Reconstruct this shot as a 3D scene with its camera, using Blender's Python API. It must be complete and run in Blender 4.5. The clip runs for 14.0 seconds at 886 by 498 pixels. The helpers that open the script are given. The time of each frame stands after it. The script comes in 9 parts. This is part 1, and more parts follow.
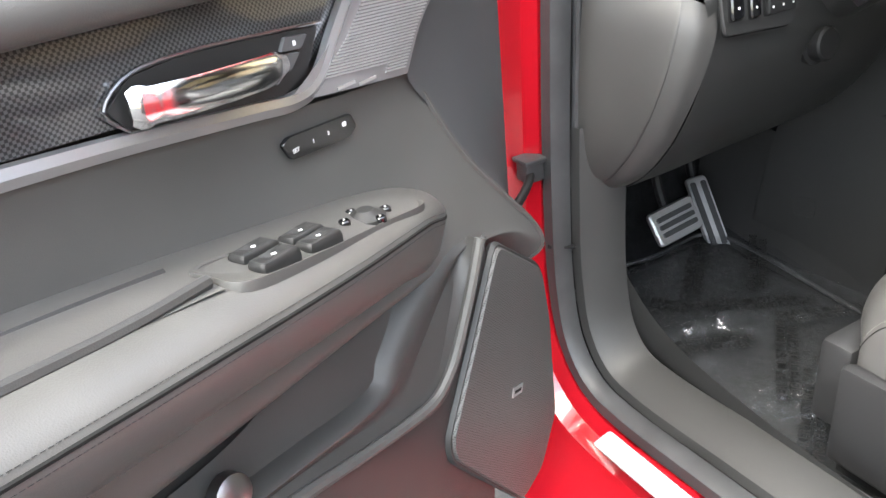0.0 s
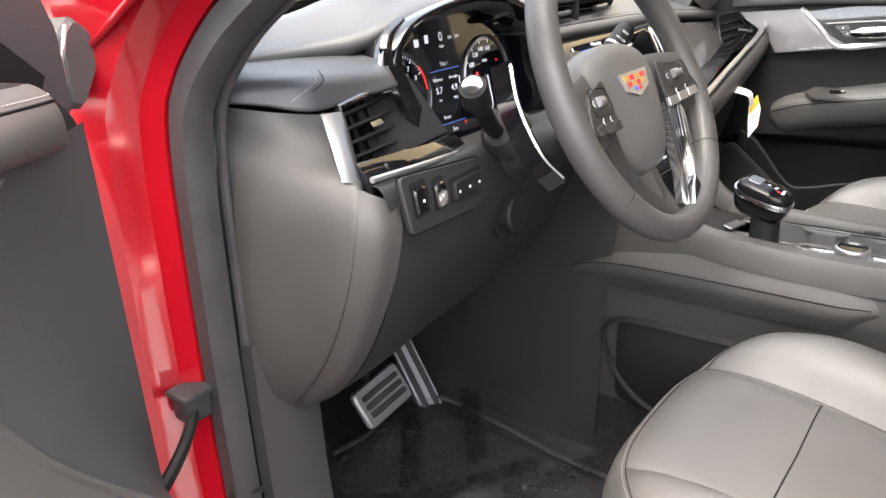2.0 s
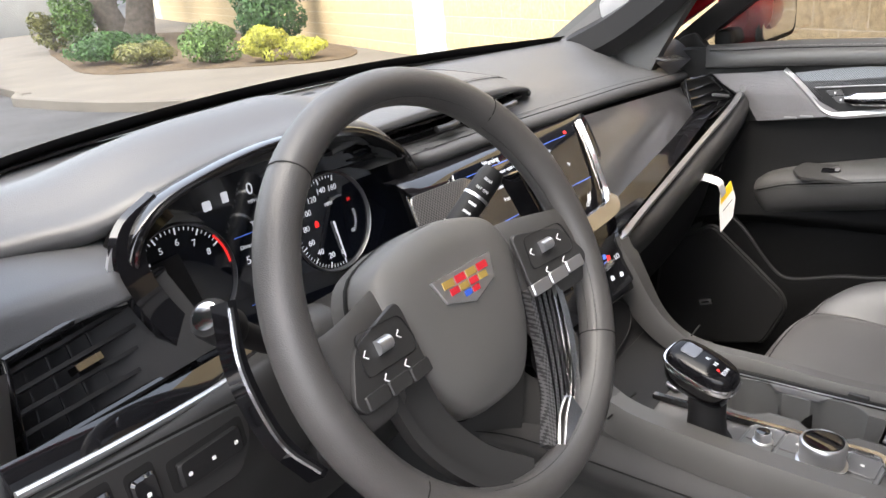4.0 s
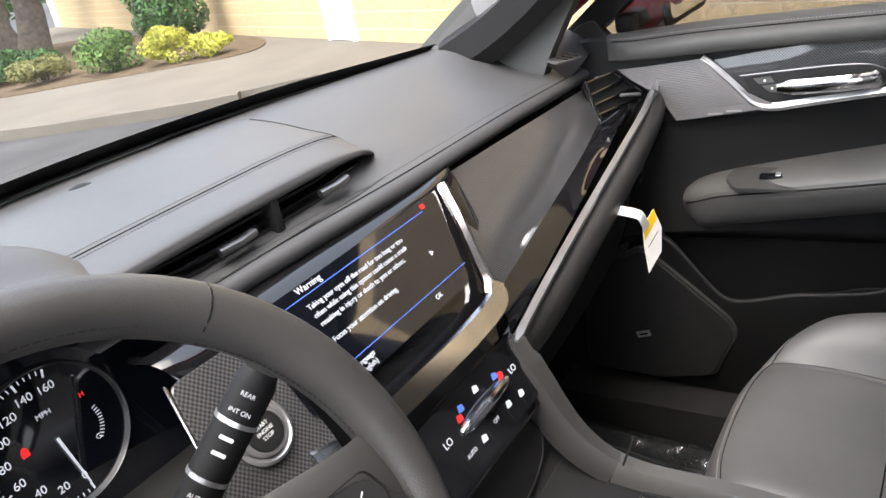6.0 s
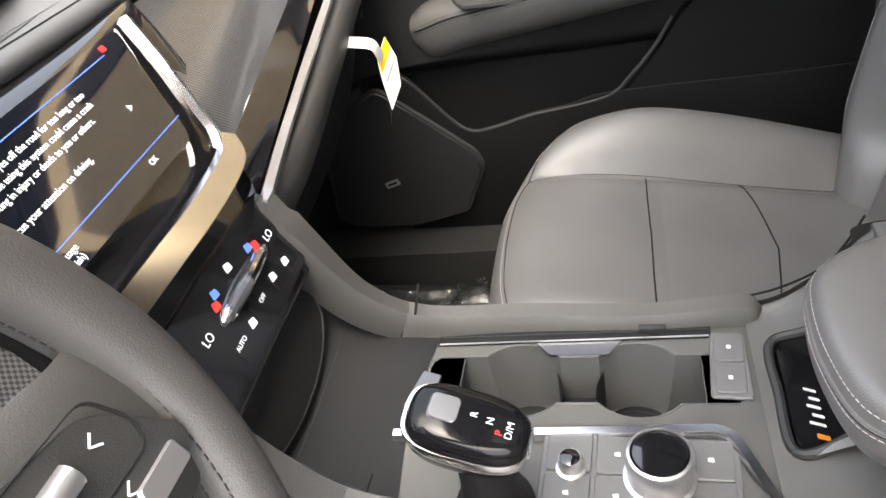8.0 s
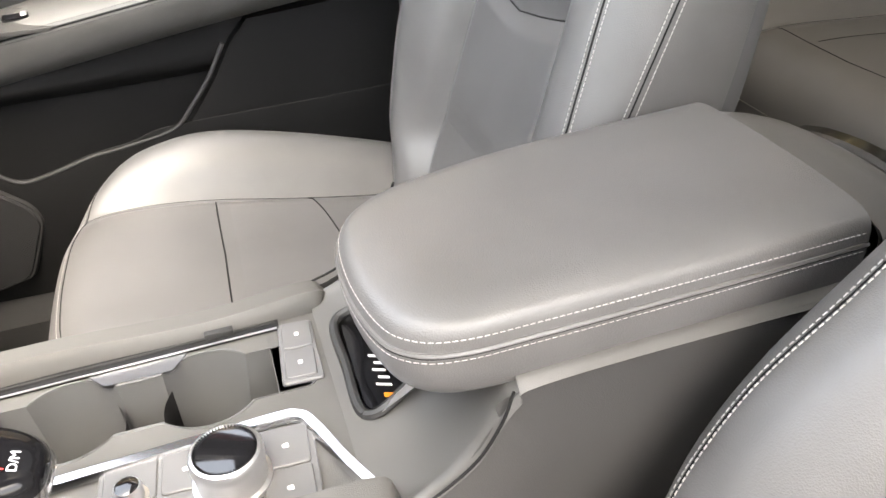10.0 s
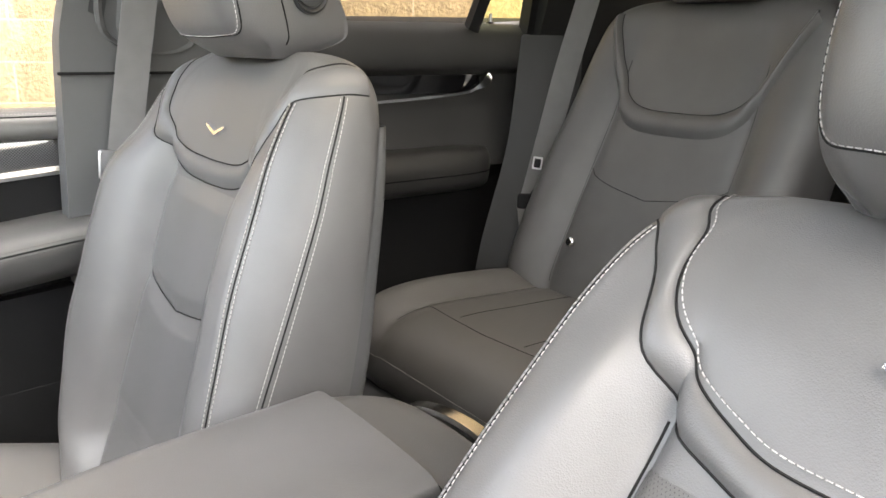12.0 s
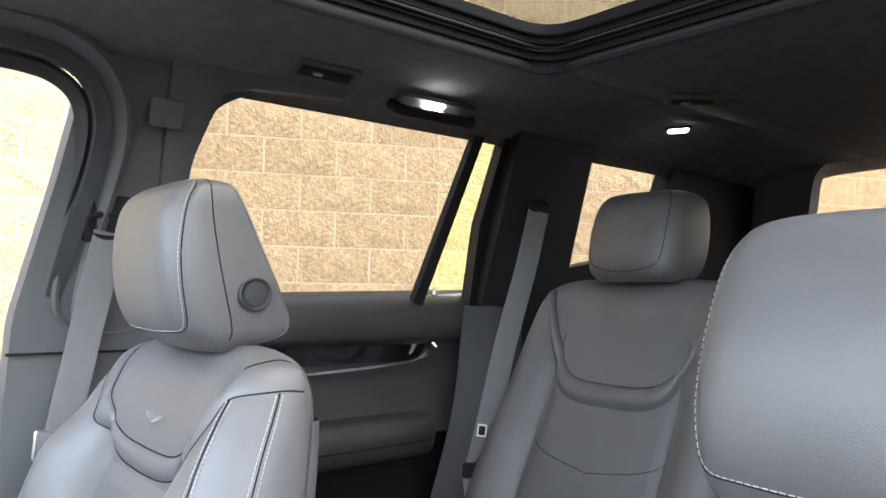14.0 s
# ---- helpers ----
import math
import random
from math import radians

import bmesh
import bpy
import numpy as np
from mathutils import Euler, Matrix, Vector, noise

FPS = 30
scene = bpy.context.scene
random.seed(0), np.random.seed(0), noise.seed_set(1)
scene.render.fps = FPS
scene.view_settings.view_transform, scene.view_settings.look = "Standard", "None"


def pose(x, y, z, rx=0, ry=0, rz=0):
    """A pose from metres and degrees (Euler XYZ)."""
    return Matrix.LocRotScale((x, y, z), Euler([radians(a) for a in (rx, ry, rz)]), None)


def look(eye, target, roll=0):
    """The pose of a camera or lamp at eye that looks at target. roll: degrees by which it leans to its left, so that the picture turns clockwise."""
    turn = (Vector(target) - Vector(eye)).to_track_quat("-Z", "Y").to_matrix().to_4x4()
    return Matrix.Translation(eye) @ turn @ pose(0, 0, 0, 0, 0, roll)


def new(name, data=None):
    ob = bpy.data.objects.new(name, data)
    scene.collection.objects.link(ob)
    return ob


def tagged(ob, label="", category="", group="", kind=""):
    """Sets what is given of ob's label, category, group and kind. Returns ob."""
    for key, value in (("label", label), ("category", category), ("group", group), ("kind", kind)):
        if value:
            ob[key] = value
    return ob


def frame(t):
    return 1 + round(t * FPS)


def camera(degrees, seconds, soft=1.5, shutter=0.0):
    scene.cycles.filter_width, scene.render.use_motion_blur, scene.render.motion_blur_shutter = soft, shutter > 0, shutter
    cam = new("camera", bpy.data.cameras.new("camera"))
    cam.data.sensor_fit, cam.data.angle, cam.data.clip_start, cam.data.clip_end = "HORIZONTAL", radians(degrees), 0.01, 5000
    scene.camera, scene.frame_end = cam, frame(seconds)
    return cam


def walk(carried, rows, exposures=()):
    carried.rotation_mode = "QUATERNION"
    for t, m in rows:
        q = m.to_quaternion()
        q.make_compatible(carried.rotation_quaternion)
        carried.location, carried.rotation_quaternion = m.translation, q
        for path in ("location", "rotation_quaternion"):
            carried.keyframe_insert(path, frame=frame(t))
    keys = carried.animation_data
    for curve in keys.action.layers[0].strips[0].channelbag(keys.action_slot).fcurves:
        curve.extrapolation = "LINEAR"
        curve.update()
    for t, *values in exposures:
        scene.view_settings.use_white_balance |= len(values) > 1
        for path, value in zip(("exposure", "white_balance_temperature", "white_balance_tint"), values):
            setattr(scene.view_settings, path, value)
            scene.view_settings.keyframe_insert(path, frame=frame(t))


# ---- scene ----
cam = camera(60.64, 14.0)
PATH = [
    (0.0, (-1.4159, -0.1038, 1.1674), (-1.0110, 0.6884, 0.7109), -5.98),
    (0.5, (-1.3560, -0.0303, 1.1697), (-0.8771, 0.7262, 0.7243), -5.59),
    (1.0, (-1.3056, 0.0273, 1.1892), (-0.7284, 0.7278, 0.7695), -4.67),
    (1.5, (-1.2671, 0.0608, 1.2008), (-0.5980, 0.6915, 0.8078), -3.70),
    (2.0, (-1.2095, 0.0856, 1.2057), (-0.4785, 0.6609, 0.8388), -2.78),
    (2.5, (-1.0922, 0.0793, 1.2226), (-0.3464, 0.6462, 0.8729), -2.36),
    (2.7, (-1.0386, 0.0722, 1.2348), (-0.2963, 0.6463, 0.8890), -2.47),
    (4.8, (-0.6651, 0.1552, 1.3119), (0.0263, 0.7842, 0.9567), -6.58),
    (5.0, (-0.6176, 0.1753, 1.3147), (0.0791, 0.7985, 0.9593), -7.28),
    (5.5, (-0.5238, 0.1789, 1.3268), (0.1833, 0.7875, 0.9668), -9.78),
    (6.0, (-0.4611, 0.1875, 1.3265), (0.2686, 0.7453, 0.9311), -11.83),
    (6.5, (-0.4296, 0.2224, 1.3135), (0.3184, 0.7208, 0.8752), -13.70),
    (7.0, (-0.4084, 0.2591, 1.2936), (0.3541, 0.6727, 0.7961), -14.39),
    (7.2, (-0.3974, 0.2676, 1.2833), (0.3672, 0.6464, 0.7619), -14.30),
    (9.3, (-0.3771, 0.2350, 1.1650), (0.4113, 0.1875, 0.5516), -6.87),
    (9.5, (-0.3815, 0.2276, 1.1600), (0.4080, 0.1277, 0.5544), -5.68),
    (10.0, (-0.3933, 0.2024, 1.1526), (0.3948, -0.0360, 0.5852), -2.79),
    (10.5, (-0.4138, 0.1720, 1.1528), (0.3658, -0.1882, 0.6405), -0.57),
    (11.0, (-0.4345, 0.1458, 1.1606), (0.3390, -0.3103, 0.7204), 0.72),
    (11.5, (-0.4644, 0.1302, 1.1804), (0.3075, -0.3972, 0.8254), 0.82),
    (12.0, (-0.4839, 0.1253, 1.2027), (0.2863, -0.4556, 0.9391), 0.98),
    (12.5, (-0.5011, 0.1230, 1.2206), (0.2678, -0.4908, 1.0414), 0.95),
    (13.0, (-0.5113, 0.1234, 1.2349), (0.2575, -0.5086, 1.1375), 1.03),
    (13.5, (-0.5181, 0.1208, 1.2469), (0.2512, -0.5177, 1.2243), 0.98),
    (14.0, (-0.5276, 0.1249, 1.2584), (0.2397, -0.5143, 1.3103), 1.01),
]
EXPOSURES = [(0.0, 3.62, 6700, 5), (0.6, 3.72, 6800, 6), (1.0, 3.6, 6850, 7), (1.5, 3.45, 7000, 9), (2.5, 3.36, 7100, 12), (5.0, 2.75, 6800, 12), (7.0, 3.0, 6900, 12), (9.5, 4.2, 7500, 11), (11.0, 4.35, 7400, 11), (12.5, 4.35, 7500, 11), (13.2, 4.4, 7050, 12), (14.0, 4.45, 6350, 12)]
walk(cam, [(t, look(eye, target, roll)) for t, eye, target, roll in PATH], EXPOSURES)

# ---- daylight: bright thin overcast, open lot on the driver's side ----
world = bpy.data.worlds.new("overcast_sky")
scene.world = world
world.use_nodes = True
wn = world.node_tree
sky = wn.nodes.new("ShaderNodeTexSky")
sky.sky_type, sky.sun_disc = "NISHITA", False
sky.sun_elevation, sky.sun_rotation = radians(66), radians(257)
sky.dust_density, sky.air_density = 3.0, 1.0
grey = wn.nodes.new("ShaderNodeHueSaturation")  # thin cloud greys the blue
grey.inputs["Saturation"].default_value = 0.55
wn.links.new(sky.outputs[0], grey.inputs["Color"])
wn.links.new(grey.outputs[0], wn.nodes["Background"].inputs[0])
wn.nodes["Background"].inputs[1].default_value = 0.15
sun = new("sun", bpy.data.lights.new("sun", "SUN"))
sun.data.energy, sun.data.angle, sun.data.color = 0.56, radians(66), (1.0, 0.94, 0.85)
sun.matrix_world = look((-4.0, -0.9, 9.6), (0, 0, 0))

# ---- materials ----
def sock(node, names, value):
    for n in names:
        if n in node.inputs:
            node.inputs[n].default_value = value
            return


def mat(name, col, rough=0.5, metal=0.0, var=0.12, vscale=9.0, bump=0.15, bscale=400.0, grain="noise", coat=0.0,
        spec=0.5, dist=0.001, rvar=0.08):
    """A principled surface with slow stains, fine grain and relief, in metres."""
    m = bpy.data.materials.new(name)
    m.use_nodes = True
    nt = m.node_tree
    b = nt.nodes["Principled BSDF"]
    tc = nt.nodes.new("ShaderNodeTexCoord")
    big = nt.nodes.new("ShaderNodeTexNoise")
    big.inputs["Scale"].default_value, big.inputs["Detail"].default_value = vscale, 5
    nt.links.new(tc.outputs["Object"], big.inputs["Vector"])
    ramp = nt.nodes.new("ShaderNodeValToRGB")
    lo, hi = 1 - var, 1 + var
    ramp.color_ramp.elements[0].position, ramp.color_ramp.elements[1].position = 0.3, 0.7
    ramp.color_ramp.elements[0].color = (*[min(1, c * lo) for c in col], 1)
    ramp.color_ramp.elements[1].color = (*[min(1, c * hi) for c in col], 1)
    nt.links.new(big.outputs["Fac"], ramp.inputs["Fac"])
    nt.links.new(ramp.outputs["Color"], b.inputs["Base Color"])
    rr = nt.nodes.new("ShaderNodeMapRange")
    rr.inputs["To Min"].default_value, rr.inputs["To Max"].default_value = max(0.02, rough - rvar), min(1, rough + rvar)
    nt.links.new(big.outputs["Fac"], rr.inputs["Value"])
    nt.links.new(rr.outputs["Result"], b.inputs["Roughness"])
    b.inputs["Metallic"].default_value = metal
    sock(b, ("Specular IOR Level",), spec)
    sock(b, ("Coat Weight",), coat)
    sock(b, ("Coat Roughness",), 0.04)
    sock(b, ("Coat IOR",), 1.65)
    if bump:
        if grain == "voronoi":
            g = nt.nodes.new("ShaderNodeTexVoronoi")
            out = g.outputs["Distance"]
        else:
            g = nt.nodes.new("ShaderNodeTexNoise")
            g.inputs["Detail"].default_value = 3
            out = g.outputs["Fac"]
        g.inputs["Scale"].default_value = bscale
        nt.links.new(tc.outputs["Object"], g.inputs["Vector"])
        bp = nt.nodes.new("ShaderNodeBump")
        bp.inputs["Strength"].default_value, bp.inputs["Distance"].default_value = bump, dist
        nt.links.new(out, bp.inputs["Height"])
        nt.links.new(bp.outputs["Normal"], b.inputs["Normal"])
    return m


def principled(m):
    return m.node_tree.nodes["Principled BSDF"]


def dotted(m, pitch, depth, hole, turn=(0, 0, 0)):
    """Adds a lattice of small holes to a material: darker points that are also dents."""
    nt, b = m.node_tree, principled(m)
    tc = nt.nodes.new("ShaderNodeTexCoord")
    mp = nt.nodes.new("ShaderNodeMapping")
    mp.inputs["Rotation"].default_value = [radians(a) for a in turn]
    mp.inputs["Scale"].default_value = (2 * math.pi / pitch,) * 3
    nt.links.new(tc.outputs["Object"], mp.inputs["Vector"])
    sp = nt.nodes.new("ShaderNodeSeparateXYZ")
    nt.links.new(mp.outputs["Vector"], sp.inputs[0])
    waves = []
    for k in ("X", "Z"):
        s = nt.nodes.new("ShaderNodeMath")
        s.operation = "SINE"
        nt.links.new(sp.outputs[k], s.inputs[0])
        waves.append(s)
    mul = nt.nodes.new("ShaderNodeMath")
    mul.operation = "MULTIPLY"
    nt.links.new(waves[0].outputs[0], mul.inputs[0])
    nt.links.new(waves[1].outputs[0], mul.inputs[1])
    th = nt.nodes.new("ShaderNodeMapRange")
    th.inputs["From Min"].default_value, th.inputs["From Max"].default_value = hole, min(0.99, hole + 0.25)
    nt.links.new(mul.outputs[0], th.inputs["Value"])
    old = b.inputs["Base Color"].links[0].from_socket
    mix = nt.nodes.new("ShaderNodeMixRGB")
    mix.inputs["Color2"].default_value = (0.006, 0.006, 0.006, 1)
    nt.links.new(th.outputs["Result"], mix.inputs["Fac"])
    nt.links.new(old, mix.inputs["Color1"])
    nt.links.new(mix.outputs[0], b.inputs["Base Color"])
    bp = nt.nodes.new("ShaderNodeBump")
    bp.invert = True
    bp.inputs["Strength"].default_value, bp.inputs["Distance"].default_value = depth, 0.001
    nt.links.new(th.outputs["Result"], bp.inputs["Height"])
    if b.inputs["Normal"].links:
        nt.links.new(b.inputs["Normal"].links[0].from_socket, bp.inputs["Normal"])
    nt.links.new(bp.outputs["Normal"], b.inputs["Normal"])
    return m


def carbon(name, turn, size=0.0045):
    """Twill carbon fibre under clear lacquer."""
    m = mat(name, (0.03, 0.03, 0.032), 0.35, 0.0, 0.1, 30, 0.0, coat=1.0)
    nt, b = m.node_tree, principled(m)
    tc = nt.nodes.new("ShaderNodeTexCoord")
    mp = nt.nodes.new("ShaderNodeMapping")
    mp.inputs["Rotation"].default_value = [radians(a) for a in turn]
    nt.links.new(tc.outputs["Object"], mp.inputs["Vector"])
    sp = nt.nodes.new("ShaderNodeSeparateXYZ")
    nt.links.new(mp.outputs["Vector"], sp.inputs[0])
    cb = nt.nodes.new("ShaderNodeCombineXYZ")
    nt.links.new(sp.outputs["X"], cb.inputs[0])
    nt.links.new(sp.outputs["Z"], cb.inputs[1])
    ck = nt.nodes.new("ShaderNodeTexChecker")
    ck.inputs["Scale"].default_value = 1 / size
    ck.inputs["Color1"].default_value, ck.inputs["Color2"].default_value = (0.012, 0.012, 0.013, 1), (0.085, 0.085, 0.088, 1)
    nt.links.new(cb.outputs[0], ck.inputs["Vector"])
    nt.links.new(ck.outputs["Color"], b.inputs["Base Color"])
    bp = nt.nodes.new("ShaderNodeBump")
    bp.inputs["Strength"].default_value, bp.inputs["Distance"].default_value = 0.35, 0.0008
    nt.links.new(ck.outputs["Fac"], bp.inputs["Height"])
    nt.links.new(bp.outputs["Normal"], b.inputs["Normal"])
    return m


def glowing(name, col, power):
    m = bpy.data.materials.new(name)
    m.use_nodes = True
    b = principled(m)
    b.inputs["Base Color"].default_value = (*[c * 0.5 for c in col], 1)
    sock(b, ("Emission Color",), (*col, 1))
    sock(b, ("Emission Strength",), power)
    return m


def clear(name, col, rough=0.0, ior=1.45):
    m = bpy.data.materials.new(name)
    m.use_nodes = True
    b = principled(m)
    b.inputs["Base Color"].default_value = (*col, 1)
    b.inputs["Roughness"].default_value = rough
    b.inputs["IOR"].default_value = ior
    sock(b, ("Transmission Weight",), 1.0)
    return m


def thin_glass(name, tint, gloss=0.06):
    """A flat pane: tinted see-through with a faint mirror."""
    m = bpy.data.materials.new(name)
    m.use_nodes = True
    nt = m.node_tree
    nt.nodes.remove(principled(m))
    tr = nt.nodes.new("ShaderNodeBsdfTransparent")
    tr.inputs[0].default_value = (*tint, 1)
    gl = nt.nodes.new("ShaderNodeBsdfGlossy")
    gl.inputs["Roughness"].default_value = 0.02
    lw = nt.nodes.new("ShaderNodeLayerWeight")
    lw.inputs["Blend"].default_value = 0.5
    pw = nt.nodes.new("ShaderNodeMath")
    pw.operation = "POWER"
    pw.inputs[1].default_value = 4.0
    nt.links.new(lw.outputs["Facing"], pw.inputs[0])
    fr = nt.nodes.new("ShaderNodeMapRange")
    fr.inputs["To Min"].default_value, fr.inputs["To Max"].default_value = gloss * 0.6, 0.7
    nt.links.new(pw.outputs[0], fr.inputs["Value"])
    mx = nt.nodes.new("ShaderNodeMixShader")
    nt.links.new(fr.outputs[0], mx.inputs[0])
    nt.links.new(tr.outputs[0], mx.inputs[1])
    nt.links.new(gl.outputs[0], mx.inputs[2])
    nt.links.new(mx.outputs[0], nt.nodes["Material Output"].inputs["Surface"])
    return m


LEATHER = mat("black_leather", (0.080, 0.078, 0.075), 0.46, 0, 0.10, 14, 0.22, 900, "voronoi", spec=0.55, dist=0.0006)
SEAT = mat("seat_leather", (0.092, 0.089, 0.087), 0.44, 0, 0.10, 14, 0.22, 900, "voronoi", spec=0.6, dist=0.0006)
LEATHER_P = dotted(mat("perforated_leather", (0.082, 0.079, 0.076), 0.44, 0, 0.10, 14, 0.2, 900, "voronoi", spec=0.55, dist=0.0006), 0.0030, 0.5, 0.65)
VINYL = mat("soft_black_vinyl", (0.038, 0.037, 0.036), 0.50, 0, 0.10, 10, 0.25, 1100, "voronoi", spec=0.5, dist=0.0005)
DASH = mat("dash_vinyl", (0.060, 0.061, 0.064), 0.44, 0, 0.10, 6, 0.25, 900, "voronoi", spec=0.5, dist=0.0006)
TRIM = mat("grey_black_trim", (0.074, 0.072, 0.069), 0.5, 0, 0.10, 8, 0.3, 1300, "voronoi", spec=0.45, dist=0.0004)
PLASTIC = mat("grained_black_plastic", (0.020, 0.020, 0.020), 0.52, 0, 0.10, 8, 0.3, 1300, "voronoi", spec=0.45, dist=0.0004)
# passenger door's trim plastic, the far side's shade put into its colour
SHADEPL = mat("shaded_door_plastic", (0.007, 0.007, 0.0072), 0.62, 0, 0.15, 8, 0.3, 1300, "voronoi", spec=0.14, dist=0.0004)
DARKPL = mat("matte_dark_plastic", (0.010, 0.010, 0.0105), 0.6, 0, 0.15, 8, 0.2, 900, spec=0.25)
PIANO = mat("piano_black", (0.006, 0.006, 0.007), 0.06, 0, 0.1, 20, 0.0, coat=0.5, spec=0.5, rvar=0.03)
CHROME = mat("chrome", (0.80, 0.80, 0.81), 0.14, 1, 0.03, 20, 0.0, rvar=0.05)
TRIM_SILVER = mat("grey_silver_trim", (0.24, 0.24, 0.25), 0.36, 1, 0.06, 20, 0.05, 1500, rvar=0.05)
SELECTOR = mat("selector_gloss", (0.006, 0.006, 0.007), 0.10, 0, 0.1, 20, 0.0, spec=0.22, rvar=0.03)
SATIN = mat("satin_silver", (0.60, 0.60, 0.61), 0.30, 0.88, 0.05, 20, 0.05, 1500, rvar=0.05)
ALU = mat("brushed_grille_metal", (0.26, 0.25, 0.255), 0.40, 0.35, 0.08, 12, 0.1, 900)
CARBON_D = carbon("carbon_fibre_door", (0, 0, -29), 0.0022)
CARBON_P = carbon("carbon_fibre_fascia", (0, 0, 0), 0.0022)
RED = mat("red_paint", (0.34, 0.005, 0.012), 0.22, 0.1, 0.04, 3, 0.0, coat=1.0, rvar=0.03)
SEAL = mat("rubber_seal", (0.035, 0.036, 0.038), 0.45, 0, 0.2, 20, 0.15, 300, spec=0.4)
CARPET = mat("black_carpet", (0.020, 0.021, 0.022), 0.95, 0, 0.35, 60, 0.9, 900, spec=0.1, dist=0.003)
HEADLINER = mat("grey_headliner", (0.135, 0.134, 0.133), 0.95, 0, 0.12, 30, 0.3, 1200, spec=0.1)
THREAD = mat("pale_thread", (0.34, 0.325, 0.31), 0.7, 0, 0.1, 50, 0.0)
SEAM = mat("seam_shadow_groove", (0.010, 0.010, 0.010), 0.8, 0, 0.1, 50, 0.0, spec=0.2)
WEB = mat("seat_belt_webbing", (0.16, 0.158, 0.154), 0.75, 0, 0.08, 30, 0.4, 700, dist=0.001)
GREYPL = mat("grey_pillar_plastic", (0.078, 0.079, 0.079), 0.6, 0, 0.06, 10, 0.25, 1200, "voronoi", dist=0.0004)
PAD = mat("dark_control_pad", (0.10, 0.10, 0.102), 0.42, 0, 0.06, 20, 0.0)
SCREEN = mat("screen_glass", (0.004, 0.005, 0.008), 0.05, 0, 0.1, 20, 0.0, coat=1.0, spec=0.8, rvar=0.02)
GLOW_W = glowing("white_display", (0.85, 0.90, 1.0), 0.065)
GLOW_B = glowing("blue_display_line", (0.10, 0.22, 0.85), 0.08)
GLOW_R = glowing("red_display", (1.0, 0.03, 0.03), 0.10)
LAMP = glowing("lit_lamp_lens", (1.0, 0.97, 0.92), 2.5)
WHITE = mat("white_print", (0.75, 0.75, 0.75), 0.5, 0, 0.04, 30, 0.0)
YELLOW = mat("yellow_print", (0.80, 0.52, 0.02), 0.5, 0, 0.04, 30, 0.0)
PAPER = mat("tag_paper", (0.78, 0.77, 0.74), 0.7, 0, 0.05, 60, 0.1, 400)
BLACKINK = mat("black_ink", (0.004, 0.004, 0.004), 0.5, 0, 0.1, 30, 0.0)
FILM = bpy.data.materials.new("clear_plastic_film")
# ---- modelling helpers ----
V = Vector


def at_frame(o, x, n):
    """A frame at o with its x along x and its z along n."""
    n = V(n).normalized()
    x = (V(x) - n * V(x).dot(n)).normalized()
    y = n.cross(x)
    return Matrix(((x[0], y[0], n[0], o[0]), (x[1], y[1], n[1], o[1]), (x[2], y[2], n[2], o[2]), (0, 0, 0, 1)))


def thing(name, base, label, category, group="", kind=""):
    ob = new(name)
    ob.location = base
    ob.empty_display_size = 0.05
    return tagged(ob, label, category, group, kind)


def part(name, bm, material, parent=None, label="", smooth=35, shift=True):
    bmesh.ops.recalc_face_normals(bm, faces=bm.faces)
    me = bpy.data.meshes.new(name)
    bm.to_mesh(me)
    bm.free()
    me.materials.append(material)
    if smooth:
        me.shade_smooth()
        me.set_sharp_from_angle(angle=radians(smooth))
    ob = new(name, me)
    if parent is not None:
        ob.parent = parent
        ob.matrix_parent_inverse = Matrix.Translation(-parent.location)
    if label:
        tagged(ob, label)
    return ob


def solid(ob, t, offset=-1.0):
    md = ob.modifiers.new("thickness", "SOLIDIFY")
    md.thickness, md.offset = t, offset
    return ob


def cr(p, i, f, closed):
    n = len(p)
    g = (lambda k: p[k % n]) if closed else (lambda k: p[min(max(k, 0), n - 1)])
    a, b, c, d = g(i - 1), g(i), g(i + 1), g(i + 2)
    if not closed and i == 0:
        a = b * 2 - c
    if not closed and i + 2 > n - 1:
        d = c * 2 - b
    return b + (c - a) * (0.5 * f) + (a * 2 - b * 5 + c * 4 - d) * (0.5 * f * f) + (b * 3 - a - c * 3 + d) * (0.5 * f ** 3)


def ev(p, t, closed=False):
    n = len(p)
    i = math.floor(t)
    if not closed:
        i = min(max(i, 0), n - 2)
    return cr(p, i, t - i, closed)


def curve(pts, n, closed=False):
    p = [V(q) for q in pts]
    m = len(p) if closed else len(p) - 1
    k = n if closed else n - 1
    return [ev(p, m * j / k, closed) for j in range(n)]


class Loft:
    """A smooth skin over rows of control points."""

    def __init__(self, rows, closed=False):
        self.rows = [[V(q) for q in r] for r in rows]
        self.closed = closed

    def at(self, a, v):
        return ev([ev(r, a, self.closed) for r in self.rows], v)

    def bm(self, na, nv, caps=False):
        bm = bmesh.new()
        ma = len(self.rows[0]) if self.closed else len(self.rows[0]) - 1
        mv = len(self.rows) - 1
        ka = na if self.closed else na - 1
        cols = [[ev(r, ma * j / ka, self.closed) for r in self.rows] for j in range(na)]
        g = [[bm.verts.new(ev(cols[j], mv * i / (nv - 1))) for j in range(na)] for i in range(nv)]
        for i in range(nv - 1):
            for j in range(ka):
                k = (j + 1) % na
                bm.faces.new((g[i][j], g[i][k], g[i + 1][k], g[i + 1][j]))
        if caps:
            bm.faces.new(g[0])
            bm.faces.new(g[-1])
        return bm


def sheet(rows, na, nv):
    return Loft(rows).bm(na, nv)


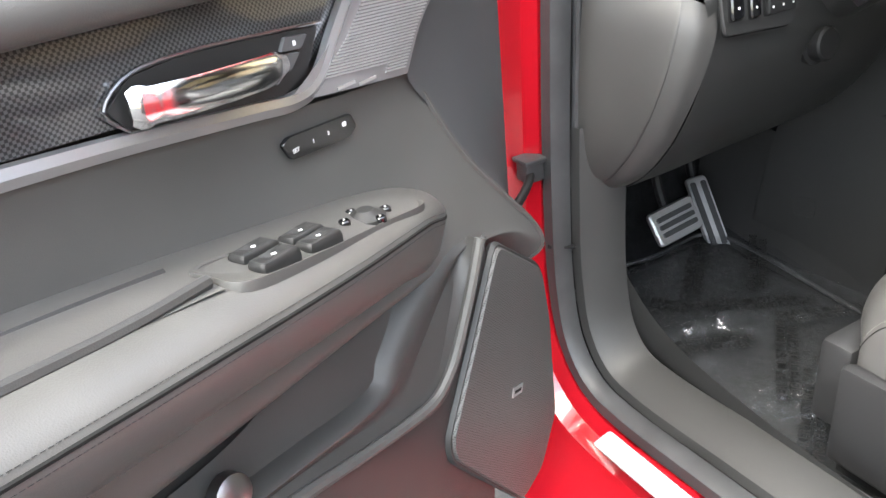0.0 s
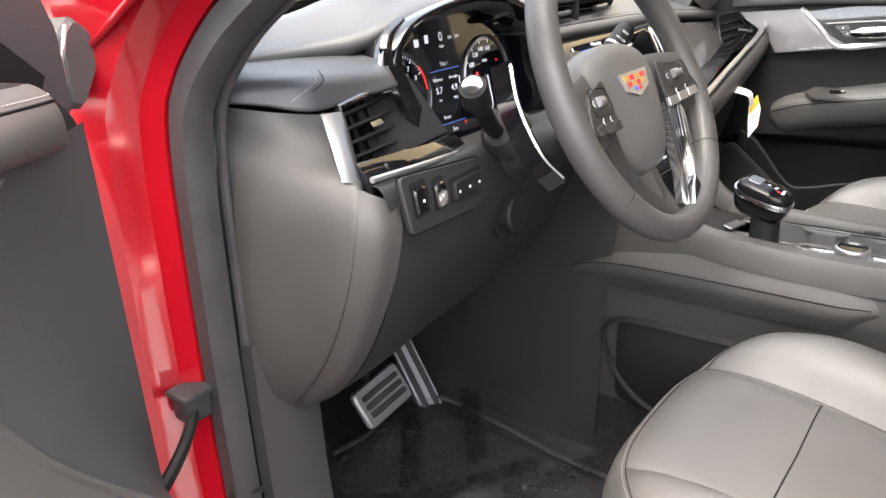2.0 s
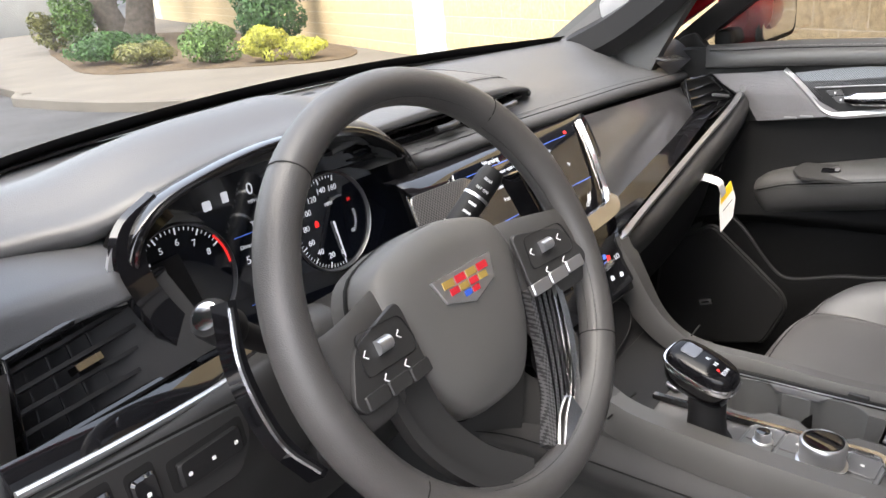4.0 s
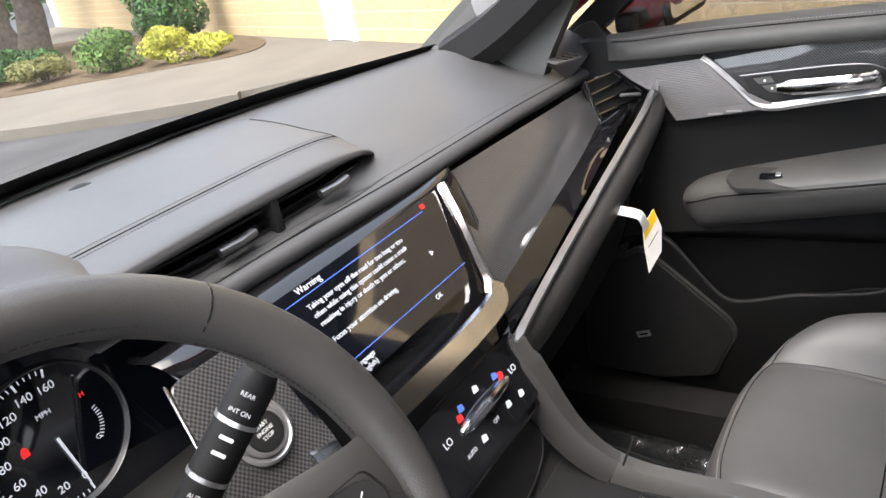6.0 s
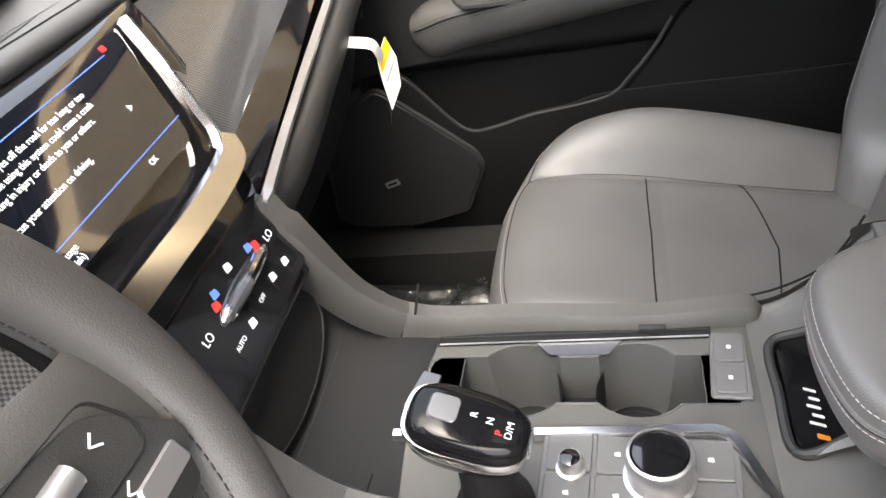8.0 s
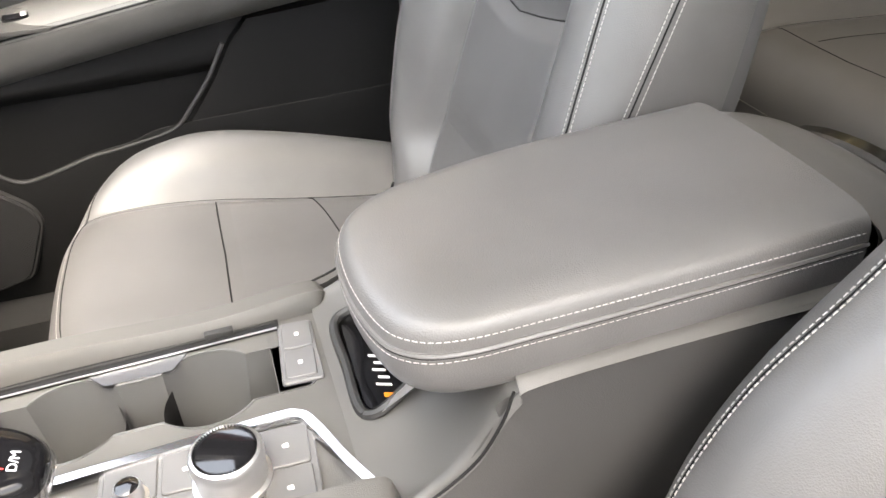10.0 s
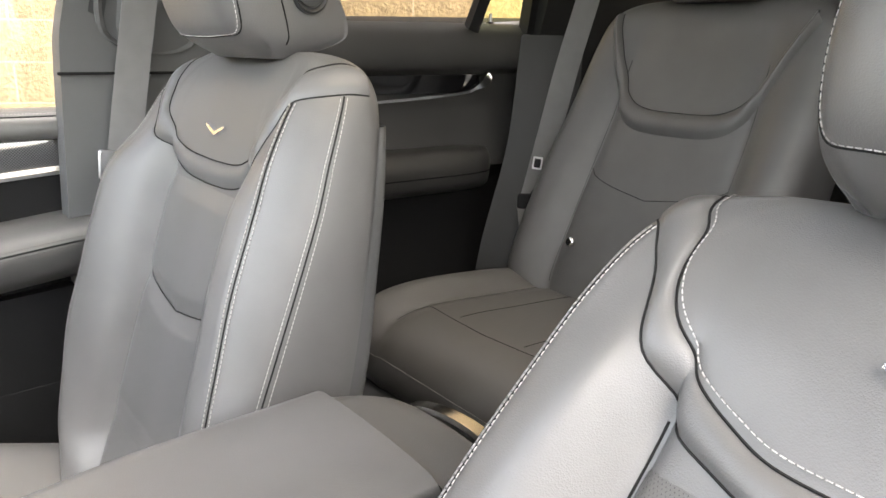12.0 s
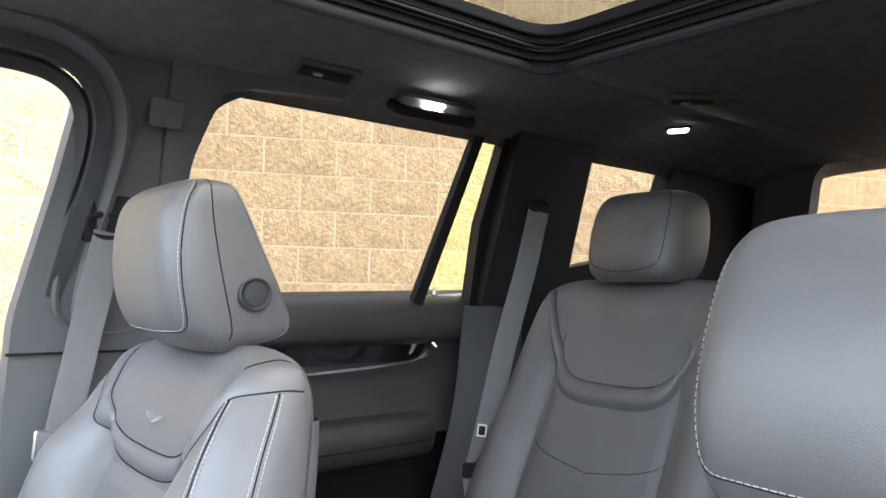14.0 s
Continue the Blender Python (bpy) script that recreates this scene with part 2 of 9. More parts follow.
def sweep(path, sec, up=(0, 0, 1), caps=True, scale=None, bm=None):
    """A section of (side, up) points carried along a path."""
    bm = bm or bmesh.new()
    path = [V(p) for p in path]
    up = V(up)
    rings = []
    n = len(path)
    for i, p in enumerate(path):
        d = (path[min(i + 1, n - 1)] - path[max(i - 1, 0)]).normalized()
        s = d.cross(up)
        s = s.normalized() if s.length > 1e-5 else V((1, 0, 0))
        u = s.cross(d)
        k = scale[i] if scale else 1
        rings.append([bm.verts.new(p + s * (a * k) + u * (b * k)) for a, b in sec])
    m = len(sec)
    for i in range(n - 1):
        for j in range(m):
            bm.faces.new((rings[i][j], rings[i][(j + 1) % m], rings[i + 1][(j + 1) % m], rings[i + 1][j]))
    if caps:
        bm.faces.new(rings[0])
        bm.faces.new(rings[-1])
    return bm


def ring(r, n=10, ry=None):
    return [(r * math.cos(2 * math.pi * k / n), (ry or r) * math.sin(2 * math.pi * k / n)) for k in range(n)]


def tube(pts, r, n=8, steps=0, closed=False, up=(0, 0, 1)):
    path = curve(pts, steps, closed) if steps else [V(p) for p in pts]
    return sweep(path, ring(r, n), up)


def hoop(path, sec_at, bm=None):
    """A closed ring: sec_at(i, point) gives the section's points in space."""
    bm = bm or bmesh.new()
    rings = [[bm.verts.new(q) for q in sec_at(i, p)] for i, p in enumerate(path)]
    n, m = len(rings), len(rings[0])
    for i in range(n):
        for j in range(m):
            bm.faces.new((rings[i][j], rings[i][(j + 1) % m], rings[(i + 1) % n][(j + 1) % m], rings[(i + 1) % n][j]))
    return bm


def rounded(pts, r, k=4):
    """The outline with its corners rounded."""
    out, n = [], len(pts)
    for i in range(n):
        a, b, c = V((*pts[i - 1], 0)), V((*pts[i], 0)), V((*pts[(i + 1) % n], 0))
        ra = min(r, (a - b).length * 0.45, (c - b).length * 0.45)
        p, q = b + (a - b).normalized() * ra, b + (c - b).normalized() * ra
        for j in range(k + 1):
            f = j / k
            s = p * (1 - f) ** 2 + b * (2 * f * (1 - f)) + q * f * f
            out.append((s.x, s.y))
    return out


def plate(m, outline, h, bev=0.0, bm=None):
    """An outline in a frame's xy plane, raised by h, its upper rim bevelled."""
    bm = bm or bmesh.new()
    lo = [bm.verts.new(m @ V((x, y, 0))) for x, y in outline]
    if bev:
        cx, cy = sum(p[0] for p in outline) / len(outline), sum(p[1] for p in outline) / len(outline)
        mid = [bm.verts.new(m @ V((x, y, h - bev))) for x, y in outline]
        w = max(max(abs(x - cx), abs(y - cy)) for x, y in outline)
        k = max(0.3, 1 - bev / w)
        hi = [bm.verts.new(m @ V((cx + (x - cx) * k, cy + (y - cy) * k, h))) for x, y in outline]
        layers = [lo, mid, hi]
    else:
        layers = [lo, [bm.verts.new(m @ V((x, y, h))) for x, y in outline]]
    n = len(outline)
    for a, b in zip(layers, layers[1:]):
        for j in range(n):
            bm.faces.new((a[j], a[(j + 1) % n], b[(j + 1) % n], b[j]))
    bm.faces.new(layers[0])
    bm.faces.new(layers[-1])
    return bm


def rect(w, h, r=0.0, cx=0.0, cy=0.0):
    p = [(cx - w / 2, cy - h / 2), (cx + w / 2, cy - h / 2), (cx + w / 2, cy + h / 2), (cx - w / 2, cy + h / 2)]
    return rounded(p, r) if r else p


def block(lo, hi, bev=0.0, bm=None):
    """A box between two corners, its edges bevelled."""
    own = bmesh.new()
    bmesh.ops.create_cube(own, size=1)
    lo, hi = V(lo), V(hi)
    for v in own.verts:
        v.co = V([(lo[k] + hi[k]) / 2 + v.co[k] * (hi[k] - lo[k]) for k in range(3)])
    if bev:
        bmesh.ops.bevel(own, geom=own.edges[:], offset=bev, segments=2, affect="EDGES", profile=0.5)
    return own


def lathe(m, prof, n=32, foot=True, top=True):
    """A profile of (radius, height) spun about a frame's z."""
    bm = bmesh.new()
    rings = []
    for r, h in prof:
        rings.append([bm.verts.new(m @ V((r * math.cos(2 * math.pi * k / n), r * math.sin(2 * math.pi * k / n), h))) for k in range(n)])
    for a, b in zip(rings, rings[1:]):
        for k in range(n):
            bm.faces.new((a[k], a[(k + 1) % n], b[(k + 1) % n], b[k]))
    if foot:
        bm.faces.new(rings[0])
    if top:
        bm.faces.new(rings[-1])
    return bm


def stitches(path, normal, gap=0.0085, length=0.006, r=0.0008, lift=0.0006):
    """A row of thread stitches along a path; normal: a vector or a function of the point's index share."""
    bm = bmesh.new()
    path = [V(p) for p in path]
    gap, length, r = gap * .66, length * .70, r * .72
    acc, nxt = 0.0, 0.0
    for a, b in zip(path, path[1:]):
        d = b - a
        ln = d.length
        while nxt < acc + ln - 1e-6:
            f = (nxt - acc) / ln
            p = a + d * f
            u = d.normalized()
            nv = V(normal)
            s = u.cross(nv).normalized()
            q = p + nv.normalized() * lift
            e = u * (length / 2)
            vs = [bm.verts.new(q + o) for o in (-e - s * r * 0.6, -e + s * r * 0.6, e + s * r * 0.6, e - s * r * 0.6)]
            top = [bm.verts.new(q + nv.normalized() * r + o) for o in (-e * 0.75 - s * r * 0.4, -e * 0.75 + s * r * 0.4, e * 0.75 + s * r * 0.4, e * 0.75 - s * r * 0.4)]
            bm.faces.new(top)
            for k in range(4):
                bm.faces.new((vs[k], vs[(k + 1) % 4], top[(k + 1) % 4], top[k]))
            nxt += gap
        acc += ln
    return bm


def lettering(body, m, size, material, parent, align="CENTER", name="lettering", depth=0.0002):
    cu = bpy.data.curves.new(name, "FONT")
    cu.body, cu.size, cu.align_x, cu.align_y, cu.extrude = body, size, align, "CENTER", depth
    cu.materials.append(material)
    ob = new(name, cu)
    if parent is not None:
        ob.parent = parent
        ob.matrix_parent_inverse = Matrix.Translation(-parent.location)
    ob.matrix_basis = m
    return ob


def mix(a, b, f):
    return V(a) * (1 - f) + V(b) * f
# ---- outdoors ----
ASPHALT = mat("asphalt", (0.055, 0.055, 0.057), 0.85, 0, 0.25, 1.5, 0.6, 220, spec=0.3, dist=0.004)
CONCRETE = mat("pale_concrete", (0.128, 0.115, 0.098), 0.85, 0, 0.14, 1.2, 0.3, 150, spec=0.25, dist=0.003)
MORTAR = mat("pale_mortar", (0.60, 0.51, 0.37), 0.9, 0, 0.12, 6, 0.4, 200, spec=0.2, dist=0.003)
SPLIT = mat("split_face_block", (0.47, 0.36, 0.21), 0.9, 0, 0.26, 30, 0.8, 60, spec=0.2, dist=0.010)
BARK = mat("tree_bark", (0.10, 0.085, 0.07), 0.9, 0, 0.3, 9, 0.9, 40, spec=0.2, dist=0.02)
SOIL = mat("planting_soil", (0.10, 0.075, 0.05), 0.95, 0, 0.3, 8, 0.8, 80, spec=0.1, dist=0.01)
DOORWHITE = mat("white_door_paint", (0.80, 0.79, 0.76), 0.5, 0, 0.04, 4, 0.1, 200)


def leafmat(name, col):
    m = mat(name, col, 0.6, 0, 0.35, 3, 0.2, 60, spec=0.3)
    nt, b = m.node_tree, principled(m)
    geo = nt.nodes.new("ShaderNodeNewGeometry")
    hs = nt.nodes.new("ShaderNodeHueSaturation")
    mr = nt.nodes.new("ShaderNodeMapRange")
    mr.inputs["To Min"].default_value, mr.inputs["To Max"].default_value = 0.55, 1.5
    nt.links.new(geo.outputs["Random Per Island"], mr.inputs["Value"])
    nt.links.new(mr.outputs["Result"], hs.inputs["Value"])
    nt.links.new(b.inputs["Base Color"].links[0].from_socket, hs.inputs["Color"])
    nt.links.new(hs.outputs[0], b.inputs["Base Color"])
    return m


LEAF = leafmat("green_leaves", (0.07, 0.13, 0.03))
LEAF_D = leafmat("dark_green_leaves", (0.035, 0.085, 0.022))
LEAF_Y = leafmat("yellow_green_leaves", (0.36, 0.36, 0.05))
LEAF_M = leafmat("green_and_russet_leaves", (0.115, 0.115, 0.034))

WDIR = V((math.sin(radians(24.1)), math.cos(radians(24.1)), 0))
WNRM = V((-WDIR.y, WDIR.x, 0))
WORG = V((3.171, -2.163, 0)) - WNRM * 0.012


def on_wall(s, z, out=0.0):
    return WORG + WDIR * s + WNRM * out + V((0, 0, z))


def flat(pts, z, thick=0.0):
    bm = bmesh.new()
    if thick:
        return plate(Matrix.Translation((0, 0, z - thick)), pts, thick)
    bm.faces.new([bm.verts.new((x, y, z)) for x, y in pts])
    return bm


tagged(part("ground", flat([(-400, -400), (400, -400), (400, 400), (-400, 400)], 0), ASPHALT, smooth=0), "worn grey asphalt of the parking lot", "ground", kind="structure")
wall_a, wall_b = on_wall(6.4, 0), on_wall(40, 0)
walkway = [(6.5, 32), (4.0, 12.6), (3.50, 11.25), (3.70, 8.95), (4.35, 7.0), (4.75, 6.3), (5.25, 5.7), (wall_a.x, wall_a.y), (wall_b.x, wall_b.y)]
tagged(part("pavement", flat(walkway, 0.11, 0.13), CONCRETE, smooth=0), "pale sunlit concrete walkway along the block wall", "pavement", kind="structure")
kerb_path = [(5.2, 22, 0.06), (3.97, 12.6, 0.06), (3.62, 11.55, 0.06), (3.50, 11.0, 0.06), (3.67, 8.95, 0.06), (4.32, 7.0, 0.06), (4.72, 6.28, 0.05)]
kerb = tagged(part("kerb", sweep(curve(kerb_path, 30), [(-0.07, -0.07), (0.07, -0.07), (0.07, 0.055), (0.05, 0.068), (-0.05, 0.068), (-0.07, 0.055)]), CONCRETE), "low rounded concrete kerb beside the asphalt", "kerb", kind="structure")
soil = curve([(5.3, 12.6, 0), (5.9, 10.9, 0), (6.4, 9.6, 0), (7.1, 8.6, 0), (8.3, 9.6, 0), (9.6, 12.5, 0), (11, 16, 0), (12, 22, 0), (9, 22, 0), (6.2, 15.5, 0)], 40, True)
tagged(part("ground_planting_bed", flat([(p.x, p.y) for p in soil], 0.125, 0.02), SOIL, smooth=0), "brown soil of the planting bed", "ground", kind="structure")

# block wall: mortar backing, then blocks at the end of the file
WALL_H = 4.47
bk = bmesh.new()
for a, b in (((-14, 0), (40, 0)),):
    lo0, lo1 = on_wall(-14, -0.1, -0.001), on_wall(40, -0.1, -0.001)
    d = WNRM * -0.2
    vs = [bk.verts.new(p) for p in (lo0, lo1, lo1 + d, lo0 + d)]
    ws = [bk.verts.new(v.co + V((0, 0, WALL_H + 0.1))) for v in vs]
    for k in range(4):
        bk.faces.new((vs[k], vs[(k + 1) % 4], ws[(k + 1) % 4], ws[k]))
    bk.faces.new(vs)
    bk.faces.new(ws)
block_wall = tagged(part("wall_block", bk, MORTAR, smooth=0), "tan split-face concrete block wall with pale mortar joints", "wall", kind="structure")


def white_door():
    root = thing("service_door", on_wall(9.98, 0), "plain white painted service door in the block wall", "door")
    fr = at_frame(on_wall(9.98, 0.11, 0.0), WDIR, WNRM)
    m = fr @ Matrix.Rotation(radians(0), 4, "Z")
    up = at_frame(on_wall(9.98, 1.3, 0.0), WDIR, WNRM)
    part("leaf", plate(up, rect(0.70, 2.36, 0.01), 0.05, 0.004), DOORWHITE, root)
    for sx in (-0.37, 0.37):
        part("jamb", plate(up, rect(0.05, 2.42, 0.004, sx), 0.07, 0.004), DOORWHITE, root)
    part("door_handle", lathe(up @ Matrix.Translation((0.27, -0.2, 0.05)), [(0.02, 0), (0.02, 0.03), (0.03, 0.035), (0.03, 0.06), (0.01, 0.065)], 16), SATIN, root)


white_door()


def leaf_clump(centre, size, count, leaf, seed, bm=None):
    """Small leaves scattered over an uneven rounded mass, with gaps."""
    rnd = random.Random(seed)
    bm = bm or bmesh.new()
    lumps = [(V((rnd.uniform(-.6, .6) * size[0], rnd.uniform(-.6, .6) * size[1], rnd.uniform(-.4, .6) * size[2])), rnd.uniform(.35, .7)) for _ in range(9)]
    for _ in range(count):
        c, r = rnd.choice(lumps)
        d = V((rnd.gauss(0, 1), rnd.gauss(0, 1), rnd.gauss(0, 1))).normalized()
        p = V(centre) + c + V((d.x * size[0], d.y * size[1], d.z * size[2])) * r * rnd.uniform(0.8, 1.05)
        if p.z < 0.13:
            continue
        n = (d + V((rnd.uniform(-.7, .7), rnd.uniform(-.7, .7), rnd.uniform(-.3, .9)))).normalized()
        t = n.orthogonal().normalized()
        t = (Matrix.Rotation(rnd.uniform(0, 6.28), 3, n) @ t)
        w = n.cross(t)
        l = leaf * rnd.uniform(0.6, 1.3)
        a, b, c2, e = p - t * l, p + w * l * 0.45 + n * l * 0.1, p + t * l, p - w * l * 0.45 + n * l * 0.1
        bm.faces.new([bm.verts.new(q) for q in (a, b, c2, e)])
    return bm


def shrub(name, x, y, size, leafm, label, count=1500, leaf=0.05, seed=1):
    root = thing(name, (x, y, 0.11), label, "shrub", "shrubs in the planting bed")
    z = 0.11 + size[2]
    stems = bmesh.new()
    rnd = random.Random(seed)
    for k in range(6):
        tip = V((x + rnd.uniform(-.5, .5) * size[0], y + rnd.uniform(-.5, .5) * size[1], z + size[2] * 0.3))
        sweep([V((x, y, 0.1)), mix((x, y, 0.1), tip, 0.5) + V((rnd.uniform(-.05, .05), rnd.uniform(-.05, .05), 0.05)), tip], ring(0.012, 6), up=(1, 0, 0), bm=stems)
    part("stems", stems, BARK, root)
    part("foliage", leaf_clump((x, y, z), size, count, leaf, seed), leafm, root, smooth=0)
    return root


shrub("shrub", 6.75, 9.95, (0.38, 0.36, 0.27), LEAF_Y, "rounded yellow-green shrub beside the walkway", 4200, 0.030, 3)
shrub("shrub", 7.06, 9.36, (0.30, 0.27, 0.18), LEAF_Y, "small pale yellow shrub near the block wall", 2800, 0.028, 4)
shrub("shrub", 6.62, 11.15, (0.50, 0.45, 0.31), LEAF, "mid-green shrub beside the yellow one", 4600, 0.032, 5)
shrub("shrub", 6.18, 12.35, (0.46, 0.50, 0.22), LEAF_M, "low green shrub with russet tips at the bed's edge", 3600, 0.030, 6)
shrub("shrub", 6.75, 14.1, (1.0, 0.9, 0.30), LEAF_D, "low spreading dark green shrub by the walkway", 4800, 0.038, 8)
shrub("shrub", 8.6, 12.0, (0.85, 0.80, 0.78), LEAF_D, "tall dense green shrub against the block wall", 8000, 0.042, 7)
shrub("shrub", 8.3, 18.9, (0.62, 0.6, 0.72), LEAF, "round clipped green shrub further along the walkway", 3000, 0.05, 9)
shrub("shrub", 7.9, 19.6, (0.55, 0.5, 0.50), LEAF_M, "round orange-green clipped shrub by the far wall", 2600, 0.05, 10)


def tree(x, y, h, r, seed, label, forks=2, crown=(3.2, 3.2, 1.6)):
    rnd = random.Random(seed)
    root = thing("tree", (x, y, 0.1), label, "tree", "trees by the walkway")
    bm = bmesh.new()
    tips = []
    for f in range(forks):
        a = 6.28 * f / forks + seed
        p0 = V((x + 0.12 * math.cos(a) * forks, y + 0.12 * math.sin(a) * forks, 0.05))
        path = [p0]
        for k in range(1, 9):
            path.append(p0 + V((math.cos(a) * 0.14 * k + rnd.uniform(-.06, .06), math.sin(a) * 0.14 * k + rnd.uniform(-.06, .06), h * k / 8)))
        sweep(path, [(r * (1 + .15 * math.sin(3 * q)) * math.cos(q), r * (1 + .15 * math.sin(3 * q)) * math.sin(q)) for q in [6.283 * j / 12 for j in range(12)]], up=(1, 0, 0), scale=[1.25, 1.0, .92, .85, .78, .7, .6, .5, .4], bm=bm)
        for j in range(5):
            b = rnd.uniform(0, 6.28)
            s = path[rnd.choice((4, 5, 6, 7))]
            e = s + V((math.cos(b) * rnd.uniform(1, 2.3), math.sin(b) * rnd.uniform(1, 2.3), rnd.uniform(.3, 1.2)))
            sweep([s, mix(s, e, .5) + V((0, 0, .2)), e], ring(r * .35, 7), up=(0.3, 1, 0), scale=[1, .7, .35], bm=bm)
            tips.append(e)
    part("trunk", bm, BARK, root)
    lf = bmesh.new()
    for k, t in enumerate(tips):
        leaf_clump(t + V((0, 0, .2)), (1.2, 1.2, .7), 420, 0.11, seed * 20 + k, lf)
    leaf_clump((x, y, h + .6), crown, 1600, 0.13, seed * 20 + 99, lf)
    part("crown", lf, LEAF_D, root, smooth=0)


tree(9.3, 18.6, 4.2, 0.34, 2, "old street tree with a dark forked trunk", 2)
tree(12.6, 26.0, 4.6, 0.30, 5, "leaning tree trunk behind the shrubs", 1)
tree(3.2, 31.0, 4.4, 0.26, 7, "far leafy tree beyond the walkway", 2, (3.5, 3.5, 2.0))
tree(-2.0, 44.0, 4.5, 0.3, 9, "far leafy tree across the lot", 2, (4, 4, 2.4))

FARWALL = mat("grey_rendered_wall", (0.34, 0.34, 0.33), 0.9, 0, 0.12, 1, 0.2, 60)
tagged(part("wall_far", block((4.5, 34, 0), (16, 34.4, 2.2), 0.01), FARWALL), "low grey boundary wall far along the walkway", "wall", kind="structure")
far_trees = bmesh.new()
for k in range(16):
    leaf_clump((-60 + 9 * k, 90 + 6 * math.sin(k * 2.1), 4), (7, 4, 4.5), 500, 0.6, 300 + k, far_trees)
tagged(part("far_trees", far_trees, LEAF_D, smooth=0), "distant belt of green trees at the lot's edge", "trees", kind="stuff")


def parked_car(x, y, turn, paint, label):
    m = pose(x, y, 0, 0, 0, turn)
    root = thing("parked_car", (x, y, 0), label, "car", "parked cars")
    prof = [(-2.2, .45), (-2.25, .75), (-2.1, 1.0), (-1.55, 1.05), (-1.1, 1.5), (-.2, 1.62), (1.3, 1.6), (1.95, 1.1), (2.2, 1.0), (2.25, .6), (2.15, .4)]
    rows = []
    for s, k in ((-.9, .86), (-.88, 1), (-.6, 1.0), (0, 1.01), (.6, 1.0), (.88, 1), (.9, .86)):
        rows.append([m @ V((s * (1 if z < 1.1 else .8), px * (1 if abs(k - .86) > .01 else .96), z * (1 if abs(k - .86) > .01 else .97))) for px, z in prof])
    part("body", Loft(rows).bm(41, 25), paint, root)
    for sx in (-.74, .74):
        for pts in (((-1.0, 1.08), (-.2, 1.08), (-.2, 1.5), (-.75, 1.46)), ((-.12, 1.08), (.9, 1.08), (.9, 1.5), (-.12, 1.5)), ((.98, 1.08), (1.6, 1.1), (1.3, 1.45), (.98, 1.48))):
            gl = bmesh.new()
            gl.faces.new([gl.verts.new(m @ V((sx * (1.2 if z < 1.1 else 1.12), px, z))) for px, z in pts])
            part("side_window", gl, PIANO, root, smooth=0)
    for sx in (-.86, .86):
        for sy in (-1.4, 1.4):
            w = part("wheel", lathe(m @ pose(sx, sy, .34, 0, 90, 0), [(.2, -.1), (.34, -.1), (.34, .1), (.2, .1)], 24), SEAL, root)
            part("rim", lathe(m @ pose(sx, sy, .34, 0, 90, 0), [(.05, -.11), (.21, -.105), (.21, .105), (.05, .11)], 16), SATIN, w)


GREYPAINT = mat("grey_car_paint", (0.10, 0.11, 0.12), 0.25, .3, .05, 3, 0, coat=1)
DARKPAINT = mat("dark_car_paint", (0.012, 0.014, 0.02), 0.2, .2, .05, 3, 0, coat=1)
parked_car(2.45, 14.6, -14, DARKPAINT, "dark parked car beside the walkway's kerb")
parked_car(-4.5, 17.5, 20, GREYPAINT, "grey parked car further across the lot")
parked_car(-9.0, 16.0, 25, DARKPAINT, "dark parked car beside a grey one")

# ---- the car's shell ----
XL, XR = -0.80, 0.80
GLASS_F = thin_glass("clear_car_glass", (0.93, 0.96, 0.95))
GLASS_S = thin_glass("front_side_glass", (0.58, 0.585, 0.59))
GLASS_R = thin_glass("privacy_glass", (0.185, 0.178, 0.165))


def pane(name, rows, na, nv, material, label):
    ob = tagged(part(name, sheet(rows, na, nv), material), label, "window", kind="structure")
    ob.visible_shadow = material is GLASS_R
    return ob


floor_rows = []
for y, z in ((-2.3, .46), (-1.6, .44), (-.9, .36), (-.2, .33), (.4, .315), (.7, .325), (.86, .335), (.98, .36), (1.07, .42), (1.125, .60), (1.13, .84)):
    floor_rows.append([(-.73, y, z + .02), (-.66, y, z), (-.4, y, z), (-.22, y, z), (-.13, y, z + .03), (-.09, y, z + .16), (.02, y, z + .2), (.13, y, z + .16), (.17, y, z + .03), (.24, y, z), (.45, y, z), (.66, y, z), (.73, y, z + .02)])
tagged(solid(part("floor", sheet(floor_rows, 61, 45), CARPET), 0.01), "black cut-pile carpet of the car's floor", "floor", kind="structure")

# left door opening: front edge, rounded corner and sill, seen from the side as (y, z)
open_l = curve([(0, .10, 1.60), (0, .36, 1.42), (0, .58, 1.235), (0, .69, 1.15), (0, .738, 1.06), (0, .752, .90), (0, .757, .70), (0, .752, .56), (0, .728, .455), (0, .67, .388), (0, .58, .368), (0, .40, .372), (0, .0, .385), (0, -.25, .39), (0, -.36, .43), (0, -.40, .60), (0, -.42, 1.0), (0, -.36, 1.45), (0, -.30, 1.60)], 110)


def offset_path(path, k):
    out = []
    for i, p in enumerate(path):
        d = (path[min(i + 1, len(path) - 1)] - path[max(i - 1, 0)]).normalized()
        out.append(p + V((0, d.z, -d.y)) * k)
    return out


def band(path, sections, side=1):
    """Skin along the opening: sections are (x, outward) pairs; x leans in towards the roof as the body does."""
    rows = []
    for x, k in sections:
        rows.append([V((side * (abs(x) - max(0, q.z - 1.08) * 0.26), q.y, q.z)) for q in offset_path(path, k)])
    bm = bmesh.new()
    g = [[bm.verts.new(p) for p in r] for r in rows]
    for a, b in zip(g, g[1:]):
        for j in range(len(a) - 1):
            bm.faces.new((a[j], a[j + 1], b[j + 1], b[j]))
    return bm


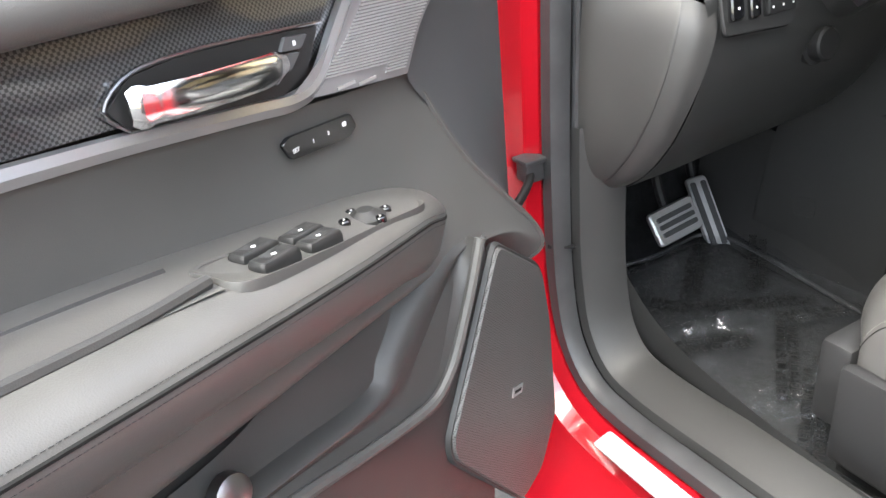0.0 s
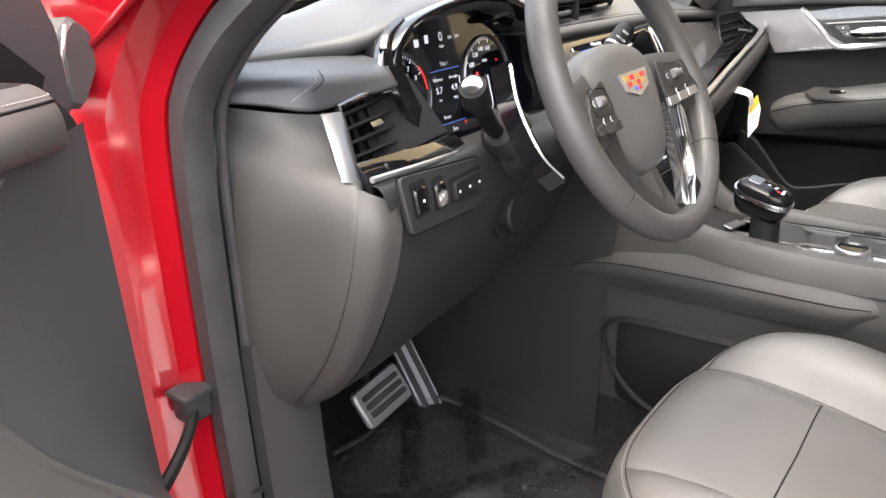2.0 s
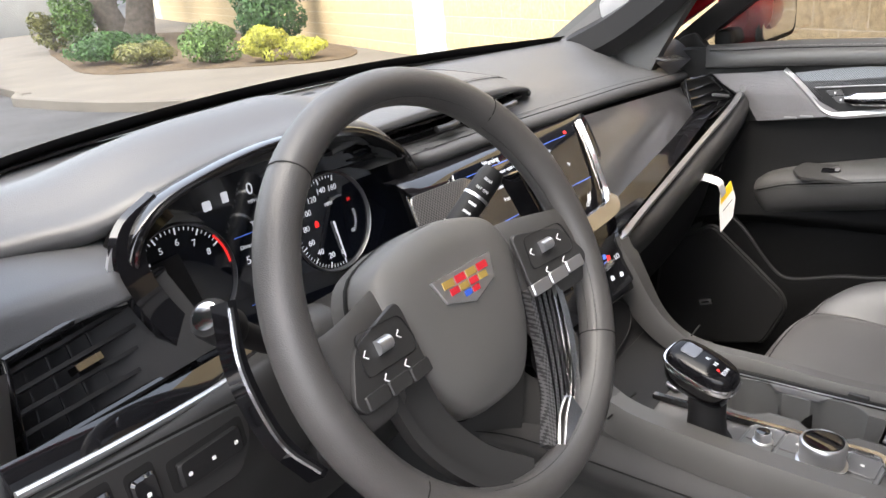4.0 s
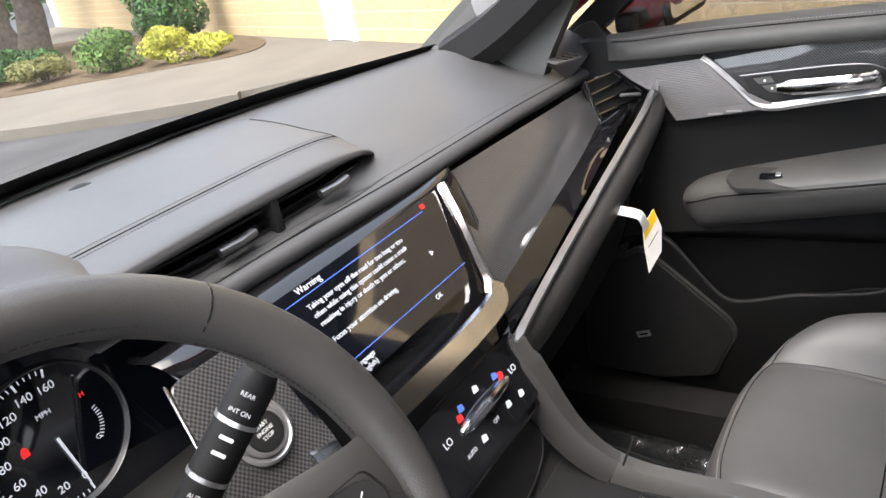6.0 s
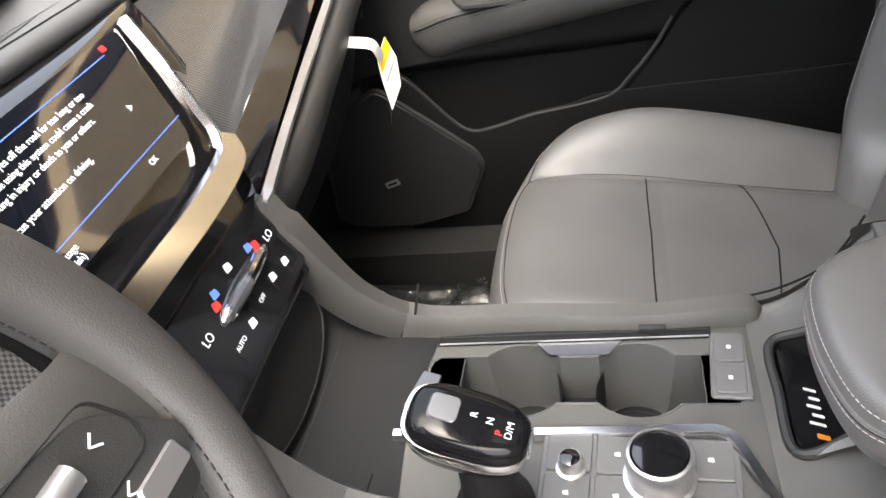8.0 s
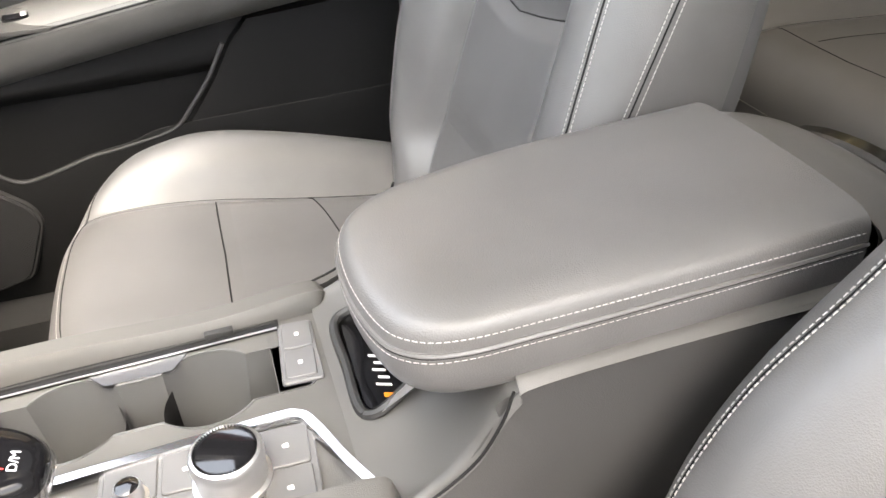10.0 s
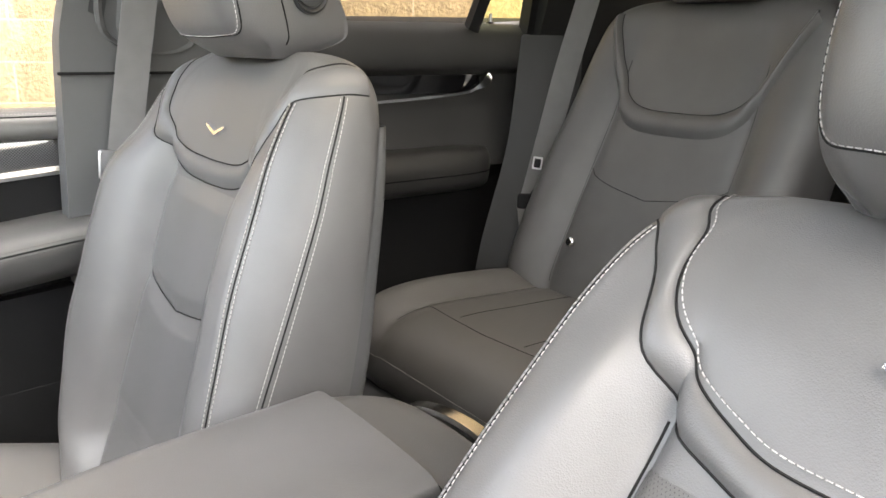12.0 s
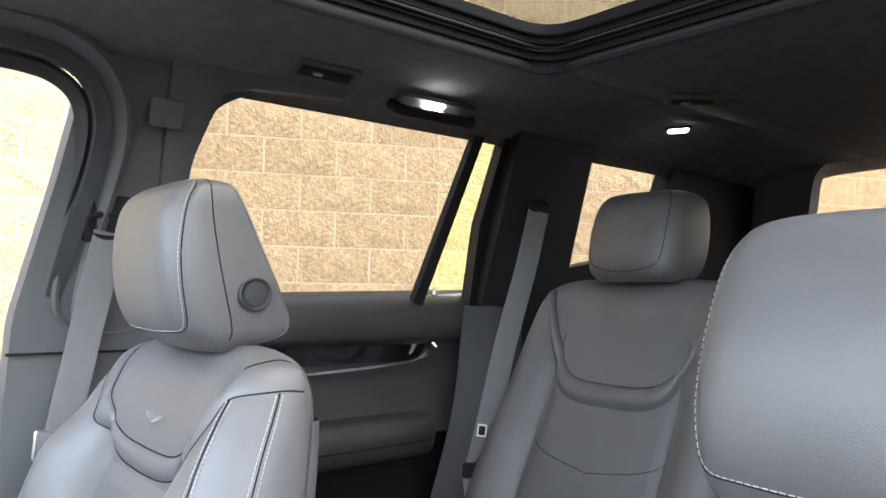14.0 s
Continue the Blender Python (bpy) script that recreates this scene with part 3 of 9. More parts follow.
body = thing("car_body", (0, 0, 0.2), "bright red painted car body with open front door", "car body", kind="structure")
part("door_opening_frame", band(open_l, [(.775, -.006), (.80, -.004), (.815, -.022), (.845, -.030), (.872, -.075), (.905, -.10), (.935, -.115)], -1), RED, body, "bright red painted door jamb and sill")
seal_path = [V((-(.782 - max(0, q.z - 1.08) * 0.26), q.y, q.z)) for q in offset_path(open_l, .014)]
part("door_seal", sweep(seal_path, [(-.012, -.017), (.012, -.019), (.019, -.008), (.019, .01), (.006, .018), (-.010, .016), (-.018, .004)], up=(1, 0, 0)), SEAL, body, "ribbed black rubber door seal")
part("seal_lip", sweep([p + V((.012, 0, 0)) for p in [V((-(.77 - max(0, q.z - 1.08) * 0.26), q.y, q.z)) for q in offset_path(open_l, .028)]], ring(.006, 8), up=(1, 0, 0)), SEAL, body)
part("jamb_trim", band(open_l[33:84], [(.765, .026), (.760, .040), (.735, .056), (.69, .062)], -1), PLASTIC, body, "black plastic trim inside the seal")
sp = bmesh.new()
plate(at_frame((-.842, .17, .385), (0, 1, .0), (-.25, 0, 1)), rect(.80, .034, .006), .003, .001, sp)
part("sill_guard", sp, mat("pale_guard_film", (0.36, 0.365, 0.37), 0.4, 0.2, 0.05, 9, 0.1, 200), body, "pale protective strip on the painted sill")
part("seal_joint", sweep([(-.803, .742, .623), (-.77, .716, .6225)], [(-.004, -.0015), (.004, -.0015), (.004, .0015), (-.004, .0015)]), DARKPL, body)

# outer skin: fenders, hood, roof, rear quarters
def skin(name, rows, na, nv, material=RED, t=.006, label=""):
    return solid(part(name, sheet(rows, na, nv), material, body, label), t, 0)


for sd in (-1, 1):
    skin("front_fender", [[(sd * .955, .84, .34), (sd * .975, .83, .7), (sd * .955, .80, .95), (sd * .90, .80, 1.02), (sd * .84, .80, 1.04)],
                          [(sd * .965, 1.15, .40), (sd * .98, 1.15, .75), (sd * .95, 1.15, .93), (sd * .88, 1.15, .99), (sd * .80, 1.15, 1.0)],
                          [(sd * .965, 1.6, .72), (sd * .98, 1.6, .82), (sd * .95, 1.6, .90), (sd * .88, 1.6, .93), (sd * .78, 1.6, .945)],
                          [(sd * .90, 2.1, .5), (sd * .93, 2.1, .7), (sd * .90, 2.1, .78), (sd * .82, 2.1, .83), (sd * .7, 2.1, .85)]], 21, 21)
    skin("rear_quarter", [[(sd * .93, -1.28, .34), (sd * .96, -1.28, .8), (sd * .93, -1.28, 1.12), (sd * .85, -1.3, 1.26)],
                          [(sd * .93, -1.8, .75), (sd * .96, -1.8, .9), (sd * .93, -1.8, 1.14), (sd * .85, -1.8, 1.29)],
                          [(sd * .86, -2.35, .4), (sd * .90, -2.35, .8), (sd * .86, -2.35, 1.15), (sd * .76, -2.33, 1.32)]], 17, 17)
    for y in (1.62, -1.75):
        w = part("wheel", lathe(pose(sd * .86, y, .38, 0, 90, 0), [(.2, -.12), (.36, -.12), (.38, -.08), (.38, .08), (.36, .12), (.2, .12)], 36), SEAL, body)
        part("rim", lathe(pose(sd * .86, y, .38, 0, 90, 0), [(.04, -.10), (.25, -.09), (.26, -.12), (.26, .12), (.25, .09), (.04, .10)], 24), SATIN, w)
skin("hood", [[(-.80, 1.25, 1.00), (-.4, 1.30, 1.02), (0, 1.32, 1.025), (.4, 1.30, 1.02), (.80, 1.25, 1.00)],
              [(-.78, 1.7, .94), (-.4, 1.75, .965), (0, 1.76, .97), (.4, 1.75, .965), (.78, 1.7, .94)],
              [(-.70, 2.12, .85), (-.35, 2.22, .87), (0, 2.25, .875), (.35, 2.22, .87), (.70, 2.12, .85)],
              [(-.70, 2.16, .45), (-.35, 2.28, .45), (0, 2.31, .45), (.35, 2.28, .45), (.70, 2.16, .45)]], 33, 33)
part("cowl_panel", sheet([[(-.74, .99, 1.075), (-.4, 1.10, 1.075), (0, 1.17, 1.075), (.4, 1.10, 1.075), (.74, .99, 1.075)], [(-.80, 1.26, 1.01), (-.4, 1.30, 1.03), (0, 1.32, 1.035), (.4, 1.30, 1.03), (.80, 1.26, 1.01)]], 33, 5), DARKPL, body)
for x0, x1 in ((-.30, .22), (.30, .62)):
    part("wiper", tube([(x0 - .12, 1.27, 1.045), (x0, 1.25, 1.068), (x1, 1.235 - .25 * x1 * x1, 1.078)], .008, 7, 20), DARKPL, body)
    part("wiper_blade", tube([(x0 - .05, 1.255, 1.062), (x0 + .2, 1.225, 1.072), (x1 + .1, 1.18 - .25 * x1 * x1, 1.08)], .006, 6, 20), SEAL, body)

roof_rows = []
for y, z in ((.27, 1.665), (.0, 1.72), (-.6, 1.76), (-1.4, 1.755), (-2.1, 1.71), (-2.36, 1.66)):
    roof_rows.append([(-.70, y, z - .07), (-.62, y, z - .02), (-.36, y, z), (0, y, z + .008), (.36, y, z), (.62, y, z - .02), (.70, y, z - .07)])


def framed(rows_at, x0, x1, y0, y1, name, material, parent, label, t):
    """A sheet with one rectangular opening, as four strips."""
    xs0, ys0 = (-.72, .72), (.30, -2.36)
    bm = bmesh.new()
    for xa, xb, ya, yb in ((xs0[0], x0, ys0[0], ys0[1]), (x1, xs0[1], ys0[0], ys0[1]), (x0, x1, ys0[0], y1), (x0, x1, y0, ys0[1])):
        na, nb = max(2, int(abs(xb - xa) / .05) + 1), max(2, int(abs(yb - ya) / .06) + 1)
        g = [[bm.verts.new((xa + (xb - xa) * i / (na - 1), ya + (yb - ya) * j / (nb - 1), 0)) for i in range(na)] for j in range(nb)]
        for j in range(nb - 1):
            for i in range(na - 1):
                bm.faces.new((g[j][i], g[j][i + 1], g[j + 1][i + 1], g[j + 1][i]))
    bmesh.ops.remove_doubles(bm, verts=bm.verts[:], dist=.0005)
    for v in bm.verts:
        v.co.z = rows_at(v.co.x, v.co.y)
    return solid(part(name, bm, material, parent, label), t, 0)


def liner_z(x, y):
    e = max(0.0, abs(x) - .50)
    f = max(0.0, y + .1)
    b = max(0.0, -1.5 - y)
    return 1.672 - .05 * x * x - 1.1 * e * e - .55 * f * f - .02 * b * b


def roof_z(x, y):
    e = max(0.0, abs(x) - .52)
    f = max(0.0, y + .1)
    b = max(0.0, -1.5 - y)
    return 1.765 - .05 * x * x - 1.9 * e * e - .55 * f * f - .12 * b * b


SX0, SX1, SY0, SY1 = -.385, .385, -.872, .06
headliner = framed(liner_z, SX0, SX1, SY0, SY1, "ceiling", HEADLINER, None, "", .012)
tagged(headliner, "dark grey woven headliner round an open-shade glass sunroof", "ceiling", kind="structure")
framed(roof_z, SX0 - .10, SX1 + .10, SY0 - .17, SY1 + .04, "roof_skin", RED, body, "red painted roof", .006)
reveal = bmesh.new()
for grow, z0, z1, lip in ((.0, 1.640, 1.660, .006), (-.001, 1.658, 1.674, .006), (-.002, 1.672, 1.688, .006), (-.003, 1.686, 1.704, .008), (-.010, 1.702, 1.722, .0)):
    pr = rounded([(SX0 - grow, SY0 - grow), (SX1 + grow, SY0 - grow), (SX1 + grow, SY1 + grow), (SX0 - grow, SY1 + grow)], .07, 6)
    mid_y = (SY0 + SY1) / 2
    lo = [reveal.verts.new((x, y, z0)) for x, y in pr]
    hi = [reveal.verts.new((x, y, z1)) for x, y in pr]
    for j in range(len(pr)):
        reveal.faces.new((lo[j], lo[(j + 1) % len(pr)], hi[(j + 1) % len(pr)], hi[j]))
    if lip:
        inn = [reveal.verts.new((x - math.copysign(lip, x), y - math.copysign(lip, y - mid_y), z1)) for x, y in pr]
        for j in range(len(pr)):
            reveal.faces.new((hi[j], hi[(j + 1) % len(pr)], inn[(j + 1) % len(pr)], inn[j]))
sunroof = thing("sunroof", (0, -.4, 1.65), "glass sunroof with stepped black seals and grey trim lip", "sunroof", kind="structure")
part("reveal", reveal, DARKPL, sunroof)
for grow, z, r in ((.004, 1.650, .010), (-.006, 1.684, .003)):
    pr = [V((x, y, z)) for x, y in rounded([(SX0 - grow, SY0 - grow), (SX1 + grow, SY0 - grow), (SX1 + grow, SY1 + grow), (SX0 - grow, SY1 + grow)], .05, 6)]
    part("trim_lip" if r == .010 else "guide_rail", hoop(pr, lambda i, p: [p + (V((p.x, p.y + .415, 0)).normalized() * (math.cos(q) * r)) + V((0, 0, math.sin(q) * r)) for q in [6.283 * j / 8 for j in range(8)]]), PLASTIC, sunroof)
part("glass", flat([(SX0 - .10, SY0 - .17), (SX1 + .10, SY0 - .17), (SX1 + .10, SY1 + .04), (SX0 - .10, SY1 + .04)], 1.752), thin_glass("sunroof_glass", (0.115, 0.115, 0.107)), sunroof, smooth=0)

pane("window_windshield", [[(-.66, 1.01, 1.10), (-.35, 1.13, 1.105), (0, 1.175, 1.108), (.35, 1.13, 1.105), (.66, 1.01, 1.10)],
                           [(-.64, .60, 1.375), (-.33, .70, 1.40), (0, .74, 1.41), (.33, .70, 1.40), (.64, .60, 1.375)],
                           [(-.58, .22, 1.60), (-.30, .28, 1.635), (0, .30, 1.645), (.30, .28, 1.635), (.58, .22, 1.60)]], 25, 15, GLASS_F, "clear raked windshield glass")


frit = [[(-.655, 1.000, 1.102), (-.35, 1.120, 1.108), (0, 1.165, 1.111), (.35, 1.120, 1.108), (.655, 1.000, 1.102)],
        [(-.653, .962, 1.128), (-.349, 1.080, 1.136), (0, 1.124, 1.140), (.349, 1.080, 1.136), (.653, .962, 1.128)]]
part("glass_border", sheet(frit, 25, 3), DARKPL, body, "black printed border along the windshield's foot")


def pillar(name, pts, sec, material, label, up=(0, 0, 1), n=24):
    return tagged(part(name, sweep(curve(pts, n), sec, up), material), label, "pillar trim", kind="structure")


for sd in (-1, 1):
    nm = "left" if sd < 0 else "right"
    pillar("pillar_a_" + nm, [(sd * .70, .96, 1.09), (sd * .705, .80, 1.17), (sd * .69, .56, 1.34), (sd * .655, .30, 1.51), (sd * .62, .10, 1.61)],
           [(-.05, -.03), (.04, -.045), (.06, -.02), (.055, .025), (0, .04), (-.05, .03)], DARKPL, "dark windshield pillar trim")
    skin("pillar_skin", [[(sd * .86, .84, 1.09), (sd * .83, .78, 1.14), (sd * .785, .86, 1.16), (sd * .755, .92, 1.13)],
                         [(sd * .80, .52, 1.30), (sd * .77, .52, 1.35), (sd * .745, .56, 1.375), (sd * .715, .58, 1.365)],
                         [(sd * .72, .12, 1.60), (sd * .68, .10, 1.66), (sd * .66, .12, 1.66), (sd * .64, .16, 1.64)]], 13, 21)
part("speaker_vent_cover", plate(at_frame((.690, .855, 1.192), (0, -.82, .42), (-1, 0, -.05)), rounded([(-.052, -.016), (.050, -.024), (.058, .004), (.045, .022), (-.040, .022)], .014), .004, .002), SATIN, body, "pale silver speaker cover on the pillar")

# right side: pillars and quarter
def sidewall(name, outline, material, label, x=.745, t=.05, parent=None, lean=.15):
    """An upright side panel given by (y, z), leaning in above the belt line."""
    bm = plate(at_frame((0, 0, 0), (0, 1, 0), (1, 0, 0)), outline, t, 0)
    bmesh.ops.bisect_plane(bm, geom=bm.verts[:] + bm.edges[:] + bm.faces[:], plane_co=(0, 0, 1.22), plane_no=(0, 0, 1))
    for v in bm.verts:
        v.co.x += x - max(0, v.co.z - 1.22) * lean
    ob = part(name, bm, material, parent)
    return ob if parent else tagged(ob, label, "pillar trim", kind="structure")


sidewall("pillar_b_right", rounded([(-.115, .35), (-.09, .9), (-.105, 1.2), (-.15, 1.41), (-.175, 1.55), (-.21, 1.63), (-.50, 1.63), (-.45, 1.592), (-.385, 1.555), (-.352, 1.46), (-.338, 1.3), (-.33, .9), (-.34, .35)], .02, 4), GREYPL, "grey plastic centre pillar trim with belt recess", .735, .05)
sidewall("pillar_c_right", rounded([(-1.03, .45), (-1.00, .95), (-1.03, 1.24), (-1.085, 1.60), (-1.09, 1.66), (-1.37, 1.66), (-1.345, 1.58), (-1.30, 1.26), (-1.33, .45)], .02, 4), DARKPL, "dark plastic rear pillar trim", .72, .07)
sidewall("wall_quarter_right", [(-1.30, .45), (-1.30, 1.31), (-1.66, 1.37), (-1.72, 1.60), (-1.66, 1.68), (-2.3, 1.68), (-2.3, .45)], DARKPL, "dark plastic cargo side trim below the quarter window", .74, .06)
sidewall("wall_header_right", [(.2, 1.575), (.2, 1.72), (-2.3, 1.72), (-2.3, 1.63), (-1.0, 1.635), (-.43, 1.612), (-.20, 1.60), (-.13, 1.578)], HEADLINER, "grey headliner edge above the side windows", .74, .06)
sidewall("sill_right", [(.85, .25), (.85, .40), (-1.2, .42), (-1.2, .25)], PLASTIC, "black plastic sill trim", .69, .12)
# rounded rear corner of the front door's window: frame, seal and pillar lip
win_edge = curve([(0, .45, 1.440), (0, .25, 1.525), (0, .05, 1.556), (0, -.08, 1.556), (0, -.135, 1.545), (0, -.163, 1.515), (0, -.168, 1.46), (0, -.152, 1.37), (0, -.128, 1.26), (0, -.108, 1.15)], 60)


def window_band(k0, k1, x0, x1):
    """A strip along the window's edge between two distances from the glass, leaning in as the side does."""
    return band(win_edge, [(x0, k0), (x0 - .004, k0 * .7 + k1 * .3), (x1 - .004, k0 * .3 + k1 * .7), (x1, k1)], 1)


door_reveal = thing("window_reveal", (.74, -.12, 1.14), "black and grey window frame with a rubber seal at the centre pillar", "window frame", kind="structure")
part("frame_strip", window_band(0, .022, .800, .790), PLASTIC, door_reveal, "black door frame strip round the glass")
part("seal", sweep([V((.783 - max(0, q.z - 1.08) * .26, q.y, q.z)) for q in offset_path(win_edge, .034)], [(-.011, -.010), (.011, -.010), (.013, .0), (.008, .010), (-.008, .010), (-.013, .0)], up=(1, 0, 0)), SEAL, door_reveal, "black rubber door seal")
part("pillar_lip", window_band(.046, .075, .785, .772), GREYPL, door_reveal, "grey plastic lip inside the seal")
sidewall("pillar_a_trim_right", rounded([(1.075, 1.02), (1.06, 1.095), (.89, 1.21), (.56, 1.42), (.26, 1.57), (.10, 1.63), (.08, 1.585), (.30, 1.49), (.52, 1.355), (.69, 1.205), (.765, 1.09), (.80, 1.02)], .015, 3), GREYPL, "grey grained plastic trim inside the windshield pillar", .695, .03)
pane("window_quarter_right", [[(.80, -1.28, 1.28), (.80, -1.72, 1.33)], [(.70, -1.33, 1.65), (.70, -1.74, 1.66)]], 5, 5, GLASS_R, "dark tinted quarter window")
# left side, behind the camera
sidewall("pillar_b_left", rounded([(-.40, .35), (-.38, 1.2), (-.34, 1.63), (-.52, 1.63), (-.55, 1.2), (-.56, .35)], .03, 4), GREYPL, "grey plastic centre pillar trim", -.80, .06, lean=-.15)
sidewall("door_rear_left", [(-.56, .38), (-.55, 1.22), (-1.05, 1.24), (-1.2, .38)], VINYL, "closed rear door with black trim", -.82, .06, lean=-.15)
sidewall("pillar_c_left", [(-1.05, .45), (-1.05, 1.24), (-1.10, 1.66), (-1.37, 1.66), (-1.30, 1.26), (-1.33, .45)], DARKPL, "dark plastic rear pillar trim", -.80, .07, lean=-.15)
sidewall("wall_quarter_left", [(-1.30, .45), (-1.30, 1.31), (-1.66, 1.37), (-1.72, 1.60), (-1.66, 1.68), (-2.3, 1.68), (-2.3, .45)], DARKPL, "dark plastic cargo side trim", -.80, .06, lean=-.15)
sidewall("wall_header_left", [(.2, 1.60), (.2, 1.72), (-2.3, 1.72), (-2.3, 1.63), (-.15, 1.61)], HEADLINER, "grey headliner edge above the door openings", -.79, .06, lean=-.15)
pane("window_rear_left", [[(-.80, -.55, 1.22), (-.80, -1.06, 1.24)], [(-.70, -.45, 1.62), (-.70, -1.10, 1.64)]], 5, 5, GLASS_R, "dark tinted rear side window")
pane("window_quarter_left", [[(-.80, -1.28, 1.28), (-.80, -1.72, 1.33)], [(-.70, -1.33, 1.65), (-.70, -1.74, 1.66)]], 5, 5, GLASS_R, "dark tinted quarter window")
# hatch
hf = bmesh.new()
hm = at_frame((0, -2.22, 1.2), (-1, 0, 0), (0, 1, -.12))
outer = rounded([(-.76, -.80), (.76, -.80), (.70, .52), (-.70, .52)], .10, 5)
inner = rounded([(-.56, .10), (.56, .10), (.49, .455), (-.49, .455)], .07, 5)
oa = [[hf.verts.new(hm @ V((x, y, h))) for x, y in outer] for h in (0, -.06)]
ia = [[hf.verts.new(hm @ V((x, y, h))) for x, y in inner] for h in (0, -.06)]
n = len(outer)
for j in range(n):
    k = (j + 1) % n
    hf.faces.new((oa[0][j], oa[0][k], ia[0][k], ia[0][j]))
    hf.faces.new((oa[1][j], oa[1][k], ia[1][k], ia[1][j]))
    hf.faces.new((ia[0][j], ia[0][k], ia[1][k], ia[1][j]))
    hf.faces.new((oa[0][j], oa[0][k], oa[1][k], oa[1][j]))
tagged(part("wall_hatch", hf, GREYPL), "grey plastic tailgate trim round the rear window", "tailgate", kind="structure")
hg = part("window_rear", plate(hm, inner, -.002), thin_glass("rear_window_glass", (0.48, 0.465, 0.435)))
tagged(hg, "tinted rear window", "window", kind="structure")
part("hatch_skin", plate(at_frame((0, -2.31, 1.0), (1, 0, 0), (0, -1, .12)), rounded([(-.80, -.6), (.80, -.6), (.78, .28), (-.78, .28)], .1, 5), .05, .02), RED, body)
part("underbody", block((-.80, -2.25, .16), (.80, 2.1, .30), .02), DARKPL, body)
part("firewall", block((-.76, 1.135, .30), (.76, 1.17, 1.06), .0), DARKPL, body)
# ---- dashboard ----
def lerp(x, table):
    for (a, p), (b, q) in zip(table, table[1:]):
        if x <= b:
            f = max(0, (x - a) / (b - a))
            return p + (q - p) * f
    return table[-1][1]


def dash_edge(x):
    """Rear edge of the top pad: y and z by x."""
    return (lerp(x, [(-.76, .80), (-.62, .80), (-.54, .735), (-.48, .712), (-.40, .705), (-.25, .703), (-.17, .715), (-.12, .70), (.15, .688), (.45, .712), (.80, .752)]),
            lerp(x, [(-.76, 1.098), (-.62, 1.104), (-.54, 1.112), (-.48, 1.132), (-.40, 1.147), (-.25, 1.148), (-.19, 1.124), (-.14, 1.080), (.15, 1.076), (.45, 1.060), (.80, 1.030)]))


dash = thing("dashboard", (0, .75, .7), "black stitched-leather dashboard with gloss and carbon-fibre trim", "dashboard")
xs = [-.76, -.66, -.58, -.53, -.48, -.42, -.35, -.27, -.20, -.15, -.12, -.06, 0, .15, .3, .45, .6, .72, .80]
cols = []
for x in xs:
    ey, ez = dash_edge(x)
    wy = 1.20 - .37 * x * x
    drop = .035 if abs(x) > .75 else 0
    cols.append([(x, wy + .03, 1.082 - drop), (x, wy, 1.106 - drop), (x, (wy + ey) / 2 + .05, 1.116 - drop), (x, ey + .10, ez + .026 - drop * .3), (x, ey + .025, ez + .008), (x, ey, ez), (x, ey - .003, ez - .012), (x, ey + .012, ez - .022), (x, ey + .05, ez - .026)])
rows = list(map(list, zip(*cols)))
top = Loft(rows)
part("top_pad", top.bm(109, 41), DASH, dash, "black leather-grained dash top pad")
part("top_stitching", stitches([top.at(10 + 8 * k / 120, 4.15) for k in range(121)], (0, -.3, 1), .005, .0035, .0005), PLASTIC, dash)
part("top_seam", tube([top.at(10 + 8 * k / 80, 4.55) for k in range(81)], .0011, 5), SEAM, dash)
# defroster slots and speaker grille
part("defroster_outlet", sweep(curve([(-.6, 1.02, 1.112), (-.3, 1.115, 1.117), (0, 1.145, 1.118), (.3, 1.115, 1.117), (.6, 1.02, 1.112)], 30), [(-.010, -.002), (.010, -.002), (.010, .0015), (-.010, .0015)]), DARKPL, dash)
pv = part("side_defogger", plate(at_frame((.70, .748, 1.073), (.8, -.25, .0), (.05, -.12, 1)), rect(.062, .034, .006), .003, .001), DASH, dash)
for k in range(4):
    part("slat", plate(at_frame((.682 + .013 * k, .752 - .004 * k, 1.0755), (.8, -.25, .0), (.05, -.12, 1)), rect(.006, .024, .002), .002), DARKPL, pv)
part("light_sensor", lathe(at_frame((0, 1.05, 1.112), (1, 0, 0), (0, 0, 1)), [(.017, 0), (.015, .006), (.006, .009)], 20), DARKPL, dash)

part("corner_pad", sheet([[(.70, .745, 1.040), (.76, .748, 1.046), (.84, .752, 1.060)], [(.70, .80, 1.078), (.76, .80, 1.084), (.84, .80, 1.098)], [(.70, .90, 1.096), (.76, .90, 1.104), (.84, .90, 1.116)], [(.68, 1.04, 1.090), (.76, 1.04, 1.108), (.84, 1.04, 1.120)]], 13, 17), DASH, dash, "dash pad running out to the pillar foot")

# centre pod over the upper vents
prow = []
for x, k in ((-.26, .6), (-.20, .88), (-.10, .97), (.0, .97), (.06, .92), (.11, .78), (.148, .55), (.168, .26), (.177, .0)):
    yf = .726 + .010 * (1 - k) + (.02 * (1 - k) if x > 0 else 0)
    g, kb = max(0, x) / .17, k ** .35
    prow.append([(x + .11 * g, 1.08, 1.112 + .004 * kb), (x + .06 * g, .95, 1.114 + .013 * kb), (x + .02 * g, .85, 1.108 + .024 * kb), (x, .785, 1.096 + .037 * kb), (x, yf, 1.094 + .037 * k), (x, yf - .011, 1.094 + .031 * k), (x, yf - .006, 1.093 + .023 * k), (x, yf + .03, 1.090 + .022 * k)])
pod = Loft(prow)
part("centre_pod", pod.bm(41, 41), DASH, dash, "stitched leather hood over the centre vents")
hem = [(3.05, .4 + 6.3 * k / 60) for k in range(61)] + [(3.05 - .3 * k, 6.72 + .05 * k) for k in range(1, 10)]
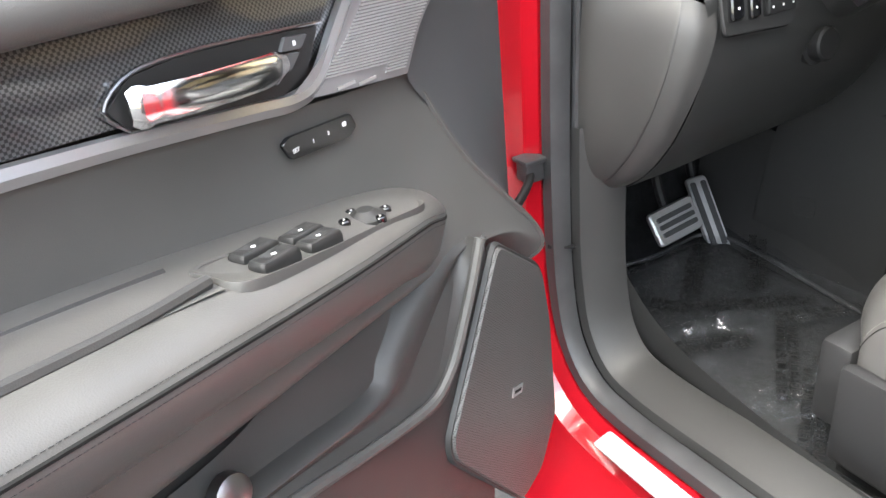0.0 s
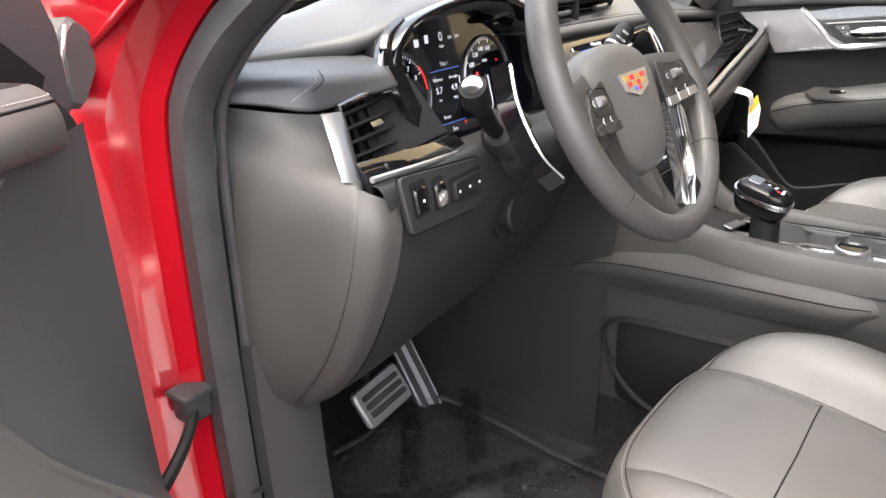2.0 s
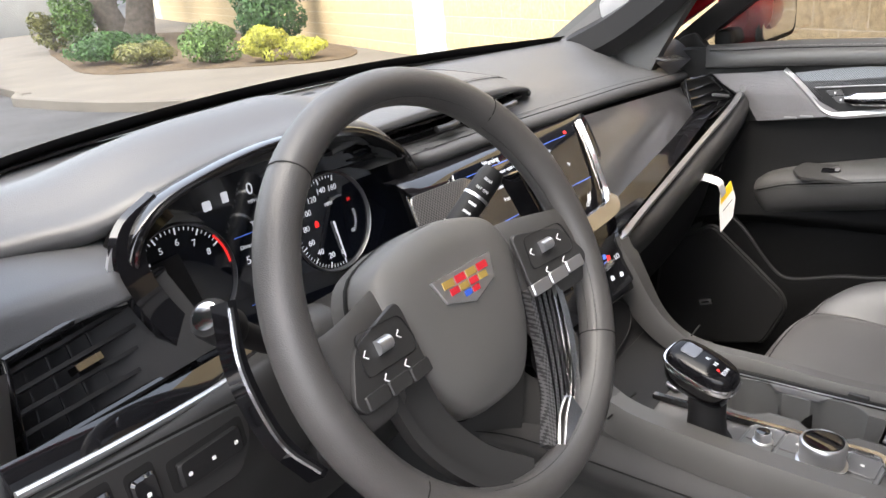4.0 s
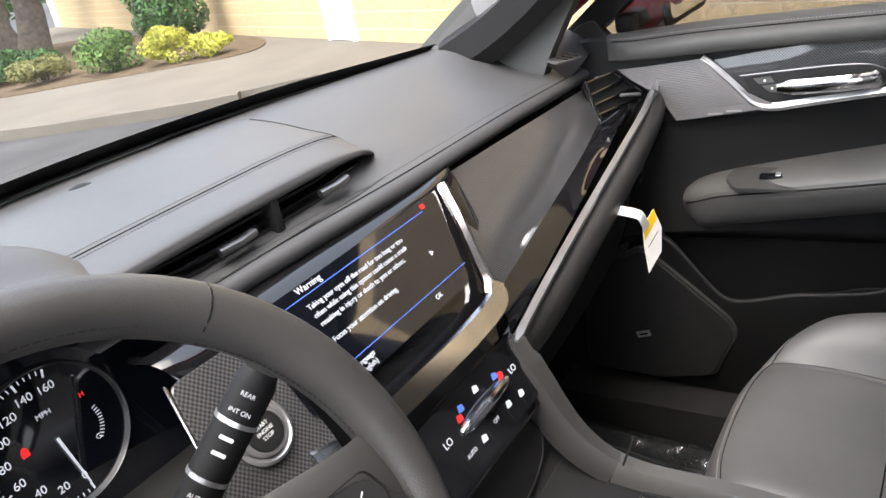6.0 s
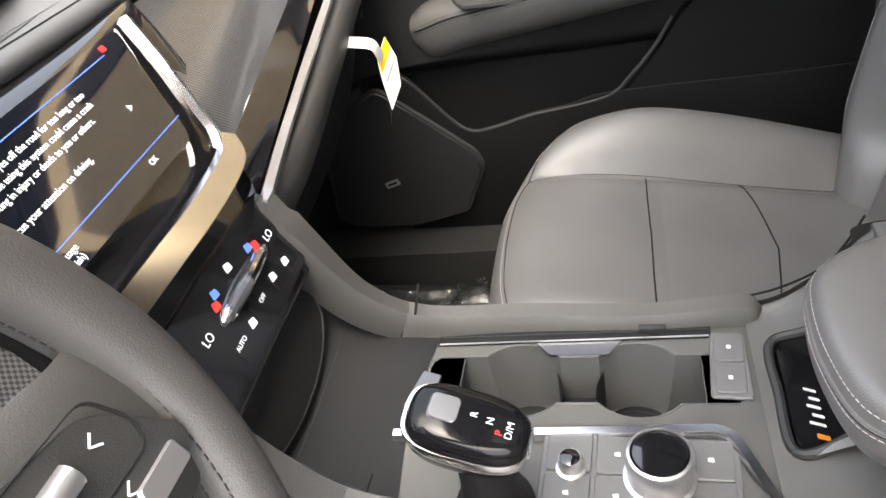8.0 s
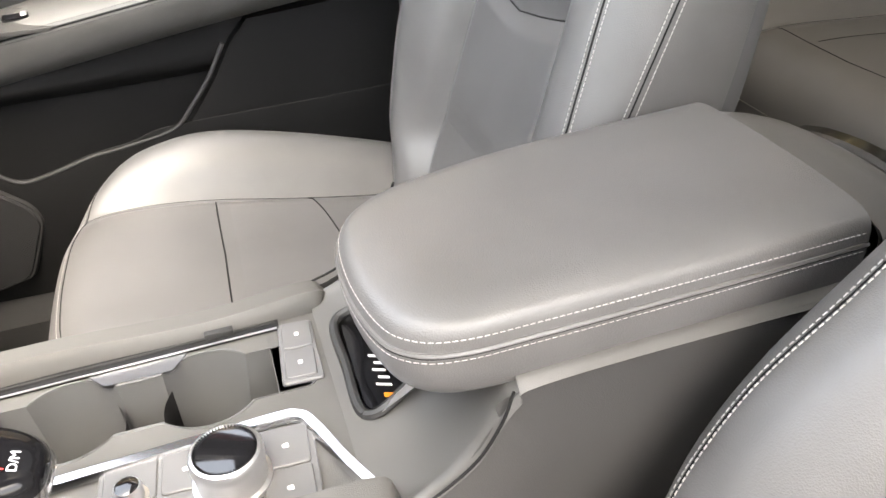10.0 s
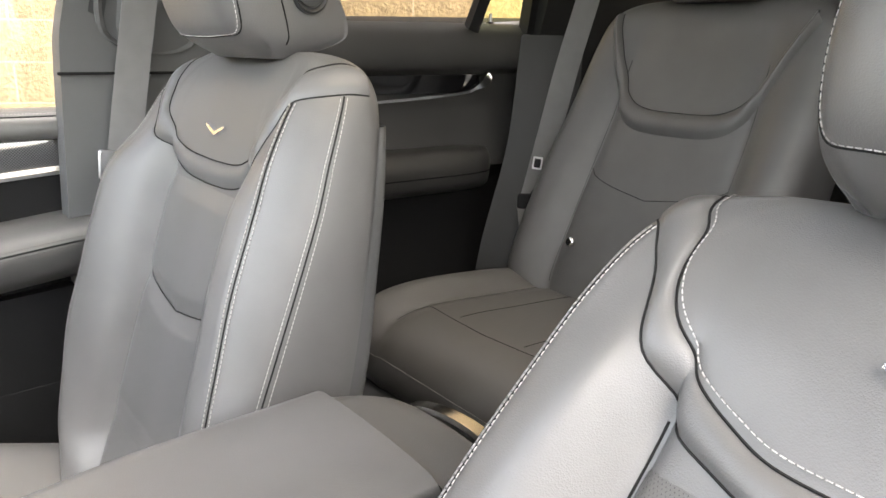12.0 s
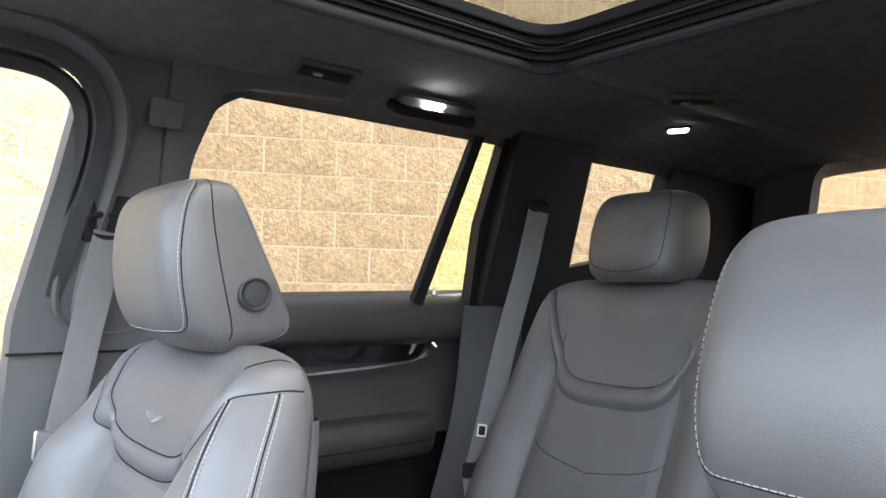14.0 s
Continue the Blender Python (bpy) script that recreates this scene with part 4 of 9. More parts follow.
part("pod_seam", tube([pod.at(a, v) for a, v in hem], .0010, 5), SEAM, dash)
for o in (-.14, .14):
    part("pod_stitching", stitches([pod.at(a + o, v) for a, v in hem[:61]], (0, -.25, 1), .0055, .0036, .0007), PLASTIC, dash)
part("vent_floor", sheet([[(-.22, .705, 1.083), (0, .702, 1.083), (.14, .706, 1.083), (.172, .735, 1.082)], [(-.22, .80, 1.083), (0, .80, 1.084), (.15, .80, 1.083), (.172, .80, 1.083)]], 25, 5), DASH, dash)
cv = part("centre_vent", block((-.22, .768, 1.082), (.150, .80, 1.112)), DARKPL, dash, "black centre air vents with chrome thumb tabs")
for z, x1 in ((1.090, .150), (1.100, .140), (1.110, .110)):
    part("slat", sweep([(-.215, .744, z), (-.1, .736, z), (.06, .736, z), (x1, .746, z)], [(-.011, -.0012), (.011, -.0012), (.011, .0012), (-.011, .0012)]), PIANO if z == 1.1 else DARKPL, cv)
part("divider", block((-.014, .716, 1.083), (-.003, .77, 1.118), .003), DARKPL, cv)
for x in (-.065, .070):
    part("thumb_tab", sweep([(x - .021, .714, 1.1000), (x, .710, 1.1005), (x + .021, .714, 1.1010)], ring(.0052, 10, .0042)), TRIM_SILVER, cv, "dark chrome thumb tab")
for k in range(12):
    x = -.2 + k * .031
    part("vane", block((x, .752, 1.086), (x + .0018, .775, 1.116)), DARKPL, cv)

# instrument hood and cluster
arch = [(-.492, .972), (-.520, 1.03), (-.530, 1.085), (-.500, 1.122), (-.440, 1.139), (-.350, 1.147), (-.255, 1.138), (-.195, 1.114), (-.155, 1.080), (-.135, 1.02), (-.130, .955)]
hood_rows = []
for y, g, dz in ((.74, .004, -.006), (.71, .006, -.003), (.700, .006, -.002), (.692, .004, -.001), (.690, .001, .0), (.692, -.002, .0), (.71, -.006, -.003), (.75, -.010, -.008)):
    r = []
    for x, z in arch:
        c = V((-.325, 0, 1.03))
        d = V((x, 0, z)) - c
        d.normalize()
        lean = (z - 1.0) * -.02 + (x + .33) * .06
        r.append((x + d.x * g, y + lean, z + d.z * g + dz))
    hood_rows.append(r)
hood = Loft(hood_rows)
part("instrument_hood", hood.bm(49, 33), PIANO, dash, "gloss black lining round the instruments")
part("hood_bezel", sweep([hood.at(.3 + 8.6 * k / 60, 5.15) for k in range(61)], ring(.0045, 8), up=(0, 1, 0)), PIANO, dash, "gloss black rim inside the instrument hood")
# outer left cheek trim of the cluster: gloss blade with a silver upper end
part("cluster_blade", sweep(curve([(-.485, .698, 1.122), (-.524, .690, 1.104), (-.534, .678, 1.070), (-.515, .664, 1.018), (-.490, .655, .985), (-.44, .655, .962)], 30), [(-.016, -.004), (.010, -.006), (.014, .0), (.010, .006), (-.016, .005)], up=(0, -1, .3)), PIANO, dash, "gloss black blade trim beside the gauges")
part("blade_highlight_trim", sweep(curve([(-.505, .694, 1.112), (-.530, .688, 1.100), (-.544, .682, 1.080), (-.546, .676, 1.055)], 24), [(-.009, -.003), (.008, -.003), (.008, .003), (-.009, .003)], up=(0, -1, .3)), SATIN, dash, "satin silver trim strip")
part("cluster_face", plate(at_frame((-.325, .738, 1.035), (1, 0, 0), (0, -1, .12)), rounded([(-.185, -.085), (.19, -.085), (.185, .06), (.10, .10), (-.10, .10), (-.175, .06)], .03, 5), .004, .001), SCREEN, dash, "dark lit instrument display")
CF = at_frame((-.323, .7345, 1.0295), (1, 0, 0), (0, -1, .12))


def gauge(cx, marks, a0, a1, needle, red=False):
    g = part("gauge", lathe(CF @ Matrix.Translation((cx, 0, 0)), [(.0575, -.001), (.0585, .004), (.0570, .006), (.0555, .004), (.055, .0005)], 48, False, False), TRIM_SILVER, dash, "round gauge with a thin silver ring")
    n = len(marks)
    tk = bmesh.new()
    for k in range(41):
        a = radians(a0 + (a1 - a0) * k / 40)
        r0 = .047 if k % 5 == 0 else .050
        w = .0008 if k % 5 == 0 else .0004
        f = CF @ Matrix.Translation((cx, 0, .001)) @ Matrix.Rotation(a, 4, "Z")
        plate(f, [(r0, -w), (.0535, -w), (.0535, w), (r0, w)], .0004, 0, tk)
    part("tick_marks", tk, GLOW_W, g, smooth=0)
    for k, s in enumerate(marks):
        a = radians(a0 + (a1 - a0) * k / (n - 1))
        lettering(s, CF @ Matrix.Translation((cx + .039 * math.cos(a), .039 * math.sin(a), .0015)), .0092, GLOW_W, g)
    a = radians(needle)
    part("needle", plate(CF @ Matrix.Translation((cx, 0, .003)) @ Matrix.Rotation(a, 4, "Z"), [(.0, -.0012), (.046, -.0006), (.046, .0006), (.0, .0012)], .001), GLOW_W, g)
    return g


sg_ = gauge(.061, ["0", "20", "40", "60", "80", "100", "120", "140", "160"], -82, -285, -82)
lettering("MPH", CF @ Matrix.Translation((.061, .021, .0015)), .006, GLOW_W, sg_)
part("belt_lamp", plate(CF @ Matrix.Translation((.038, .004, .001)), rounded([(-.003, -.004), (.003, -.004), (.003, .001), (.001, .004), (-.001, .004), (-.003, .001)], .001), .0005), GLOW_R, sg_)
sub = bmesh.new()
for k in range(11):
    a = radians(-42 + 62 * k / 10)
    f = CF @ Matrix.Translation((.073, -.004, .001)) @ Matrix.Rotation(a, 4, "Z")
    plate(f, [(.022, -.0004), (.0255, -.0004), (.0255, .0004), (.022, .0004)], .0004, 0, sub)
part("temperature_scale", sub, GLOW_W, sg_, smooth=0)
lettering("H", CF @ Matrix.Translation((.0915, .018, .0015)), .006, GLOW_R, sg_)
lettering("C", CF @ Matrix.Translation((.0885, -.019, .0015)), .006, GLOW_W, sg_)
tg = gauge(-.135, ["0", "1", "2", "3", "4", "5", "6", "7", "8"], -110, -330, -108)
part("red_zone", sweep([CF @ V((-.135 + .0545 * math.cos(radians(a)), .0545 * math.sin(radians(a)), .0015)) for a in range(2, 42, 4)], [(-.0016, -.0004), (.0016, -.0004), (.0016, .0004), (-.0016, .0004)], up=(0, -1, .1)), GLOW_R, tg)
lcd = part("trip_display", plate(CF @ Matrix.Translation((-.037, -.018, .0003)), rect(.072, .11, .003), .0004), SCREEN, dash)
for y in (.022, -.052):
    part("display_line", plate(CF @ Matrix.Translation((-.037, y, .0009)), rect(.066, .0008), .0003), GLOW_B, lcd)
for s, x, y, z in (("0", -.037, .066, .017), ("MPH", -.037, .053, .0055), ("1:44", .0, .063, .0065), ("SW", -.016, .063, .006), ("Trip 1", -.037, .030, .0075), ("Distance", -.055, .010, .006), ("5.7", -.055, -.005, .012), ("mi", -.055, -.018, .006), ("Average", -.020, .010, .006), ("4.9", -.020, -.005, .012), ("mpg", -.020, -.018, .006), ("Reset", -.045, -.043, .007), ("5mi", -.030, -.062, .008), ("P", -.004, -.058, .0085)):
    lettering(s, CF @ Matrix.Translation((x, y, .0012)), z, GLOW_R if s == "P" else GLOW_W, lcd)
part("fuel_bar", plate(CF @ Matrix.Translation((-.006, -.008, .001)), rect(.0018, .035), .0003), GLOW_W, lcd)
part("speed_sign", plate(CF @ Matrix.Translation((-.068, .066, .001)), rect(.008, .011, .001), .0003), GLOW_W, lcd)
part("range_sign", plate(CF @ Matrix.Translation((-.090, .063, .001)), rect(.010, .010, .002), .0003), GLOW_W, lcd)

# driver's side: wing pad, vent, end cap, knee panel
solid(part("wing_pad", sheet([[(-.750, .80, 1.098), (-.71, .80, 1.098), (-.66, .80, 1.098), (-.58, .79, 1.098), (-.50, .775, 1.096)],
     [(-.754, .765, 1.091), (-.712, .74, 1.093), (-.668, .712, 1.094), (-.60, .705, 1.091), (-.53, .70, 1.089)],
     [(-.756, .748, 1.082), (-.714, .711, 1.085), (-.670, .676, 1.086), (-.605, .675, 1.083), (-.545, .674, 1.081)],
     [(-.754, .744, 1.074), (-.716, .704, 1.068), (-.677, .666, 1.058), (-.61, .664, 1.060), (-.545, .662, 1.064)]], 29, 21), DASH, dash, "stitched leather wing pad"), .010)
part("wing_seam", tube([(-.640, .690, 1.092), (-.656, .668, 1.085), (-.676, .672, 1.073), (-.690, .680, 1.062)], .0005, 5, 14), SEAM, dash)
part("wing_stitching", stitches(curve([(-.648, .692, 1.0925), (-.664, .671, 1.0855), (-.684, .676, 1.074), (-.698, .685, 1.064)], 20), (-.5, -.6, .6), .006, .004, .0006), THREAD, dash)
cap_edge = [(-.675, .662, 1.054), (-.688, .618, 1.020), (-.706, .583, .995), (-.722, .574, .955), (-.730, .586, .890), (-.732, .622, .810), (-.730, .672, .745), (-.727, .721, .704)]
cap_back = [(-.755, .75, 1.076), (-.755, .80, 1.04), (-.757, .80, 1.0), (-.757, .80, .955), (-.757, .795, .89), (-.755, .79, .81), (-.752, .785, .75), (-.745, .78, .70)]
cap = Loft([[mix(b, e, f) + V((-.012 * math.sin(math.pi * f), 0, 0)) for b, e in zip(cap_back, cap_edge)] for f in (0, .35, .7, .93)] + [[V(e) + V((.003, .001, 0)) for e in cap_edge]] + [[V(e) + V((.02, .012, 0)) for e in cap_edge]])
part("end_cap", cap.bm(33, 21), VINYL, dash, "smooth black end panel of the dashboard")
knee_edge = [(-.640, .640, 1.02), (-.655, .600, .99), (-.672, .562, .975), (-.682, .551, .945), (-.690, .563, .885), (-.694, .602, .80), (-.694, .655, .735), (-.690, .715, .695)]
strip_rows = [[V(a) for a in cap_edge[2:]], [mix(a, b, .5) + V((-.004, -.006, 0)) for a, b in zip(cap_edge[2:], knee_edge[2:])], [V(b) for b in knee_edge[2:]]]
part("side_fillet", sheet(strip_rows, 31, 9), VINYL, dash)
kx = [(-.690, 0), (-.60, .006), (-.50, .022), (-.40, .035), (-.28, .05), (-.16, .075), (-.10, .11)]
krows = []
for y, z in ((.645, .980), (.590, .992), (.566, .988), (.555, .945), (.563, .885), (.602, .80), (.655, .735), (.715, .695), (.80, .685)):
    krows.append([(x, y + o + (.05 * (x + .69) if z > .978 else 0), z - .02 * (o / .1) - (.03 * (x + .69) if z > .93 else 0)) for x, o in kx])
part("knee_panel", sheet(krows, 41, 41), PLASTIC, dash, "grained black knee panel under the column")
part("knee_seam", tube([(-.36, .655, .79), (-.30, .66, .80), (-.22, .69, .83), (-.16, .71, .87)], .0016, 5, 20), SEAM, dash)
# corner vent
VN = V((-.24, -.82, .48)).normalized()
VT, VU, VB, VC = V((-.650, .658, 1.056)), V((-.500, .690, 1.066)), V((-.662, .629, .994)), V((-.478, .668, .984))
VF = at_frame(VT, VU - VT, VN)
vent = part("side_vent", plate(VF @ Matrix.Translation((0, 0, -.060)), [tuple((VF.inverted() @ p).xy) for p in (VB, VC, VU, VT)], .008), DARKPL, dash, "black driver's corner air vent")
for f in (.12, .34, .56, .78):
    a, b = mix(VT, VB, f) - VN * .004, mix(VU, VC, f) - VN * .012
    part("slat", sweep(curve([a, mix(a, b, .5) + VN * .003, b], 8), [(-.0013, -.016), (.0013, -.016), (.0017, .002), (-.0017, .002)], up=VN), DARKPL, vent)
for k in range(7):
    part("vane", sweep([mix(VT, VU, .08 + .12 * k) - VN * .024, mix(VB, VC, .08 + .12 * k) - VN * .024], [(-.0008, -.008), (.0008, -.008), (.0008, .008), (-.0008, .008)], up=VN), DARKPL, vent)
part("thumb_tab", sweep([mix(mix(VT, VB, .45), mix(VU, VC, .45), .30), mix(mix(VT, VB, .45), mix(VU, VC, .45), .44)], [(-.003, -.010), (.003, -.010), (.003, .004), (-.003, .004)], up=VN), CHROME, vent, "chrome thumb tab")
part("vent_frame", sweep([VU + VN * .003, VT + VN * .003, VB + VN * .003, VC + VN * .001], ring(.004, 8), up=VN), PIANO, vent)
part("vent_lower_gloss", sheet([[VB - VN * .002, mix(VB, VC, .5), VC], [VB + V((-.004, -.010, -.012)), mix(VB, VC, .5) + V((0, -.018, -.016)), VC + V((0, -.020, -.016))]], 13, 5), PIANO, dash)
part("vent_backing", sheet([[VT - VN * .055 + V((-.02, 0, .02)), VU - VN * .055 + V((.03, 0, .02))], [VB - VN * .055 + V((-.02, 0, -.02)), VC - VN * .055 + V((.03, 0, -.02))]], 3, 3), DARKPL, dash)
part("vent_chrome", sheet([[(-.6767, .6538, 1.0543), (-.6877, .6444, 1.0583), (-.6845, .6383, 1.0593), (-.6773, .6327, 1.0597), (-.6697, .6304, 1.0593), (-.6543, .6436, 1.0538)], [(-.6846, .6386, 1.0355), (-.6956, .6292, 1.0395), (-.6926, .6234, 1.0399), (-.6857, .6182, 1.0395), (-.6783, .6162, 1.0385), (-.6629, .6294, 1.033)], [(-.6925, .6234, 1.0167), (-.7035, .614, 1.0207), (-.7007, .6085, 1.0205), (-.6941, .6037, 1.0193), (-.6869, .602, 1.0177), (-.6715, .6152, 1.0122)], [(-.7007, .6078, .9973), (-.7117, .5984, 1.0013), (-.7091, .5932, 1.0005), (-.7027, .5888, .9985), (-.6957, .5874, .9963), (-.6803, .6006, .9908)]], 17, 13), TRIM_SILVER, dash, "bright satin corner trim beside the vent")
part("vent_sill", sweep(curve([(-.690, .590, .998), (-.62, .596, .993), (-.54, .612, .984), (-.455, .640, .973)], 20), [(-.018, -.004), (.016, -.004), (.016, .003), (0, .006), (-.018, .003)], up=(-.1, -.75, .6)), PIANO, dash, "gloss black strip under the vent")
part("vent_sill_trim", sweep(curve([(-.690, .578, 1.000), (-.62, .583, .995), (-.54, .600, .986), (-.455, .632, .972)], 20), ring(.0035, 8), up=(0, -.75, .6)), SATIN, dash)
# switch panel
SF = at_frame((-.604, .5565, .966), (.99, .122, -.02), (.12, -.97, .16))
sw = part("switch_panel", plate(SF, rounded([(-.078, -.022), (.058, -.030), (.076, -.010), (.080, .016), (.074, .022), (-.084, .037)], .008), .006, .0015), PLASTIC, dash, "black switch panel with white symbols")
part("panel_groove", hoop([SF @ V((x, y, .002)) for x, y in rounded([(-.079, -.023), (.059, -.031), (.078, -.010), (.082, .017), (.075, .023), (-.085, .038)], .008)], lambda i, p: [p + V((.0014 * math.cos(q), 0, .0014 * math.sin(q))) for q in [6.283 * j / 5 for j in range(5)]]), SEAM, dash)
for x, y, w, h in ((-.056, .010, .030, .036), (-.020, .006, .024, .034), (.036, .001, .072, .026)):
    well = part("switch_well", plate(SF @ Matrix.Translation((x, y, .0052)), rect(w, h, .005), .001), SEAM, sw)
    b = part("switch", plate(SF @ Matrix.Translation((x, y - .002, .005)), rect(w * .82, h * .78, .004), .006, .002), PIANO if w < .05 else DARKPL, sw)
    for k in ((0,) if w < .05 else (-.022, 0, .022)):
        part("symbol", plate(SF @ Matrix.Translation((x + k, y - .003, .0112)), rect(.0035, .0030, .0010), .0003), WHITE, b)
part("tilt_knob", lathe(at_frame((-.432, .600, .884), (1, 0, 0), (0, -1, .12)), [(.030, 0), (.030, .008), (.024, .010), (.024, .026), (.021, .029), (.004, .029)], 28), DARKPL, dash, "round black column knob")

# steering column
part("column_shroud", Loft([[(-.37 + .075 * k * math.cos(a), y, zc + h * k * math.sin(a)) for a in [6.283 * j / 12 for j in range(12)]] for y, zc, h, k in ((.515, .995, .036, .72), (.53, .988, .044, .85), (.60, .952, .050, .92), (.66, .922, .052, .95), (.74, .885, .055, .95))], True).bm(32, 20, True), PLASTIC, dash, "black plastic column shroud")
# ---- left stalk and right stalk are part of the column ----
stalk = part("lamp_stalk", tube([(-.43, .588, .992), (-.455, .590, 1.000), (-.49, .578, 1.022), (-.535, .563, 1.062)], .0105, 12, 16), DARKPL, dash, "black lamp stalk")
part("stalk_boot", lathe(at_frame((-.425, .590, .988), (0, 1, 0), (-.8, -.05, .35)), [(.034, 0), (.030, .018), (.020, .03)], 20), PLASTIC, stalk)
part("stalk_end", lathe(at_frame((-.537, .5625, 1.064), (0, 1, 0), (-.62, -.25, .62)), [(.014, -.03), (.0165, -.024), (.0165, .002), (.015, .006)], 24), DARKPL, stalk)
part("stalk_button", lathe(at_frame((-.5405, .561, 1.0675), (0, 1, 0), (-.62, -.25, .62)), [(.0115, 0), (.0110, .004), (.003, .0055)], 24), CHROME, stalk, "bright stalk end button")
S0, S1 = V((-.300, .565, 1.010)), V((-.212, .533, 1.098))
SD = (S1 - S0).normalized()
wip = part("wiper_stalk", sweep([S0 - SD * .02, S0 + SD * .02, S0 + SD * .05, S0 + SD * .118, S0 + SD * .127], ring(.0135, 16), scale=[.75, .85, 1.0, 1.0, .82], up=(0, 1, 0)), DARKPL, dash, "black wiper stalk with white symbols")
for f in (.055, .092):
    part("grip_ring", sweep([S0 + SD * f, S0 + SD * (f + .003)], ring(.0141, 16), up=(0, 1, 0)), SATIN, wip)
TOWARD = (V((-.5, .18, 1.32)) - (S0 + S1) / 2).normalized()
WS = at_frame((S0 + S1) / 2, SD, TOWARD - SD * TOWARD.dot(SD))
for s, a in (("REAR", .048), ("INT ON", .037), ("AUTO", -.018), ("OFF", -.028)):
    lettering(s, WS @ Matrix.Translation((a, .0, .0142)) @ Matrix.Rotation(radians(-90), 4, "Z"), .0040, WHITE, wip)
for a in (.020, .010, -.040):
    part("symbol", plate(WS @ Matrix.Translation((a, .0, .0139)), rect(.0025, .009, .0008), .0003), WHITE, wip)

# centre stack
SCR = at_frame((.028, .6425, 1.012), (1, 0, 0), (0, -.81, .58))
stack_rows = []
for y, z, w in ((.700, 1.062, .215), (.676, 1.054, .205), (.64, 1.004, .188), (.612, .962, .165), (.592, .925, .145), (.566, .882, .132), (.545, .846, .122), (.548, .835, .118), (.60, .83, .115)):
    stack_rows.append([(.02 - w, y + .02, z), (.02 - w * .95, y, z), (.02, y, z), (.02 + w * .95, y, z), (.02 + w, y + .02, z)])
part("centre_fascia", sheet(stack_rows, 25, 41), PIANO, dash, "gloss black centre stack")
scr = part("touch_screen", plate(SCR @ Matrix.Translation((0, 0, .002)), rounded([(-.150, -.052), (.098, -.052), (.145, .050), (-.150, .050)], .010), .003, .001), SCREEN, dash, "dark touch screen showing a white warning text")
SS = SCR @ Matrix.Translation((0, 0, .0056))
for y in (.0385, -.0325):
    part("display_line", plate(SS @ Matrix.Translation((-.01, y, 0)), rect(.235, .0009), .0003), GLOW_B, scr)
for s, x, y, z in (("Warning", -.088, .045, .0095), ("Taking your eyes off the road for too long or too", -.088, .0275, .0072), ("often while using this system could cause a crash", -.088, .0185, .0072), ("resulting in injury or death to you or others.", -.088, .0095, .0072), ("Focus your attention on driving.", -.088, -.008, .0075), ("Language", -.088, -.039, .0072), ("(English)", -.088, -.0465, .0072), ("OK", .042, -.041, .007)):
    lettering(s, SS @ Matrix.Translation((x, y, 0)), z, GLOW_W, scr, "LEFT")
part("alert_mark", plate(SS @ Matrix.Translation((.112, .043, 0)), rect(.007, .005, .001), .0003), GLOW_R, scr)
part("display_mark", plate(SS @ Matrix.Translation((.078, -.002, 0)), [(-.002, -.003), (.003, 0), (-.002, .003)], .0003), GLOW_W, scr)
part("screen_chrome", sweep(curve([(.190, .668, 1.055), (.172, .640, 1.022), (.150, .610, .982), (.140, .597, .966), (.128, .590, .957)], 26), [(-.007, -.004), (.006, -.004), (.0075, .002), (.002, .006), (-.006, .003)], up=(.1, -.8, .6)), CHROME, dash, "bright chrome bar beside the screen")
part("screen_shelf", sweep(curve([(.146, .594, .962), (.125, .580, .952), (.07, .578, .947), (0, .580, .946), (-.10, .584, .947), (-.15, .592, .952)], 30), [(-.012, -.003), (.009, -.005), (.013, -.002), (.010, .003), (-.011, .004)], up=(0, -.80, .6)), CHROME, dash, "polished chrome shelf under the screen")
HV = at_frame((.03, .565, .884), (1, 0, 0), (0, -.86, .5))
hv = part("climate_panel", plate(HV @ Matrix.Translation((0, 0, .0)), rounded([(-.10, -.042), (.088, -.042), (.108, .030), (-.112, .030)], .012), .004, .001), PIANO, dash, "gloss black climate panel with lit white symbols")
part("rocker", sweep(curve([HV @ V((-.034, -.004, .004)), HV @ V((.01, -.002, .010)), HV @ V((.058, -.002, .004))], 14), ring(.006, 10), up=(0, -.5, .86), scale=[.5] + [1] * 12 + [.5]), CHROME, hv, "polished climate rocker bar")
for s, x, y, z in (("LO", -.055, .0, .010), ("LO", .072, .0, .010), ("AUTO", -.038, -.024, .0058), ("OFF", .012, -.022, .0058)):
    lettering(s, HV @ Matrix.Translation((x, y, .0045)), z, GLOW_W, hv)
for x, y, c in ((-.015, -.024, GLOW_W), (.038, -.021, GLOW_W), (.062, -.024, GLOW_W), (.012, .016, GLOW_W), (-.026, .008, GLOW_R), (-.018, .014, GLOW_B), (.044, .010, GLOW_B), (.052, .006, GLOW_R), (.094, .006, GLOW_W), (.094, -.010, GLOW_W)):
    part("symbol", plate(HV @ Matrix.Translation((x, y, .0042)), rounded([(-.005, -.003), (.004, -.004), (.005, .002), (-.002, .004)], .0015), .0004), c, hv)
for x in (-.07, -.03, .012, .05, .078):
    part("key_gap", plate(HV @ Matrix.Translation((x - .018, -.026, .0041)), rect(.0008, .02), .0003), SEAM, hv)
